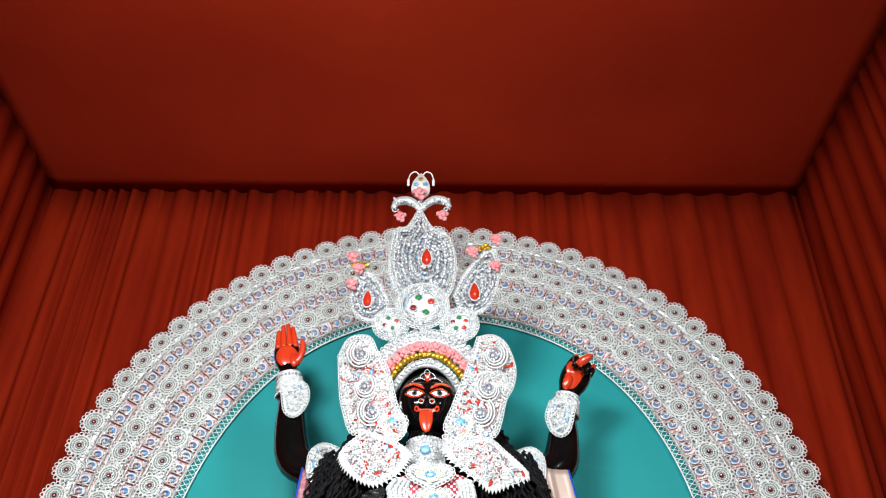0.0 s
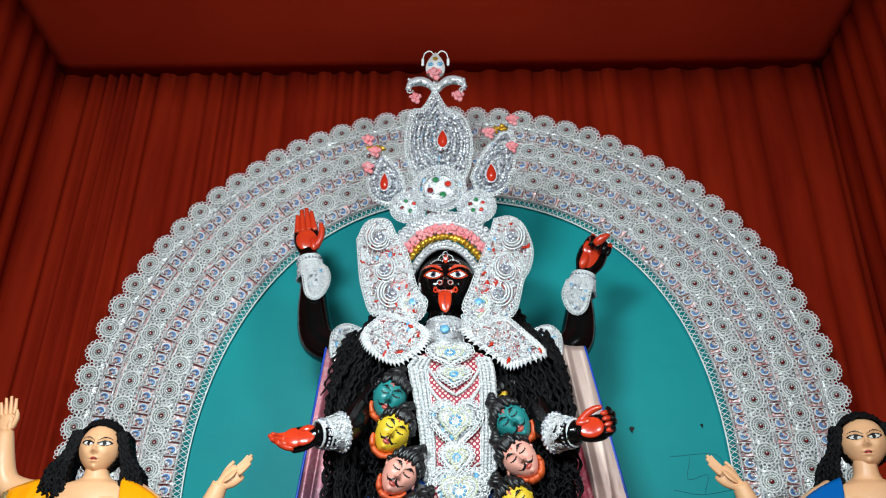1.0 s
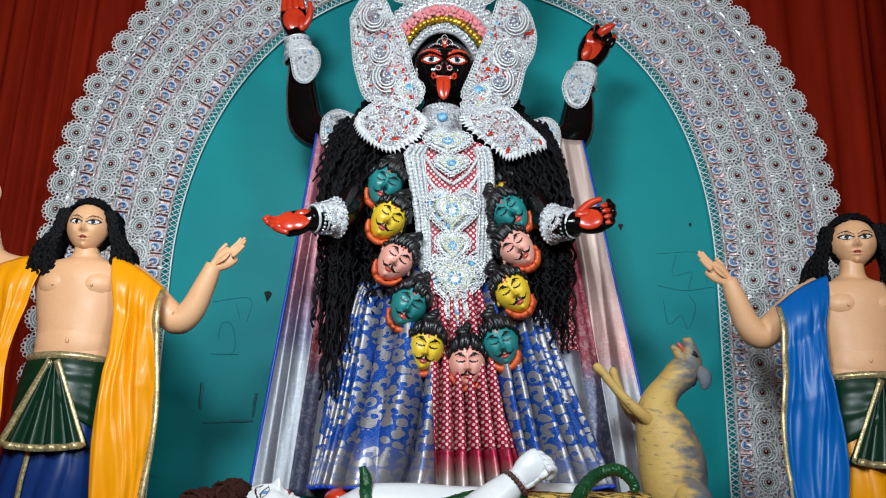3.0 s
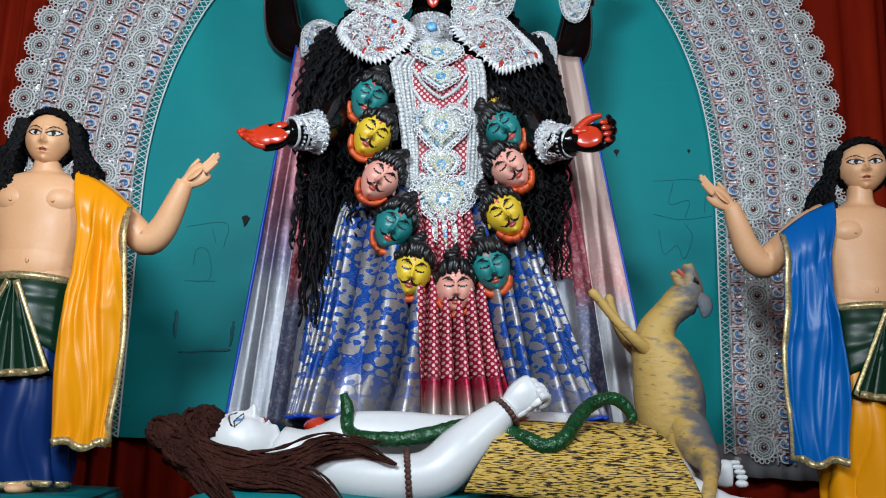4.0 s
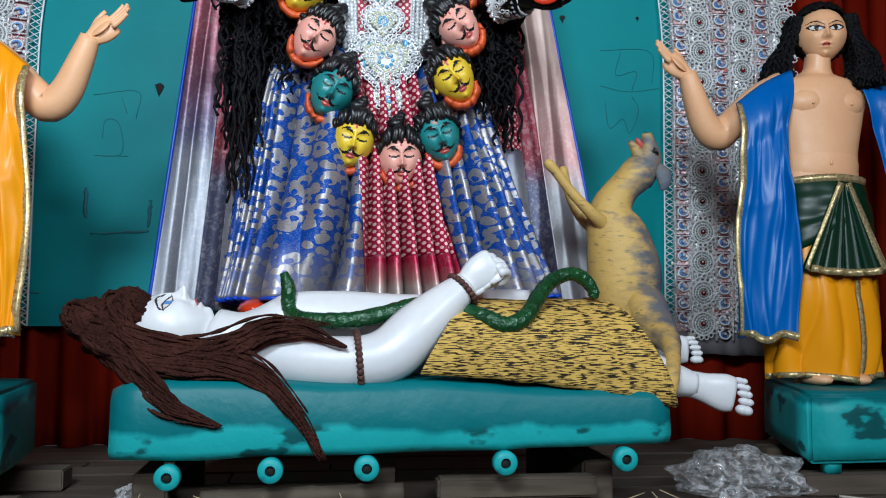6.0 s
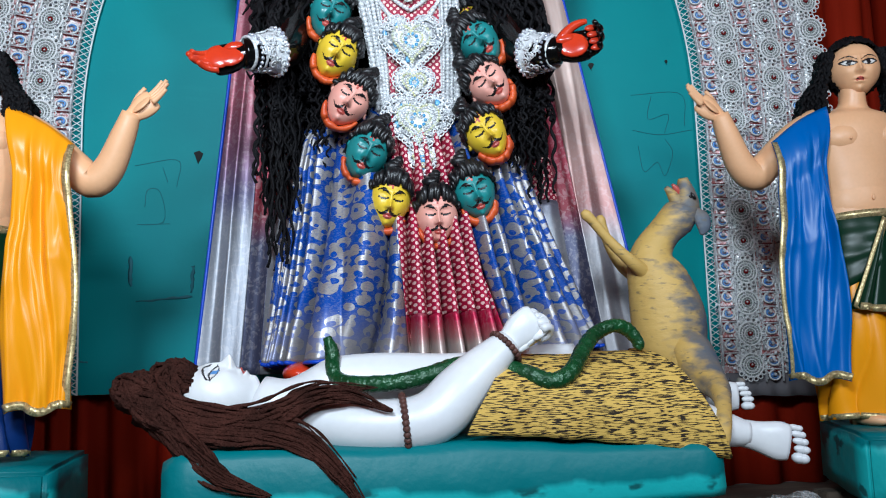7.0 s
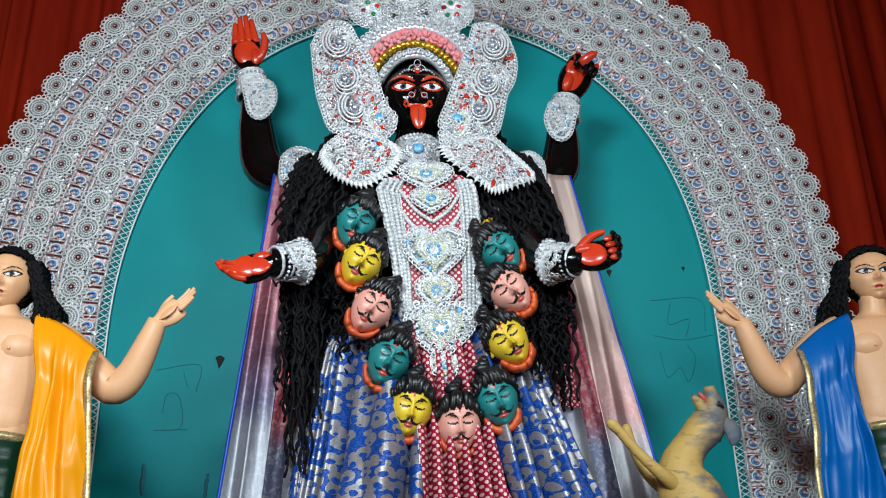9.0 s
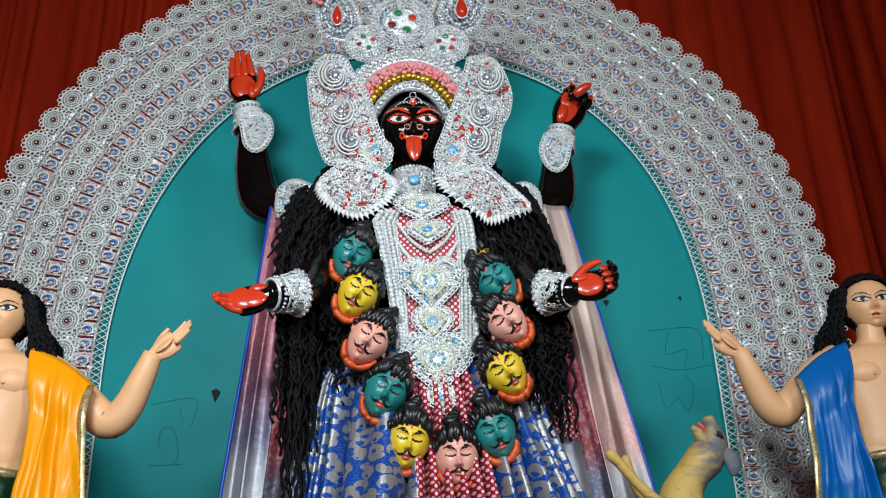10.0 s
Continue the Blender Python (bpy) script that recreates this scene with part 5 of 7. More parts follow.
# forelegs, raised
tube(bm, [(0.735, JY + 0.01, 1.63, 0.028), (0.69, JY - 0.03, 1.69, 0.026), (0.635, JY - 0.065, 1.725, 0.019), (0.57, JY - 0.075, 1.785, 0.015), (0.515, JY - 0.085, 1.848, 0.0145), (0.495, JY - 0.087, 1.868, 0.016), (0.485, JY - 0.087, 1.878, 0.008)], n=18, seg=10)
tube(bm, [(0.725, JY + 0.01, 1.66, 0.034), (0.69, JY + 0.045, 1.695, 0.034), (0.64, JY + 0.065, 1.735, 0.022), (0.608, JY + 0.07, 1.79, 0.017), (0.588, JY + 0.07, 1.85, 0.0145), (0.582, JY + 0.07, 1.876, 0.016), (0.58, JY + 0.07, 1.89, 0.008)], n=18, seg=10)
# hind legs
ball(bm, (0.79, JY - 0.07, 1.43), (0.07, 0.05, 0.085), 0, 14, 10)
tube(bm, [(0.775, JY - 0.01, 1.52, 0.045), (0.79, JY - 0.07, 1.46, 0.062), (0.80, JY - 0.14, 1.40, 0.052), (0.79, JY - 0.25, 1.36, 0.034), (0.755, JY - 0.36, 1.335, 0.022), (0.715, JY - 0.455, 1.29, 0.019), (0.692, JY - 0.49, 1.248, 0.020), (0.676, JY - 0.505, 1.232, 0.012)], n=26, seg=12)
tube(bm, [(0.74, JY + 0.06, 1.45, 0.06), (0.735, JY + 0.05, 1.38, 0.045), (0.755, JY + 0.0, 1.32, 0.028), (0.76, JY - 0.03, 1.26, 0.02), (0.75, JY - 0.07, 1.235, 0.018)], n=18, seg=12)
tube(bm, [(0.84, JY + 0.0, 1.45, 0.022), (0.875, JY, 1.38, 0.024), (0.91, JY, 1.345, 0.022), (0.95, JY - 0.01, 1.345, 0.016), (0.965, JY - 0.01, 1.375, 0.012)], n=18, seg=10)
tagged(part("jackal_statue", bm, [JACKAL, LIP, INK]), "ochre and grey painted clay jackal rearing up with open mouth", "statue")

# ---------------------------------------------------------------- silver foil ornaments
def inside(p, poly):
    x, z = p
    c = False
    for (x0, z0), (x1, z1) in zip(poly, poly[1:] + poly[:1]):
        if (z0 > z) != (z1 > z) and x < (x1 - x0) * (z - z0) / (z1 - z0) + x0:
            c = not c
    return c


def edge_gap(p, poly):
    return min((Vector(p) - Vector(q)).length for q in poly)


def smooth_loop(poly, n=60):
    q = list(poly)
    pts = spline(q + q[:1], n + 1)[:-1]
    return [(float(a), float(b)) for a, b in pts]


def curl(bm, x, y, z, r, spin, turns=1.4, w=0.003, mat=0, flip=1):
    pts = []
    n = 11
    for i in range(n):
        t = i / (n - 1)
        a = spin + flip * t * turns * 2 * math.pi
        pts.append((x + r * (1 - 0.85 * t) * math.cos(a), y - 0.004 * t, z + r * (1 - 0.85 * t) * math.sin(a), w))
    tube(bm, pts, seg=5, mat=mat)


def lace_edge(bm, loop, y, r, mat=0, closed=True, w=0.0026):
    """Small loops of wire along an outline, as scalloped lace."""
    pts = [Vector(p) for p in loop] + ([Vector(loop[0])] if closed else [])
    for p, a in along(pts, r * 1.55):
        tube(bm, [(p.x + r * math.cos(b), y, p.y + r * math.sin(b), w) for b in (2 * math.pi * j / 8 for j in range(9))], seg=4, mat=mat, ends=False)
        ball(bm, (p.x, y - 0.003, p.y), r * 0.42, mat, 6, 4)


def plaque(name, poly, y, parent, seed, label="", lean=0.0, back=None, red=True, curl_r=0.017, tilt=0.0, count=110):
    """A cut plate with foil curls, beads and a lace edge. lean: change of depth towards its top."""
    rr = random.Random(seed)
    loop = smooth_loop(poly)
    zc = sum(p[1] for p in loop) / len(loop)
    xc = sum(p[0] for p in loop) / len(loop)
    bm = bmesh.new()
    slab(bm, loop, y, y + 0.012, 4)
    lace_edge(bm, loop, y - 0.005, 0.010)
    tube(bm, [(x, y - 0.005, z, 0.0045) for x, z in [(xc + 0.88 * (a - xc), zc + 0.93 * (b - zc)) for a, b in loop + loop[:1]]], seg=6)
    x0, x1 = min(p[0] for p in loop), max(p[0] for p in loop)
    z0, z1 = min(p[1] for p in loop), max(p[1] for p in loop)
    put = []
    for _ in range(count * 12):
        p = (rr.uniform(x0, x1), rr.uniform(z0, z1))
        if inside(p, loop) and edge_gap(p, loop) > 0.012 and all((Vector(p) - Vector(q)).length > (0.45 + 0.45 * rr.random()) * curl_r for q in put):
            put.append(p)
            k = rr.random()
            if k < 0.74:
                curl(bm, p[0], y - 0.006 - 0.008 * rr.random(), p[1], curl_r * rr.uniform(0.5, 1.0), rr.uniform(0, 6.3), rr.uniform(0.8, 1.7), rr.uniform(0.0017, 0.0034), 0, rr.choice((-1, 1)))
            elif k < 0.92:
                ball(bm, (p[0], y - 0.007, p[1]), rr.uniform(0.005, 0.009), rr.choice((0, 1, 1)), 7, 5)
            elif red and k < 0.97:
                a = rr.uniform(0, 3)
                tube(bm, [(p[0] - 0.016 * math.cos(a), y - 0.009, p[1] - 0.016 * math.sin(a), 0.001, 0.003), (p[0], y - 0.010, p[1], 0.008, 0.004), (p[0] + 0.016 * math.cos(a), y - 0.009, p[1] + 0.016 * math.sin(a), 0.001, 0.003)], n=6, seg=6, mat=2)
            elif k < 0.99:
                ball(bm, (p[0], y - 0.006, p[1]), (0.009, 0.004, 0.012), 3, 8, 5)
            if len(put) >= count:
                break
    ob = part(name, bm, [FOIL, SEQUIN, GEM_RED, AQUA_STONE, RED_FOIL if red else SILVER], parent, label)
    if lean or tilt:
        ob.matrix_basis = Matrix.Translation((xc, y, zc)) @ Euler((radians(lean), 0, radians(tilt))).to_matrix().to_4x4() @ Matrix.Translation((-xc, -y, -zc))
    return ob


def heart(cx, cz, w, h, n=28):
    out = []
    for k in range(n):
        a = 2 * math.pi * k / n
        out.append((cx + w * math.sin(a) ** 3, cz + h * (0.8125 * math.cos(a) - 0.3125 * math.cos(2 * a) - 0.125 * math.cos(3 * a) - 0.0625 * math.cos(4 * a))))
    return out


def drop(cx, cz, w, h, n=28):
    """A pointed oval standing on its round end."""
    return [(cx + w * math.sin(a) * math.sin(a / 2) ** 0.8, cz + h * math.cos(a)) for a in (2 * math.pi * k / n for k in range(n))]


ears = thing("ear_ornaments", "pair of large silver filigree ear plates with red ground", "ornament")
L = [(-0.41, 3.269), (-0.369, 3.345), (-0.289, 3.34), (-0.25, 3.268), (-0.195, 3.168), (-0.157, 3.023), (-0.112, 2.911), (-0.17, 2.861), (-0.272, 2.902), (-0.332, 2.921), (-0.366, 3.005), (-0.388, 3.091)]
R = [(0.175, 3.336), (0.237, 3.356), (0.29, 3.325), (0.325, 3.223), (0.313, 3.135), (0.28, 3.068), (0.26, 2.983), (0.232, 2.909), (0.165, 2.882), (0.097, 2.869), (0.035, 2.91), (0.065, 3.003), (0.101, 3.107), (0.146, 3.235)]
plaque("ear_plate", L, 3.50, ears, 21, tilt=-14, count=300)
plaque("ear_plate", R, 3.50, ears, 22, tilt=14, count=300)
for c, s, seed in (((-0.31, 3.25), 1, 1), ((-0.29, 3.10), -1, 2), ((-0.25, 2.99), 1, 3), ((0.235, 3.25), -1, 4), ((0.215, 3.10), 1, 5), ((0.175, 2.99), -1, 6)):
    bm = bmesh.new()
    for k, r in enumerate((0.066, 0.052, 0.040)):
        tube(bm, [(c[0] + s * r * (1 - 0.55 * t) * math.cos(2.2 + 5.2 * t), 3.482 - 0.006 * k, c[1] + 1.15 * r * (1 - 0.55 * t) * math.sin(2.2 + 5.2 * t), 0.0046 - 0.002 * t) for t in np.linspace(0, 1, 22)], seg=6)
    for k in range(9):
        a = 2 * math.pi * k / 9
        ball(bm, (c[0] + 0.018 * math.cos(a), 3.476, c[1] + 0.020 * math.sin(a)), 0.0075, 1, 7, 5)
    ball(bm, (c[0], 3.474, c[1]), (0.011, 0.006, 0.011), 1, 8, 6)
    part("swirl", bm, [FOIL, SEQUIN], ears)
for x, tilt in ((-0.165, 0), (0.098, 0)):
    e = plaque("ear_pendant", heart(x, 2.925, 0.05, 0.065), 3.475, ears, 23, "heart pendant with coloured stones", red=False, count=26)
    bm = bmesh.new()
    ball(bm, (x, 3.462, 2.945), (0.018, 0.006, 0.016), 0, 10, 6)
    for k in range(5):
        tube(bm, [(x - 0.02 + 0.01 * k, 3.463, 2.915, 0.0034), (x - 0.016 + 0.008 * k, 3.463, 2.90, 0.0034)], seg=5, mat=1)
    tube(bm, [(p[0], 3.466, p[1], 0.004) for p in heart(x, 2.925, 0.034, 0.046) + heart(x, 2.925, 0.034, 0.046)[:1]], seg=5, mat=2)
    part("stone", bm, [AQUA_STONE, PINK, PALE_STONE], e)

wings = thing("collar_wings", "pair of feathered silver filigree collar wings", "ornament")
for poly, s in (([(-0.359, 2.801), (-0.34, 2.836), (-0.267, 2.881), (-0.184, 2.853), (-0.113, 2.808), (-0.112, 2.765), (-0.148, 2.721), (-0.22, 2.687), (-0.285, 2.713), (-0.336, 2.757)], 1),
                ([(0.035, 2.861), (0.096, 2.834), (0.196, 2.865), (0.268, 2.816), (0.338, 2.754), (0.345, 2.728), (0.271, 2.694), (0.215, 2.673), (0.167, 2.703), (0.079, 2.764), (0.043, 2.808)], -1)):
    w = plaque("wing", poly, 3.45, wings, 31, tilt=-10 * s, count=190)
    bm = bmesh.new()
    loop = smooth_loop(poly, 46)
    cx, cz = sum(p[0] for p in loop) / 46, sum(p[1] for p in loop) / 46
    for x, z in loop:
        d = (Vector((x, z)) - Vector((cx, cz))).normalized()
        d = (d + Vector((0.5 * s, -0.6))).normalized()
        if z < cz + 0.045:
            tube(bm, [(x - 0.02 * d.x, 3.447, z - 0.02 * d.y, 0.004), (x, 3.443, z, 0.0085, 0.004), (x + 0.024 * d.x, 3.447, z + 0.024 * d.y, 0.001)], n=6, seg=6)
    f = part("feather_edge", bm, FOIL, wings)
    f.matrix_basis = w.matrix_basis.copy()

choker = thing("choker", "broad silver filigree choker with an aqua stone", "ornament")
bm = bmesh.new()
def collar(u, v):
    a = (u - 0.5) * 2.3
    return Vector((-0.037 + 0.082 * math.sin(a), 3.60 - 0.115 * math.cos(a) - 0.01 * v, 2.888 - 0.105 * v - 0.02 * math.cos(a) * v))
sheet(bm, 24, 8, collar)
solid(part("band", bm, SILVER, choker), 0.006)
bm = bmesh.new()
rr = random.Random(5)
for k in range(70):
    p = collar(rr.random(), rr.random())
    curl(bm, p.x, p.y - 0.006, p.z, rr.uniform(0.006, 0.013), rr.uniform(0, 6), 1.3, 0.0026, 0, rr.choice((-1, 1)))
for k in range(15):
    for v in (0.0, 0.45, 1.0):
        p = collar((k + 0.5) / 15, v)
        ball(bm, (p.x, p.y - 0.004, p.z), 0.0075, 0, 7, 5)
ball(bm, (-0.037, 3.468, 2.83), (0.02, 0.007, 0.018), 1, 10, 6)
part("filigree", bm, [SILVER, AQUA_STONE], choker)

# ---------------------------------------------------------------- chest plate: dotted red cloth with silver bands and heart pendants
chest = thing("chest_ornament", "long silver chest ornament of bead bands and heart pendants", "ornament")
AP = [(-0.173, 2.672), (-0.138, 2.503), (-0.117, 2.372), (-0.105, 2.233), (-0.069, 2.114), (-0.034, 2.064), (0.024, 2.024), (0.098, 2.052), (0.139, 2.164), (0.15, 2.26), (0.156, 2.472), (0.14, 2.688), (0.044, 2.729), (-0.119, 2.72)]
bm = bmesh.new()
slab(bm, smooth_loop([(0.008 + 0.97 * (x - 0.008), z if z > 2.3 else 2.3 + (z - 2.3) * 0.6) for x, z in AP]), 3.452, 3.47)
part("cloth", bm, DOTS, chest, "red dotted cloth ground", smooth=False)
bm = bmesh.new()
loop = smooth_loop(AP, 90)
for keep in (lambda p: p[0] < 0.0 and p[1] > 2.2, lambda p: p[0] > 0.0 and p[1] > 2.2):
    side = sorted([p for p in loop if keep(p) and p[1] < 2.715], key=lambda p: -p[1])
    out_ = [bm.verts.new((p[0], 3.447, p[1])) for p in side]
    in_ = [bm.verts.new((0.008 + 0.60 * (p[0] - 0.008), 3.447, p[1] - 0.01)) for p in side]
    for i in range(len(side) - 1):
        bm.faces.new((out_[i], out_[i + 1], in_[i + 1], in_[i]))
for k, (sx, r) in enumerate(((0.97, 0.0105), (0.84, 0.007), (0.75, 0.0085), (0.66, 0.006))):
    ring = [Vector((0.008 + sx * (x - 0.008), 2.37 + (0.99 - 0.012 * k) * (z - 2.37))) for x, z in loop]
    segs = [[p for p in ring if p.x < 0.0 and 2.21 < p.y < 2.70], [p for p in ring if p.x >= 0.0 and 2.21 < p.y < 2.70]]
    for s in segs:
        s.sort(key=lambda p: -p.y)
        if len(s) > 2:
            tube(bm, [(p.x, 3.449, p.y, 0.008 if k else 0.012, 0.006) for p in s], seg=6)
            for p, _ in along(s, r * 1.6):
                ball(bm, (p.x, 3.438, p.y), r, k % 2, 7, 5)
            if k == 0:
                lace_edge(bm, [(p.x, p.y) for p in s], 3.446, 0.011, 0, False)
part("bead_band", bm, [FOIL, FOIL], chest, "silver bead bands down both sides")
for i, (cx, cz, w, h, deep) in enumerate(((-0.015, 2.700, 0.085, 0.05, 3.432), (0.0, 2.615, 0.062, 0.042, 3.436), (0.006, 2.43, 0.095, 0.105, 3.425), (0.010, 2.295, 0.058, 0.062, 3.424), (0.020, 2.175, 0.105, 0.105, 3.418), (0.032, 2.058, 0.05, 0.042, 3.428))):
    p = plaque("pendant", heart(cx, cz + 0.01, w, h), deep, chest, 40 + i, red=False, count=int(40 + 500 * w), curl_r=0.013)
    bm = bmesh.new()
    for sc, mt, r in ((0.62, 0, 0.0052), (0.50, 1, 0.0044), (0.36, 0, 0.004)):
        hp = heart(cx, cz + 0.012, w * sc, h * sc, 36)
        for q, _ in along([Vector(q) for q in hp + hp[:1]], r * 1.9):
            ball(bm, (q.x, deep - 0.012, q.y), r, mt, 6, 4)
    slab(bm, heart(cx, cz + 0.012, w * 0.6, h * 0.6), deep - 0.012, deep - 0.004, 3)
    for k in range(9):
        a = 2 * math.pi * k / 9
        ball(bm, (cx + 0.2 * w * math.cos(a), deep - 0.014, cz + 0.012 + 0.2 * h * math.sin(a)), (0.006, 0.004, 0.006), 2, 6, 4)
    part("stone_setting", bm, [PALE_STONE, SILVER, AQUA_STONE, SILVER_DULL], p, "pale and aqua stones in a heart")
for s in (-1, 1):
    for z0, z1, x0 in ((2.66, 2.55, 0.10), (2.60, 2.48, 0.105), (2.56, 2.50, 0.08)):
        bm = bmesh.new()
        pts = [Vector(q[:2]) for q in spline([(0.0 + s * x0, z0), (0.004 + s * x0 * 0.55, (z0 + z1) / 2 - 0.012), (0.005, z1)], 20)]
        for q, _ in along(pts, 0.011):
            ball(bm, (q.x, 3.443, q.y), 0.0075, 0, 7, 5)
        part("bead_chain", bm, FOIL, chest, "hanging silver bead chain")
    for c, r in (((s * 0.035, 2.51), 0.022), ((0.02 + s * 0.07, 2.27), 0.024)):
        bm = bmesh.new()
        curl(bm, c[0], 3.435, c[1], r, 1.0, 1.2, 0.004, 0, s)
        part("scroll", bm, FOIL, chest)

# ---------------------------------------------------------------- bracelets and armlets
def cuff(name, a, b, ra, rb, label, flare=0.0, lace=True, seed=1):
    """A silver sleeve from a to b round an arm."""
    rr = random.Random(seed)
    a, b = Vector(a), Vector(b)
    d = (b - a).normalized()
    x = d.cross(Vector((0, 1, 0.01))).normalized()
    y = d.cross(x)
    bm = bmesh.new()
    P = lambda u, v, o=0.0: a.lerp(b, v) + (x * math.cos(2 * math.pi * u) + y * math.sin(2 * math.pi * u)) * (ra + (rb - ra) * v + flare * v ** 4 + o)
    sheet(bm, 22, 8, lambda u, v: P(u, v), 0, True)
    for v in (0.0, 0.35, 1.0):
        tube(bm, [(*P(k / 20, v), 0.005) for k in range(21)], seg=5, ends=False)
    for k in range(22):
        for v in (0.18, 1.0):
            q = P(k / 22, v, 0.003)
            ball(bm, q, 0.008 if v == 1 else 0.006, 1, 6, 4)
    for k in range(60):
        q = P(rr.random(), rr.uniform(0.3, 1.0), 0.004)
        n = (q - a - d * (q - a).dot(d)).normalized()
        t = n.cross(d)
        r = rr.uniform(0.008, 0.015)
        s = rr.uniform(0, 6)
        tube(bm, [(*(q + d * (r * (1 - 0.8 * i / 8) * math.cos(s + i)) + t * (r * (1 - 0.8 * i / 8) * math.sin(s + i))), 0.0026) for i in range(9)], seg=4)
    return tagged(part(name, bm, [FOIL, SEQUIN]), label, "bracelet", "silver cuffs of the black statue")


cuff("wrist_cuff", (-0.684, 3.88, 3.36), (-0.664, 3.885, 3.265), 0.052, 0.061, "silver filigree wrist cuff on the raised arm", 0.004, seed=1)
cuff("wrist_cuff", (0.588, 3.88, 3.265), (0.568, 3.885, 3.18), 0.052, 0.061, "silver filigree wrist cuff on the raised arm", 0.004, seed=2)
for x, z, d, seed in ((-0.645, 3.205, 0.018, 53), (0.552, 3.125, -0.018, 54)):
    leaf = thing("wrist_leaf", "pointed silver filigree leaf hanging from the wrist cuff", "ornament", group="silver leaves on the raised arms")
    plaque("leaf_plate", [(x - 0.048, z + 0.070), (x + 0.048, z + 0.070), (x + 0.056 + d, z + 0.005), (x + 0.035 + d, z - 0.06), (x + d, z - 0.085), (x - 0.035 + d, z - 0.06), (x - 0.052 + d, z + 0.005)], 3.80, leaf, seed, red=False, count=80, curl_r=0.013)
cuff("wrist_cuff", (-0.478, 3.305, 2.362), (-0.405, 3.36, 2.385), 0.047, 0.058, "silver filigree wrist cuff on the lower arm", 0.008, seed=3)
cuff("wrist_cuff", (0.428, 3.305, 2.366), (0.365, 3.37, 2.385), 0.047, 0.058, "silver filigree wrist cuff on the lower arm", 0.008, seed=4)
arml = thing("armlets", "pair of silver filigree leaf armlets on the upper arms", "bracelet")
plaque("armlet", [(-0.525, 2.855), (-0.525, 2.93), (-0.48, 2.97), (-0.42, 2.955), (-0.335, 2.905), (-0.37, 2.872), (-0.45, 2.85)], 3.765, arml, 51, red=False, count=80, curl_r=0.014)
plaque("armlet", [(0.445, 2.845), (0.445, 2.92), (0.405, 2.96), (0.345, 2.945), (0.265, 2.895), (0.30, 2.862), (0.375, 2.84)], 3.765, arml, 52, red=False, count=80, curl_r=0.014)
for s, x in ((-1, -0.522), (1, 0.443)):
    bm = bmesh.new()
    tube(bm, [(x - s * 0.012, 3.775, 2.95, 0.012, 0.006), (x + s * 0.010, 3.775, 2.89, 0.012, 0.006), (x + s * 0.006, 3.78, 2.83, 0.010, 0.005)], n=10, seg=6)
    curl(bm, x - s * 0.014, 3.775, 2.83, 0.022, 0.3, 1.2, 0.0065, 0, s)
    part("tassel", bm, SILVER, arml)

# ---------------------------------------------------------------- crown
crown = thing("crown", "tall silver sequinned crown with red drop stones and pink paper roses", "crown")


def rose(bm, c, r, mat=0, seed=0):
    rr = random.Random(seed)
    for k in range(11):
        t = k / 11
        a = k * 2.4
        ball(bm, (c[0] + r * 0.75 * t * math.cos(a), c[1] - r * 0.5 * (1 - t), c[2] + r * 0.75 * t * math.sin(a)), (r * 0.42, r * 0.2, r * 0.36), mat, 7, 5, Euler((rr.uniform(-0.6, 0.6), a, rr.uniform(-0.7, 0.7))).to_matrix(), 0.3, 12)


def arc(f, r, lo=-1.25, hi=1.25, n=30, cx=-0.04, cz=3.065, y=3.50):
    return [(cx + r * 1.0 * math.sin(a), y + 0.09 * math.sin(a) ** 2, cz + r * 1.02 * math.cos(a)) for a in np.linspace(lo, hi, n)]


bm = bmesh.new()
for r, w, mt in ((0.146, 0.012, 0), (0.160, 0.010, 0), (0.262, 0.022, 0), (0.285, 0.014, 0)):
    tube(bm, [(*p, w, 0.02) for p in arc(0, r, -1.15 if r < 0.2 else -0.95, 1.15 if r < 0.2 else 0.95)], seg=8, mat=mt)
for r, st in ((0.146, 22), (0.285, 30), (0.262, 26)):
    for p in arc(0, r + 0.002, -1.15 if r < 0.2 else -0.98, 1.15 if r < 0.2 else 0.98, st):
        ball(bm, (p[0], p[1] - 0.02, p[2]), 0.009, 0, 7, 5)
        curl(bm, p[0], p[1] - 0.022, p[2] + 0.006, 0.014, rnd.uniform(0, 6), 1.2, 0.003)
part("silver_band", bm, SILVER, crown)
bm = bmesh.new()
for k, p in enumerate(arc(0, 0.186, -1.18, 1.18, 26)):
    ball(bm, (p[0], p[1] - 0.012 - 0.008 * rnd.random(), p[2]), (0.017, 0.014, 0.015), 0, 7, 5, Euler((rnd.random(), rnd.random() * 3, 0)).to_matrix(), 0.7, 20)
part("gold_band", bm, GOLD, crown, "crumpled gold foil band")
rng = random.Random(6)
for k, p in enumerate(arc(0, 0.222, -1.2, 1.2, 17)):
    bm = bmesh.new()
    rose(bm, (p[0], p[1] - 0.018, p[2] + rng.uniform(-0.004, 0.004)), 0.03, 0, k)
    part("paper_rose", bm, PINK, crown)


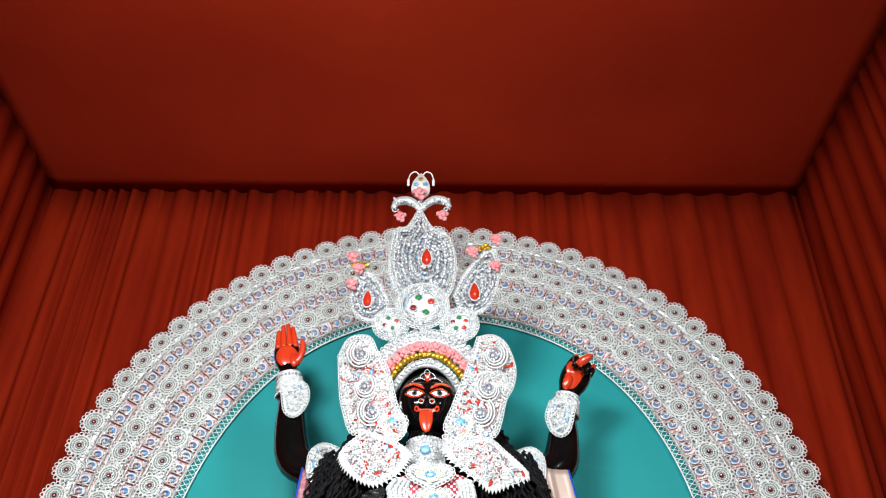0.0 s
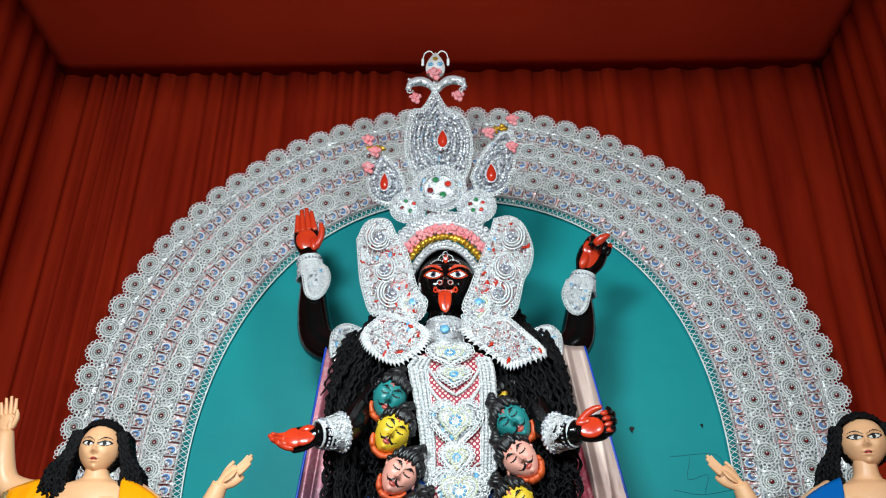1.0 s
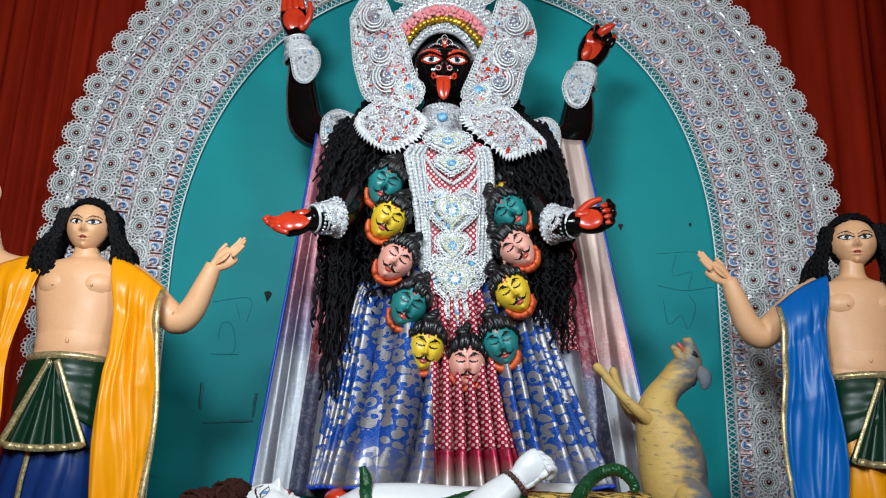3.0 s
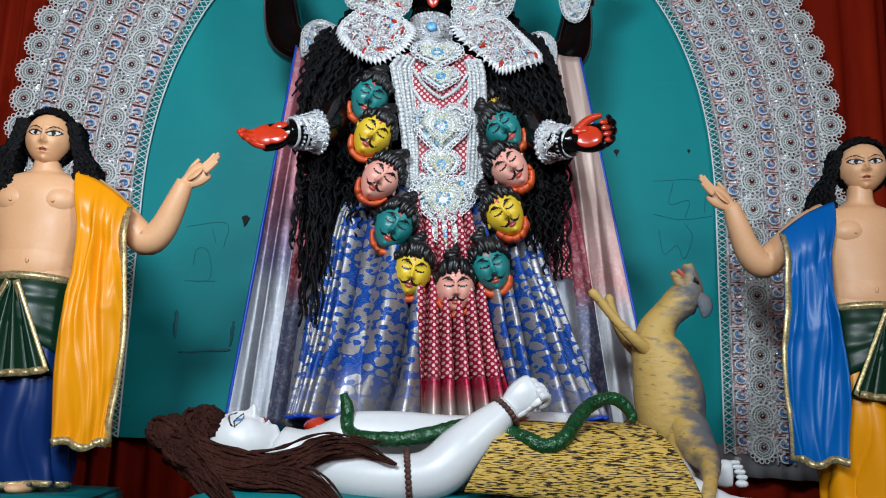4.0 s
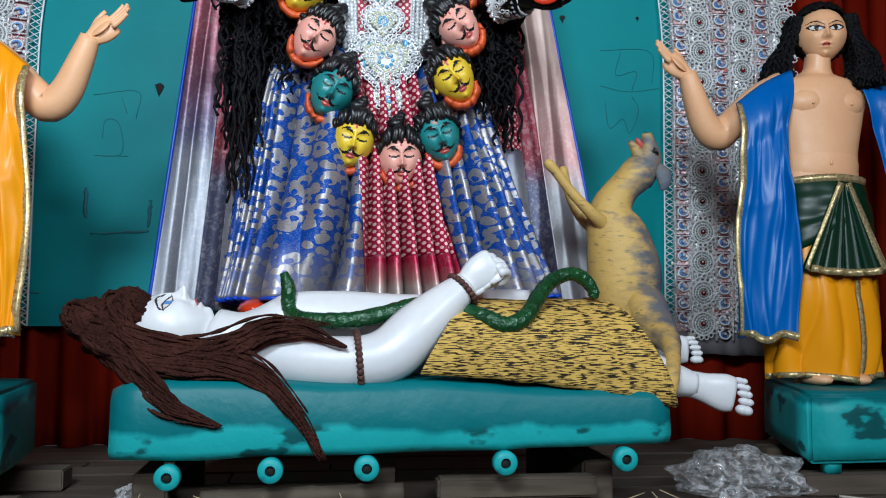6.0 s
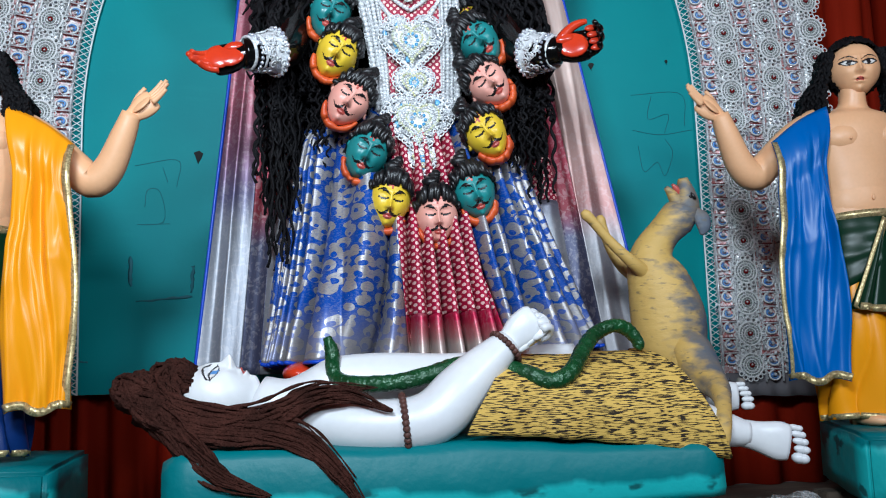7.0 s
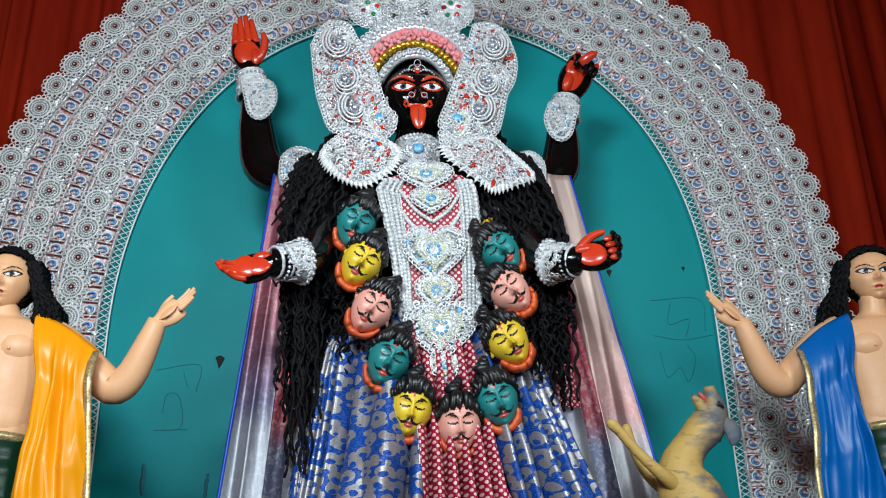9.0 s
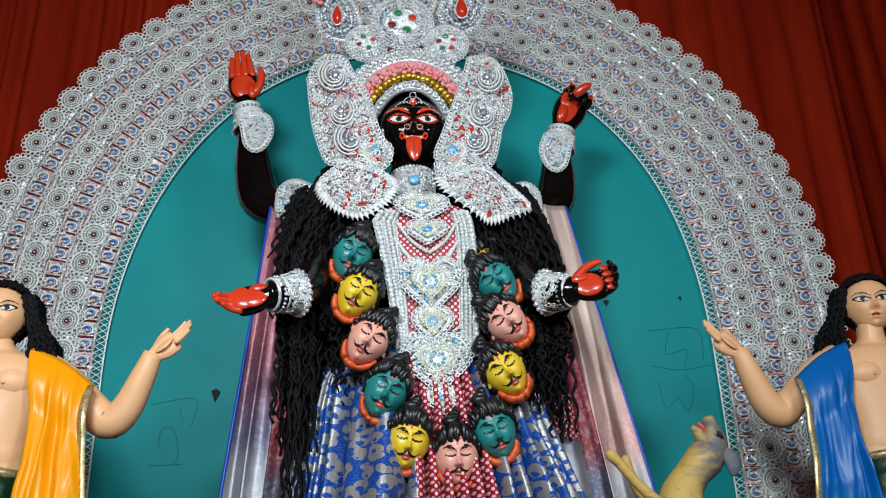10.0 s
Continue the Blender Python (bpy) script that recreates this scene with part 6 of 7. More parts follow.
def round_plate(c, r, y, stones, seed):
    loop = [(c[0] + r * math.cos(a), c[1] + r * math.sin(a)) for a in (2 * math.pi * k / 24 for k in range(24))]
    p = plaque("round_plate", loop, y, crown, seed, red=False, count=int(r * 700))
    bm = bmesh.new()
    ball(bm, (c[0], y - 0.004, c[1]), (r * 0.62, 0.008, r * 0.62), 4, 18, 6)
    for k in range(stones):
        a = 2 * math.pi * k / stones + 0.4
        q = (c[0] + r * 0.38 * math.cos(a), y - 0.014, c[1] + r * 0.38 * math.sin(a))
        ball(bm, q, (r * 0.13, 0.006, r * 0.13), (0, 1, 2, 1)[k % 4], 10, 6)
        tube(bm, [(q[0] + r * 0.16 * math.cos(b), q[1], q[2] + r * 0.16 * math.sin(b), 0.0022) for b in (2 * math.pi * j / 12 for j in range(13))], seg=4, mat=3, ends=False)
    for rr_ in (0.64, 0.8, 0.93):
        for q, _ in along([Vector((c[0] + r * rr_ * math.cos(a), c[1] + r * rr_ * math.sin(a))) for a in np.linspace(0, 6.2832, 30)], 0.0115):
            ball(bm, (q.x, y - 0.011, q.y), 0.006, 3, 6, 4)
    part("stone_setting", bm, [GEM_RED, GEM_GREEN, GEM_DARK, SILVER, SILVER_DULL], p, "red and green stones set in silver")


round_plate((-0.201, 3.435), 0.072, 3.545, 4, 61)
round_plate((0.097, 3.43), 0.076, 3.535, 5, 62)
round_plate((-0.066, 3.52), 0.110, 3.53, 4, 63)


def drop_plate(poly, gem, gw, gh, y, seed, count, lean=0.0, rings=5):
    """A leaf of the crown: rings of sequins round a red drop stone."""
    p = plaque("crown_leaf", poly, y, crown, seed, red=False, count=count, curl_r=0.016)
    rr = random.Random(seed)
    bm = bmesh.new()
    loop = smooth_loop(poly, 80)
    for k in range(1, rings + 1):
        t = k / (rings + 1)
        ring = [Vector((gem[0] + (x - gem[0]) * t, gem[1] + (z - gem[1]) * t)) for x, z in loop + loop[:1]]
        for q, _ in along(ring, 0.0155):
            ball(bm, (q.x + rr.uniform(-0.003, 0.003), y - 0.012 - 0.03 * (1 - t), q.y + rr.uniform(-0.003, 0.003)), rr.uniform(0.006, 0.0105), 0 if k % 2 else 1, 6, 4, Euler((rr.uniform(-1, 1), rr.uniform(-1, 1), 0)).to_matrix())
    part("sequin_setting", bm, [SEQUIN, SILVER], p, "rings of glittering sequins")
    bm = bmesh.new()
    slab(bm, drop(*gem, gw, gh), y - 0.048, y - 0.01)
    part("drop_stone", bm, GEM_RED, p, "orange-red drop stone")
    bm = bmesh.new()
    d = drop(*gem, gw * 1.15, gh * 1.1)
    tube(bm, [(x, y - 0.044, z, 0.004) for x, z in d + d[:1]], seg=5)
    part("stone_rim", bm, SILVER, p)


drop_plate([(-0.093, 4.10), (-0.04, 3.995), (0.042, 3.937), (0.075, 3.801), (0.052, 3.631), (-0.024, 3.556), (-0.109, 3.557), (-0.186, 3.634), (-0.222, 3.778), (-0.204, 3.968), (-0.145, 3.995)], (-0.054, 3.795), 0.026, 0.045, 3.585, 71, 150, rings=8)
drop_plate([(-0.345, 3.76), (-0.263, 3.668), (-0.228, 3.555), (-0.275, 3.483), (-0.345, 3.505), (-0.385, 3.58), (-0.375, 3.69)], (-0.312, 3.575), 0.022, 0.042, 3.60, 72, 60)
drop_plate([(0.080, 3.620), (0.135, 3.748), (0.241, 3.874), (0.275, 3.80), (0.262, 3.668), (0.205, 3.542), (0.115, 3.532)], (0.164, 3.615), 0.026, 0.045, 3.595, 73, 70)
# finial: crossbar, white drop, wire horns
bm = bmesh.new()
tube(bm, [(-0.225, 3.60, 4.125, 0.012), (-0.205, 3.60, 4.165, 0.020), (-0.16, 3.60, 4.175, 0.022), (-0.12, 3.60, 4.155, 0.02), (-0.09, 3.60, 4.12, 0.016), (-0.06, 3.60, 4.155, 0.02), (-0.02, 3.60, 4.18, 0.022), (0.03, 3.60, 4.172, 0.02), (0.05, 3.60, 4.135, 0.012)], n=40, seg=8)
for k in range(44):
    x = -0.22 + 0.265 * k / 43
    ball(bm, (x, 3.582 + 0.01 * rng.random(), 4.165 - 0.035 * math.exp(-((x + 0.09) / 0.035) ** 2) + rng.uniform(-0.02, 0.02)), rng.uniform(0.006, 0.01), 0, 6, 4)
for s in (-1, 1):
    curl(bm, -0.09 + s * 0.125, 3.595, 4.115, 0.018, 0, 1.2, 0.004, 0, s)
part("crossbar", bm, SILVER, crown)
bm = bmesh.new()
slab(bm, drop(-0.093, 4.265, 0.058, 0.075), 3.585, 3.605)
white = part("white_drop", bm, WHITE_PAINT, crown, "flat white drop with small blue and gold flowers")
bm = bmesh.new()
for x, z, mt in ((-0.115, 4.265, 0), (-0.07, 4.267, 0), (-0.093, 4.30, 1)):
    for k in range(5):
        ball(bm, (x + 0.008 * math.cos(k * 1.257), 3.583, z + 0.008 * math.sin(k * 1.257)), (0.007, 0.003, 0.005), mt, 6, 4)
part("flower", bm, [AQUA_STONE, GOLD], white)
bm = bmesh.new()
for s in (-1, 1):
    tube(bm, [(-0.093 + s * 0.003, 3.6, 4.33, 0.0035), (-0.093 + s * 0.025, 3.6, 4.36, 0.0035), (-0.093 + s * 0.05, 3.6, 4.35, 0.0035), (-0.093 + s * 0.062, 3.6, 4.315, 0.003)], n=14, seg=5)
    for k in range(3):
        ball(bm, (-0.093 + s * 0.062, 3.6, 4.305 - 0.014 * k), 0.008, 0, 7, 5)
part("wire_horns", bm, SILVER_DULL, crown)
for k, c in enumerate(((-0.098, 3.575, 4.20), (-0.185, 3.58, 4.058), (0.017, 3.58, 4.068), (-0.396, 3.57, 3.812), (-0.360, 3.56, 3.739), (-0.387, 3.56, 3.655), (0.157, 3.56, 3.839), (0.269, 3.57, 3.918), (0.262, 3.57, 3.767))):
    bm = bmesh.new()
    rose(bm, c, 0.042 if k == 0 else 0.034, 0, 90 + k)
    part("paper_rose", bm, PINK, crown)
for c in ((-0.38, 3.58, 3.77), (-0.345, 3.58, 3.77), (0.19, 3.58, 3.87), (0.225, 3.58, 3.885)):
    bm = bmesh.new()
    for k in range(6):
        ball(bm, (c[0] + rng.uniform(-0.02, 0.02), c[1], c[2] + rng.uniform(-0.012, 0.012)), (0.014, 0.006, 0.010), 0, 6, 4, Euler((rng.random(), rng.random() * 3, rng.random())).to_matrix())
    part("gold_leaf", bm, GOLD, crown, "crumpled gold leaf")
bm = bmesh.new()
tube(bm, [(-0.09, 3.66, 3.25, 0.04), (-0.09, 3.64, 3.7, 0.03), (-0.093, 3.62, 4.2, 0.012)], n=8, seg=8)
part("core", bm, SILVER_DULL, crown)

# ---------------------------------------------------------------- saree of the tall figure
saree = thing("saree", "blue and silver brocade saree with red dotted pleats and silver hem", "saree")


def skirt_at(u, v):
    """u: from one side round the front to the other; v: waist to hem."""
    zt, zb = 2.26, 1.452 + 0.06 * max(0, u - 0.5)
    z = zt + (zb - zt) * v
    half = np.interp(z, [1.45, 1.6, 1.85, 2.05, 2.16, 2.26], [0.515, 0.475, 0.415, 0.375, 0.34, 0.27])
    cx = np.interp(z, [1.45, 2.05, 2.26], [0.055, 0.0, -0.02])
    deep = np.interp(z, [1.45, 1.8, 2.1, 2.26], [0.29, 0.23, 0.19, 0.16])
    a = math.pi * (-0.60 + 1.20 * u)
    w = u * 82 + 8.0 * noise.noise(Vector((u * 5.5, 0.35 * v, 9))) + 9.0 * (u - 0.53) * (1 - v) ** 1.5 + 0.5 * math.sin(v * 4 + u * 7)
    fold = 2 * abs(math.sin(w)) ** 0.55 - 1.25 + 0.35 * abs(math.sin(0.43 * w + 1.5 * v)) ** 0.5
    deepness = (0.010 + 0.090 * v ** 0.6) * (0.75 + 0.9 * abs(noise.noise(Vector((u * 14, 0.6 * v, 4)))))
    puff = 0.035 * noise.noise(Vector((u * 7, v * 4, 2))) * (1 - v) + 0.03 * math.sin(u * 19 + v * 2.5) * v
    puff += 0.007 * noise.noise(Vector((u * 38, v * 9 + u * 6, 5)))
    r = 1 + (deepness * fold + puff) / deep
    return Vector((cx + half * (0.8 + 0.2 * r) * math.sin(a), 3.60 - deep * r * math.cos(a) + 0.03 * (1 - v), z + 0.010 * fold * v ** 3 + 0.012 * noise.noise(Vector((u * 9, 0, 0))) * v))


U0, U1 = 0.455, 0.60
for name, ua, ub, vb, mt, lab in (("drape", 0.0, U0, 0.99, BROCADE, "blue brocade with silver figures"), ("pleat_panel", U0, U1, 0.83, DOTS, "red pleats with pale dots"), ("drape", U1, 1.0, 0.99, BROCADE, "blue brocade with silver figures")):
    bm = bmesh.new()
    sheet(bm, int(420 * (ub - ua)), 78, lambda u, v, ua=ua, ub=ub, vb=vb: skirt_at(ua + (ub - ua) * u, vb * v))
    solid(part(name, bm, mt, saree, lab), 0.004)
bm = bmesh.new()
sheet(bm, 70, 14, lambda u, v: skirt_at(U0 + (U1 - U0) * u, 0.83 + 0.16 * v))
hem = solid(part("hem", bm, SILVER_CLOTH, saree, "silver metallic border fading into red"), 0.004)
bm = bmesh.new()
tube(bm, [(*skirt_at(u, 0.995), 0.006) for u in np.linspace(0, 1, 420)], seg=6)
part("piping", bm, BLUE_EDGE, hem, "blue piping")

# ---------------------------------------------------------------- long drape hung behind the figure
cape = thing("back_drape", "dip-dyed metallic cloth hung in folds behind the statue with blue edging", "drape")
for s in (-1, 1):
    xt, xb = (-0.558, -0.705) if s < 0 else (0.556, 0.815)
    it, ib = (-0.30, -0.36) if s < 0 else (0.30, 0.42)

    def cloth(u, v, xt=xt, xb=xb, it=it, ib=ib, s=s):
        a, b = xt + (xb - xt) * v, it + (ib - it) * v
        x = a + (b - a) * u
        y = 3.80 - 0.10 * v - (0.05 + 0.05 * v) * u + (0.02 + 0.055 * v) * abs(noise.noise(Vector((u * 3.0, v * 0.8, 3 + s)))) * min(1, u * 6) + 0.010 * noise.noise(Vector((u * 8, v * 2, s)))
        return Vector((x, y, 2.885 - 1.455 * v))
    for name, ua, ub, mt in (("outer_fold", 0.0, 0.42, DRAPE if s < 0 else DRAPE_LIGHT), ("red_fold", 0.42, 0.62, DRAPE_RED), ("dotted_fold", 0.62, 0.85, DOTS), ("inner_fold", 0.85, 1.0, DRAPE)):
        bm = bmesh.new()
        vmax = 0.62 if name == "dotted_fold" else 1.0
        sheet(bm, 30, 60, lambda u, v, ua=ua, ub=ub, vmax=vmax, cloth=cloth: cloth(ua + (ub - ua) * u, v * vmax))
        solid(part(name, bm, mt, cape), 0.004)
        if vmax < 1:
            bm = bmesh.new()
            sheet(bm, 30, 24, lambda u, v, ua=ua, ub=ub, cloth=cloth: cloth(ua + (ub - ua) * u, 0.62 + 0.38 * v))
            solid(part("lower_fold", bm, DRAPE, cape), 0.004)
    bm = bmesh.new()
    tube(bm, [(*cloth(0, v), 0.006) for v in np.linspace(0, 1, 30)], seg=6)
    part("edging", bm, BLUE_EDGE, cape, "bright blue cord edging")

# ---------------------------------------------------------------- platform with castors
plat = thing("platform", "teal painted low wooden platform on small castors, paint patchy", "platform")
bm = bmesh.new()
n = 60
rows = []
for i in range(n + 1):
    t = i / n
    x = -0.612 + 1.292 * t
    top = 1.278 - 0.010 * t + 0.008 * noise.noise(Vector((x * 4, 0, 0))) - 0.035 * max(0, t - 0.55)
    if t < 0.03:
        top -= 0.02 * (1 - t / 0.03)
    bot = 1.10 + 0.028 * t + 0.006 * noise.noise(Vector((x * 6, 3, 0)))
    wob = 0.006 * noise.noise(Vector((x * 5, 9, 0)))
    inn = 0.02 * max(0, 1 - min(i, n - i) / 2.0)
    rows.append([(x, 2.845 + wob + inn, bot), (x, 2.833 + wob + inn, bot + 0.02), (x, 2.838 + wob + inn, (top + bot) / 2), (x, 2.84 + wob + inn, top - 0.025), (x, 2.852 + wob + inn, top - 0.006), (x, 2.88 + wob, top), (x, 3.10, top + 0.004), (x, 3.60 - inn, top), (x, 3.605 - inn, bot)])
vv = [[bm.verts.new(p) for p in r] for r in rows]
for a, b in zip(vv, vv[1:]):
    for k in range(len(a)):
        j = (k + 1) % len(a)
        bm.faces.new((a[k], a[j], b[j], b[k]))
bm.faces.new(list(reversed(vv[0]))), bm.faces.new(vv[-1])
bmesh.ops.recalc_face_normals(bm, faces=bm.faces)
part("body", bm, BASE_TEAL, plat)
for x, z in ((-0.482, 1.066), (-0.260, 1.078), (-0.046, 1.080), (0.273, 1.088), (0.562, 1.093)):
    bm = bmesh.new()
    R = 0.0285
    ring = [(R * 0.42, -0.014), (R * 0.9, -0.014), (R, -0.009), (R, 0.012), (R * 0.9, 0.016), (R * 0.42, 0.016)]
    sheet(bm, 24, len(ring), lambda u, v, ring=ring: Vector((ring[round(v * len(ring)) % len(ring)][0] * math.cos(2 * math.pi * u), ring[round(v * len(ring)) % len(ring)][1], ring[round(v * len(ring)) % len(ring)][0] * math.sin(2 * math.pi * u))), 0, True)
    w = part("castor", bm, BASE_TEAL, plat, "teal painted castor")
    w.matrix_basis = Matrix.Translation((x, 2.842, z))
    bm = bmesh.new()
    tube(bm, [(0, -0.006, 0, R * 0.43), (0, 0.05, 0, R * 0.43)], seg=12)
    part("axle", bm, HOLE, w)
    bm = bmesh.new()
    box(bm, (-0.012, 0.018, 0.0), (0.012, 0.03, 1.12 - z), 0, 0.002)
    part("bracket", bm, BAMBOO, w)

# under it: bamboo poles, a log and planks
def pole(pts, r, label, name="bamboo_pole", nodes=True):
    bm = bmesh.new()
    rows, n = [], 40
    for i, q in enumerate(spline(pts, n)):
        k = 1 + (0.12 if nodes and i % 9 == 4 else 0) + 0.05 * noise.noise(Vector((i * 0.4, q[0], 1)))
        rows.append((*q, r * k))
    tube(bm, rows, seg=10)
    return tagged(part(name, bm, BAMBOO), label, "pole")


pole([(-0.42, 2.92, 0.998), (-0.2, 2.92, 1.004), (0.045, 2.925, 1.008)], 0.022, "weathered grey bamboo pole under the platform")
pole([(-0.55, 3.1, 0.965), (0.1, 3.12, 0.968), (0.6, 3.14, 0.972)], 0.03, "weathered bamboo pole lying under the platform")
for name, lo, hi in (("timber", (0.125, 2.90, 0.992), (0.515, 2.96, 1.042)), ("timber", (-0.58, 2.95, 0.895), (-0.50, 3.6, 1.055)), ("timber", (0.50, 2.98, 0.895), (0.58, 3.6, 1.068)), ("timber", (-0.05, 2.98, 0.895), (0.03, 3.6, 1.085))):
    bm = bmesh.new()
    box(bm, lo, hi, 0, 0.006)
    for v in bm.verts:
        v.co += Vector((0, 0.004, 0.006)) * noise.noise(v.co * 9)
    tagged(part(name, bm, BAMBOO, smooth=False), "rough dark timber block under the platform", "timber", "timbers under the platform")
for lo, hi in (((-0.75, 2.80, 0.894), (1.0, 2.94, 0.972)), ((0.10, 2.72, 0.894), (1.5, 2.80, 0.965)), ((-1.9, 2.74, 0.894), (-0.76, 2.88, 0.93))):
    bm = bmesh.new()
    box(bm, lo, hi, 0, 0.004)
    tagged(part("loose_plank", bm, WOOD, smooth=False), "loose grey wooden plank lying on the stage", "plank", "loose planks")
rr = random.Random(3)
for k in range(12):
    x, y = rr.uniform(-0.6, 0.7), rr.uniform(2.85, 2.92)
    a = rr.uniform(0, 3)
    bm = bmesh.new()
    l = rr.uniform(0.02, 0.05)
    tube(bm, [(x - l * math.cos(a), y, 0.985, 0.0016), (x + l * math.cos(a), y + 0.01, 0.99 + 0.03 * rr.random(), 0.0012)], seg=4)
    tagged(part("straw", bm, paint("dry_straw", (0.5, 0.4, 0.24)) if k == 0 else bpy.data.materials["dry_straw"]), "loose dry straw under the platform", "straw", "straws")

# ---------------------------------------------------------------- pedestals of the attendants
def pedestal(lo, hi, label, shear):
    ped = thing("pedestal", label, "pedestal")
    bm = bmesh.new()
    box(bm, (lo[0], lo[1], lo[2] + 0.035), hi, 0, 0.012)
    bmesh.ops.subdivide_edges(bm, edges=bm.edges[:], cuts=3, use_grid_fill=True)
    for v in bm.verts:
        v.co += Vector((noise.noise(v.co * 5), noise.noise(v.co * 5 + Vector((3, 0, 0))), noise.noise(v.co * 5 + Vector((0, 7, 0))))) * 0.006
        v.co.x += shear * (v.co.y - lo[1])
    part("body", bm, BASE_TEAL, ped)
    for x in (lo[0] + 0.08, hi[0] - 0.08):
        for y in (lo[1] + 0.04, hi[1] - 0.05):
            bm = bmesh.new()
            x += shear * (y - lo[1])
            box(bm, (x - 0.025, y - 0.02, lo[2]), (x + 0.025, y + 0.02, lo[2] + 0.05), 0, 0.004)
            part("foot", bm, BASE_TEAL, ped)
    for y in (lo[1] + 0.05, hi[1] - 0.06):
        bm = bmesh.new()
        box(bm, (lo[0] - 0.03 + shear * (y - lo[1]), y - 0.05, 0.894), (hi[0] + 0.05, y + 0.05, lo[2] - 0.001), 0, 0.004)
        tagged(part("bearer_plank", bm, WOOD, smooth=False), "grey timber bearer under a pedestal", "plank", "bearers")


pedestal((1.30, 3.30, 0.955), (1.90, 3.92, 1.200), "teal painted box pedestal with short feet", 0.30)
pedestal((-1.62, 3.13, 0.955), (-0.955, 3.68, 1.218), "teal painted box pedestal with a ragged edge", -0.12)

# ---------------------------------------------------------------- tiger cloth, snake, bead strings
skin = thing("tiger_cloth", "yellow tiger-striped cloth draped over the lying statue's hips", "cloth")
def hide(u, v):
    bottom = 1.290 - 0.075 * u ** 1.6
    x = (0.075 + 0.16 * v) + u * ((0.69 - 0.075) * (1 - v) + (0.545 - 0.235) * v)
    top = 1.472 - 0.004 * u
    z = bottom + (top - bottom) * math.sin(v * math.pi / 2) ** 0.9
    y = 2.855 + 0.25 * (1 - math.cos(v * math.pi / 2)) - 0.035 * math.sin(v * 3.1) * (1 - u * 0.3)
    y += 0.006 * math.sin(u * 30 + v * 5) * (1 - v) + 0.012 * noise.noise(Vector((u * 5, v * 4, 7)))
    return Vector((x, y, z + 0.008 * noise.noise(Vector((u * 7, v * 2, 1))) * (1 - v)))
bm = bmesh.new()
sheet(bm, 70, 40, hide)
solid(part("front_fall", bm, TIGER, skin), 0.006)
bm = bmesh.new()
def hide_back(u, v):
    p = hide(u, 1.0)
    return Vector((p.x + 0.0 * v, p.y + 0.30 * v, p.z - 0.02 * v - 0.14 * v * v))
sheet(bm, 40, 14, hide_back)
solid(part("back_fall", bm, TIGER, skin), 0.006)
bm = bmesh.new()
tube(bm, [(*hide(1.0, v), 0.009) for v in np.linspace(0, 1, 20)], seg=7)
part("rolled_edge", bm, TIGER, skin)

bm = bmesh.new()
S = [(-0.250, 3.03, 1.528, 0.010), (-0.238, 3.03, 1.49, 0.018), (-0.232, 3.03, 1.432, 0.019), (-0.19, 2.99, 1.412, 0.020), (-0.085, 2.96, 1.412, 0.021), (0.0, 2.97, 1.428, 0.022), (0.075, 2.98, 1.448, 0.022), (0.15, 2.97, 1.448, 0.022), (0.225, 2.90, 1.425, 0.022), (0.28, 2.87, 1.405, 0.021), (0.33, 2.88, 1.425, 0.021), (0.375, 2.93, 1.477, 0.020), (0.42, 2.98, 1.515, 0.019), (0.475, 3.0, 1.535, 0.018), (0.515, 3.01, 1.522, 0.018), (0.54, 3.01, 1.488, 0.015), (0.533, 3.01, 1.475, 0.012)]
rows = []
for i, q in enumerate(spline(S, 150)):
    rows.append((q[0], q[1], q[2], q[3] * (1 + 0.035 * math.sin(i * 2.3) + 0.10 * noise.noise(Vector((i * 0.5, 0, 0))))))
tube(bm, rows, seg=12)
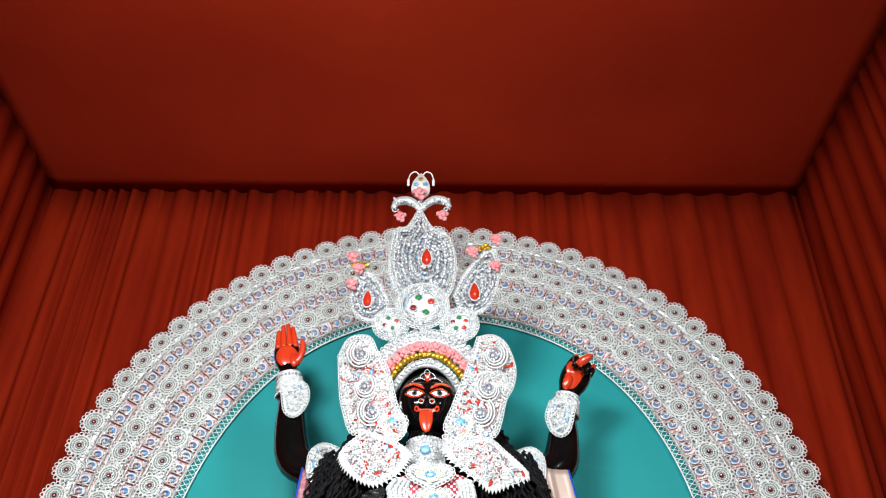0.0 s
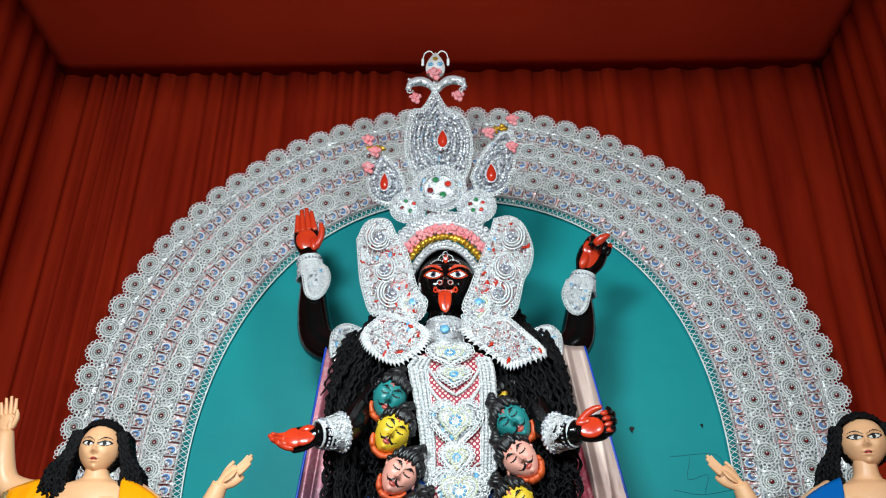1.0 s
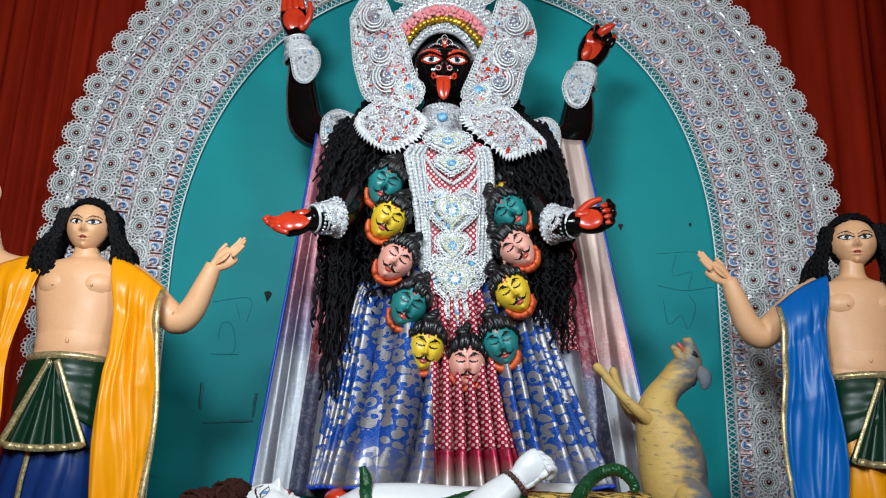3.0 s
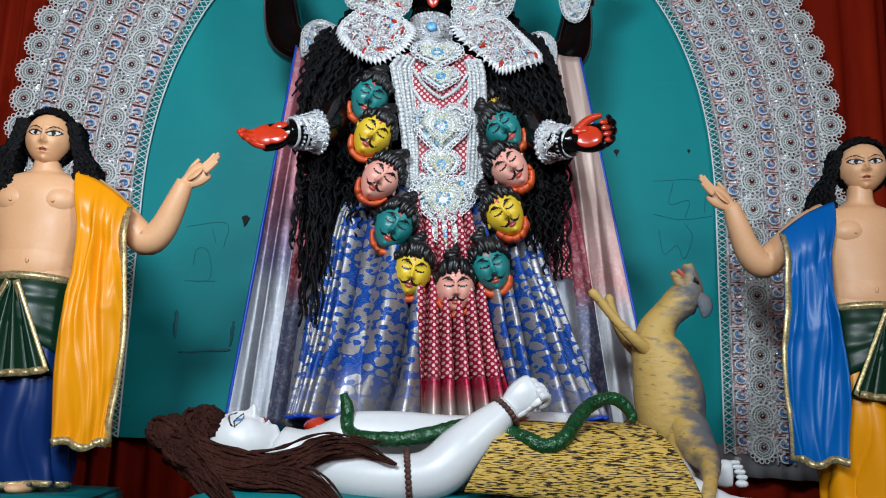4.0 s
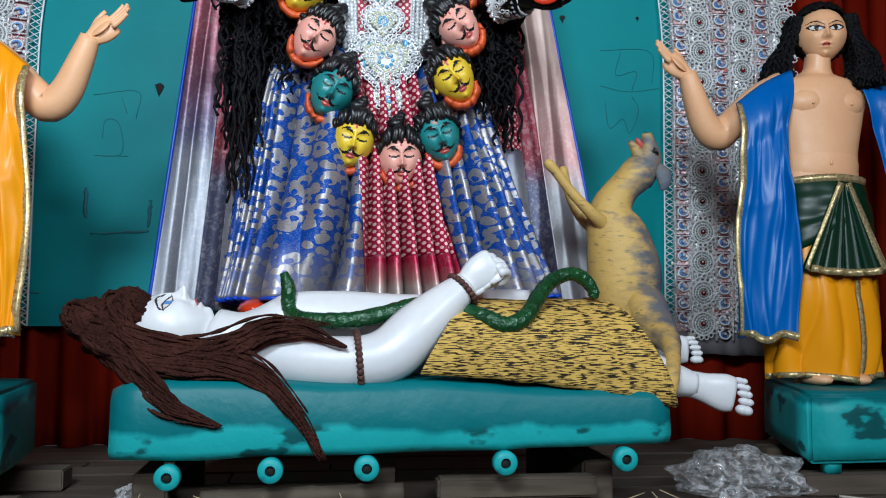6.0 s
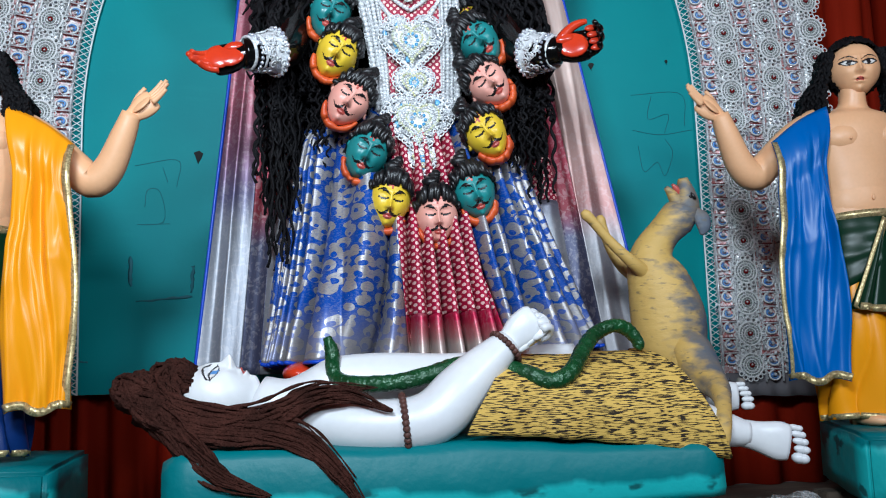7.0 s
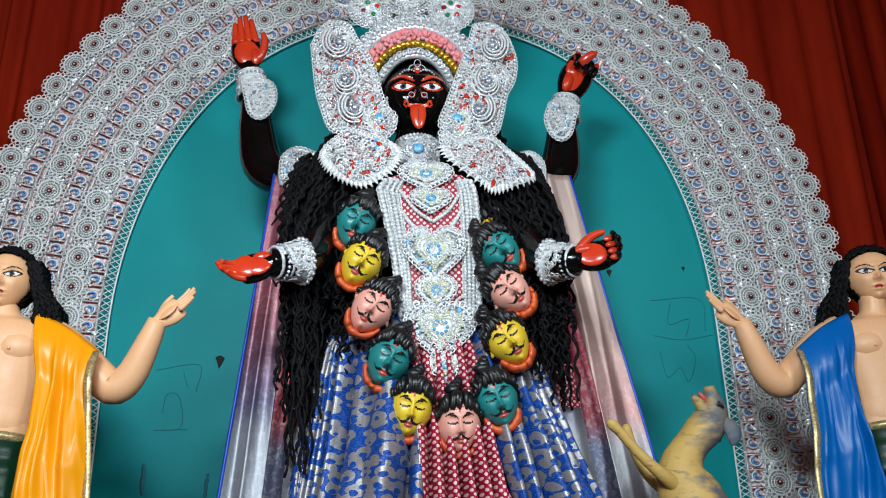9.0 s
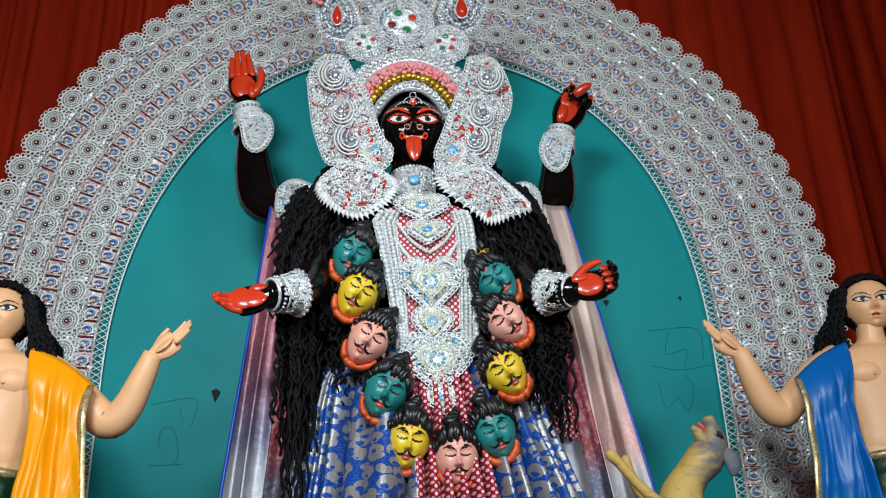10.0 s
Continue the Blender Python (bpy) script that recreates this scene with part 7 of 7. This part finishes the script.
tagged(part("cloth_snake", bm, SNAKE), "dark green foil-wrapped cloth snake lying across the white statue", "snake")


def bead_string(name, c, axis_dir, r, n, label):
    d = Vector(axis_dir).normalized()
    x = d.cross(Vector((0, 1, 0))).normalized()
    y = d.cross(x)
    bm = bmesh.new()
    for k in range(n):
        a = 2 * math.pi * k / n
        ball(bm, Vector(c) + (x * math.cos(a) + y * math.sin(a)) * r, 0.0085, 0, 8, 6, None, 0.3, 20)
    return tagged(part(name, bm, BEAD_BROWN), label, "bead string", "brown bead strings")


bead_string("bead_armlet", (-0.065, 2.905, 1.317), (1, 0, 0.1), 0.066, 30, "brown seed-bead string round the upper arm")
bead_string("bead_bracelet", (0.185, 2.938, 1.488), (0.7, 0.15, 0.6), 0.043, 22, "brown seed-bead bracelet on the raised wrist")

# ---------------------------------------------------------------- loose things on the stage
def crumpled(name, c, r, seed, label):
    bm = bmesh.new()
    rr = random.Random(seed)
    bmesh.ops.create_icosphere(bm, subdivisions=4, radius=1)
    for v in bm.verts:
        p = v.co.copy()
        k = 1 + 0.35 * noise.noise(p * 2 + Vector((seed, 0, 0))) + 0.22 * abs(noise.noise(p * 5)) - 0.18 * abs(noise.noise(p * 9 + Vector((0, seed, 0))))
        v.co = Vector((c[0] + p.x * r[0] * k, c[1] + p.y * r[1] * k, max(c[2] + 0.002, c[2] + r[2] * 0.6 + p.z * r[2] * k)))
    return tagged(solid(part(name, bm, FILM, smooth=False), 0.0006), label, "plastic bag")


crumpled("plastic_bag", (1.13, 3.40, 0.893), (0.19, 0.15, 0.075), 4, "crumpled clear plastic bag lying on the stage")
crumpled("plastic_wrapper", (-0.64, 3.32, 0.893), (0.06, 0.06, 0.04), 9, "small crumpled clear plastic wrapper on the stage")
bm = bmesh.new()
tube(bm, [(1.36, 3.25, 0.905, 0.004), (1.5, 3.2, 0.897, 0.004), (1.7, 3.1, 0.897, 0.004)], n=16, seg=6)
tagged(part("cord", bm, paint("pale_cord", (0.5, 0.46, 0.38))), "thin pale cord lying on the stage", "cord")
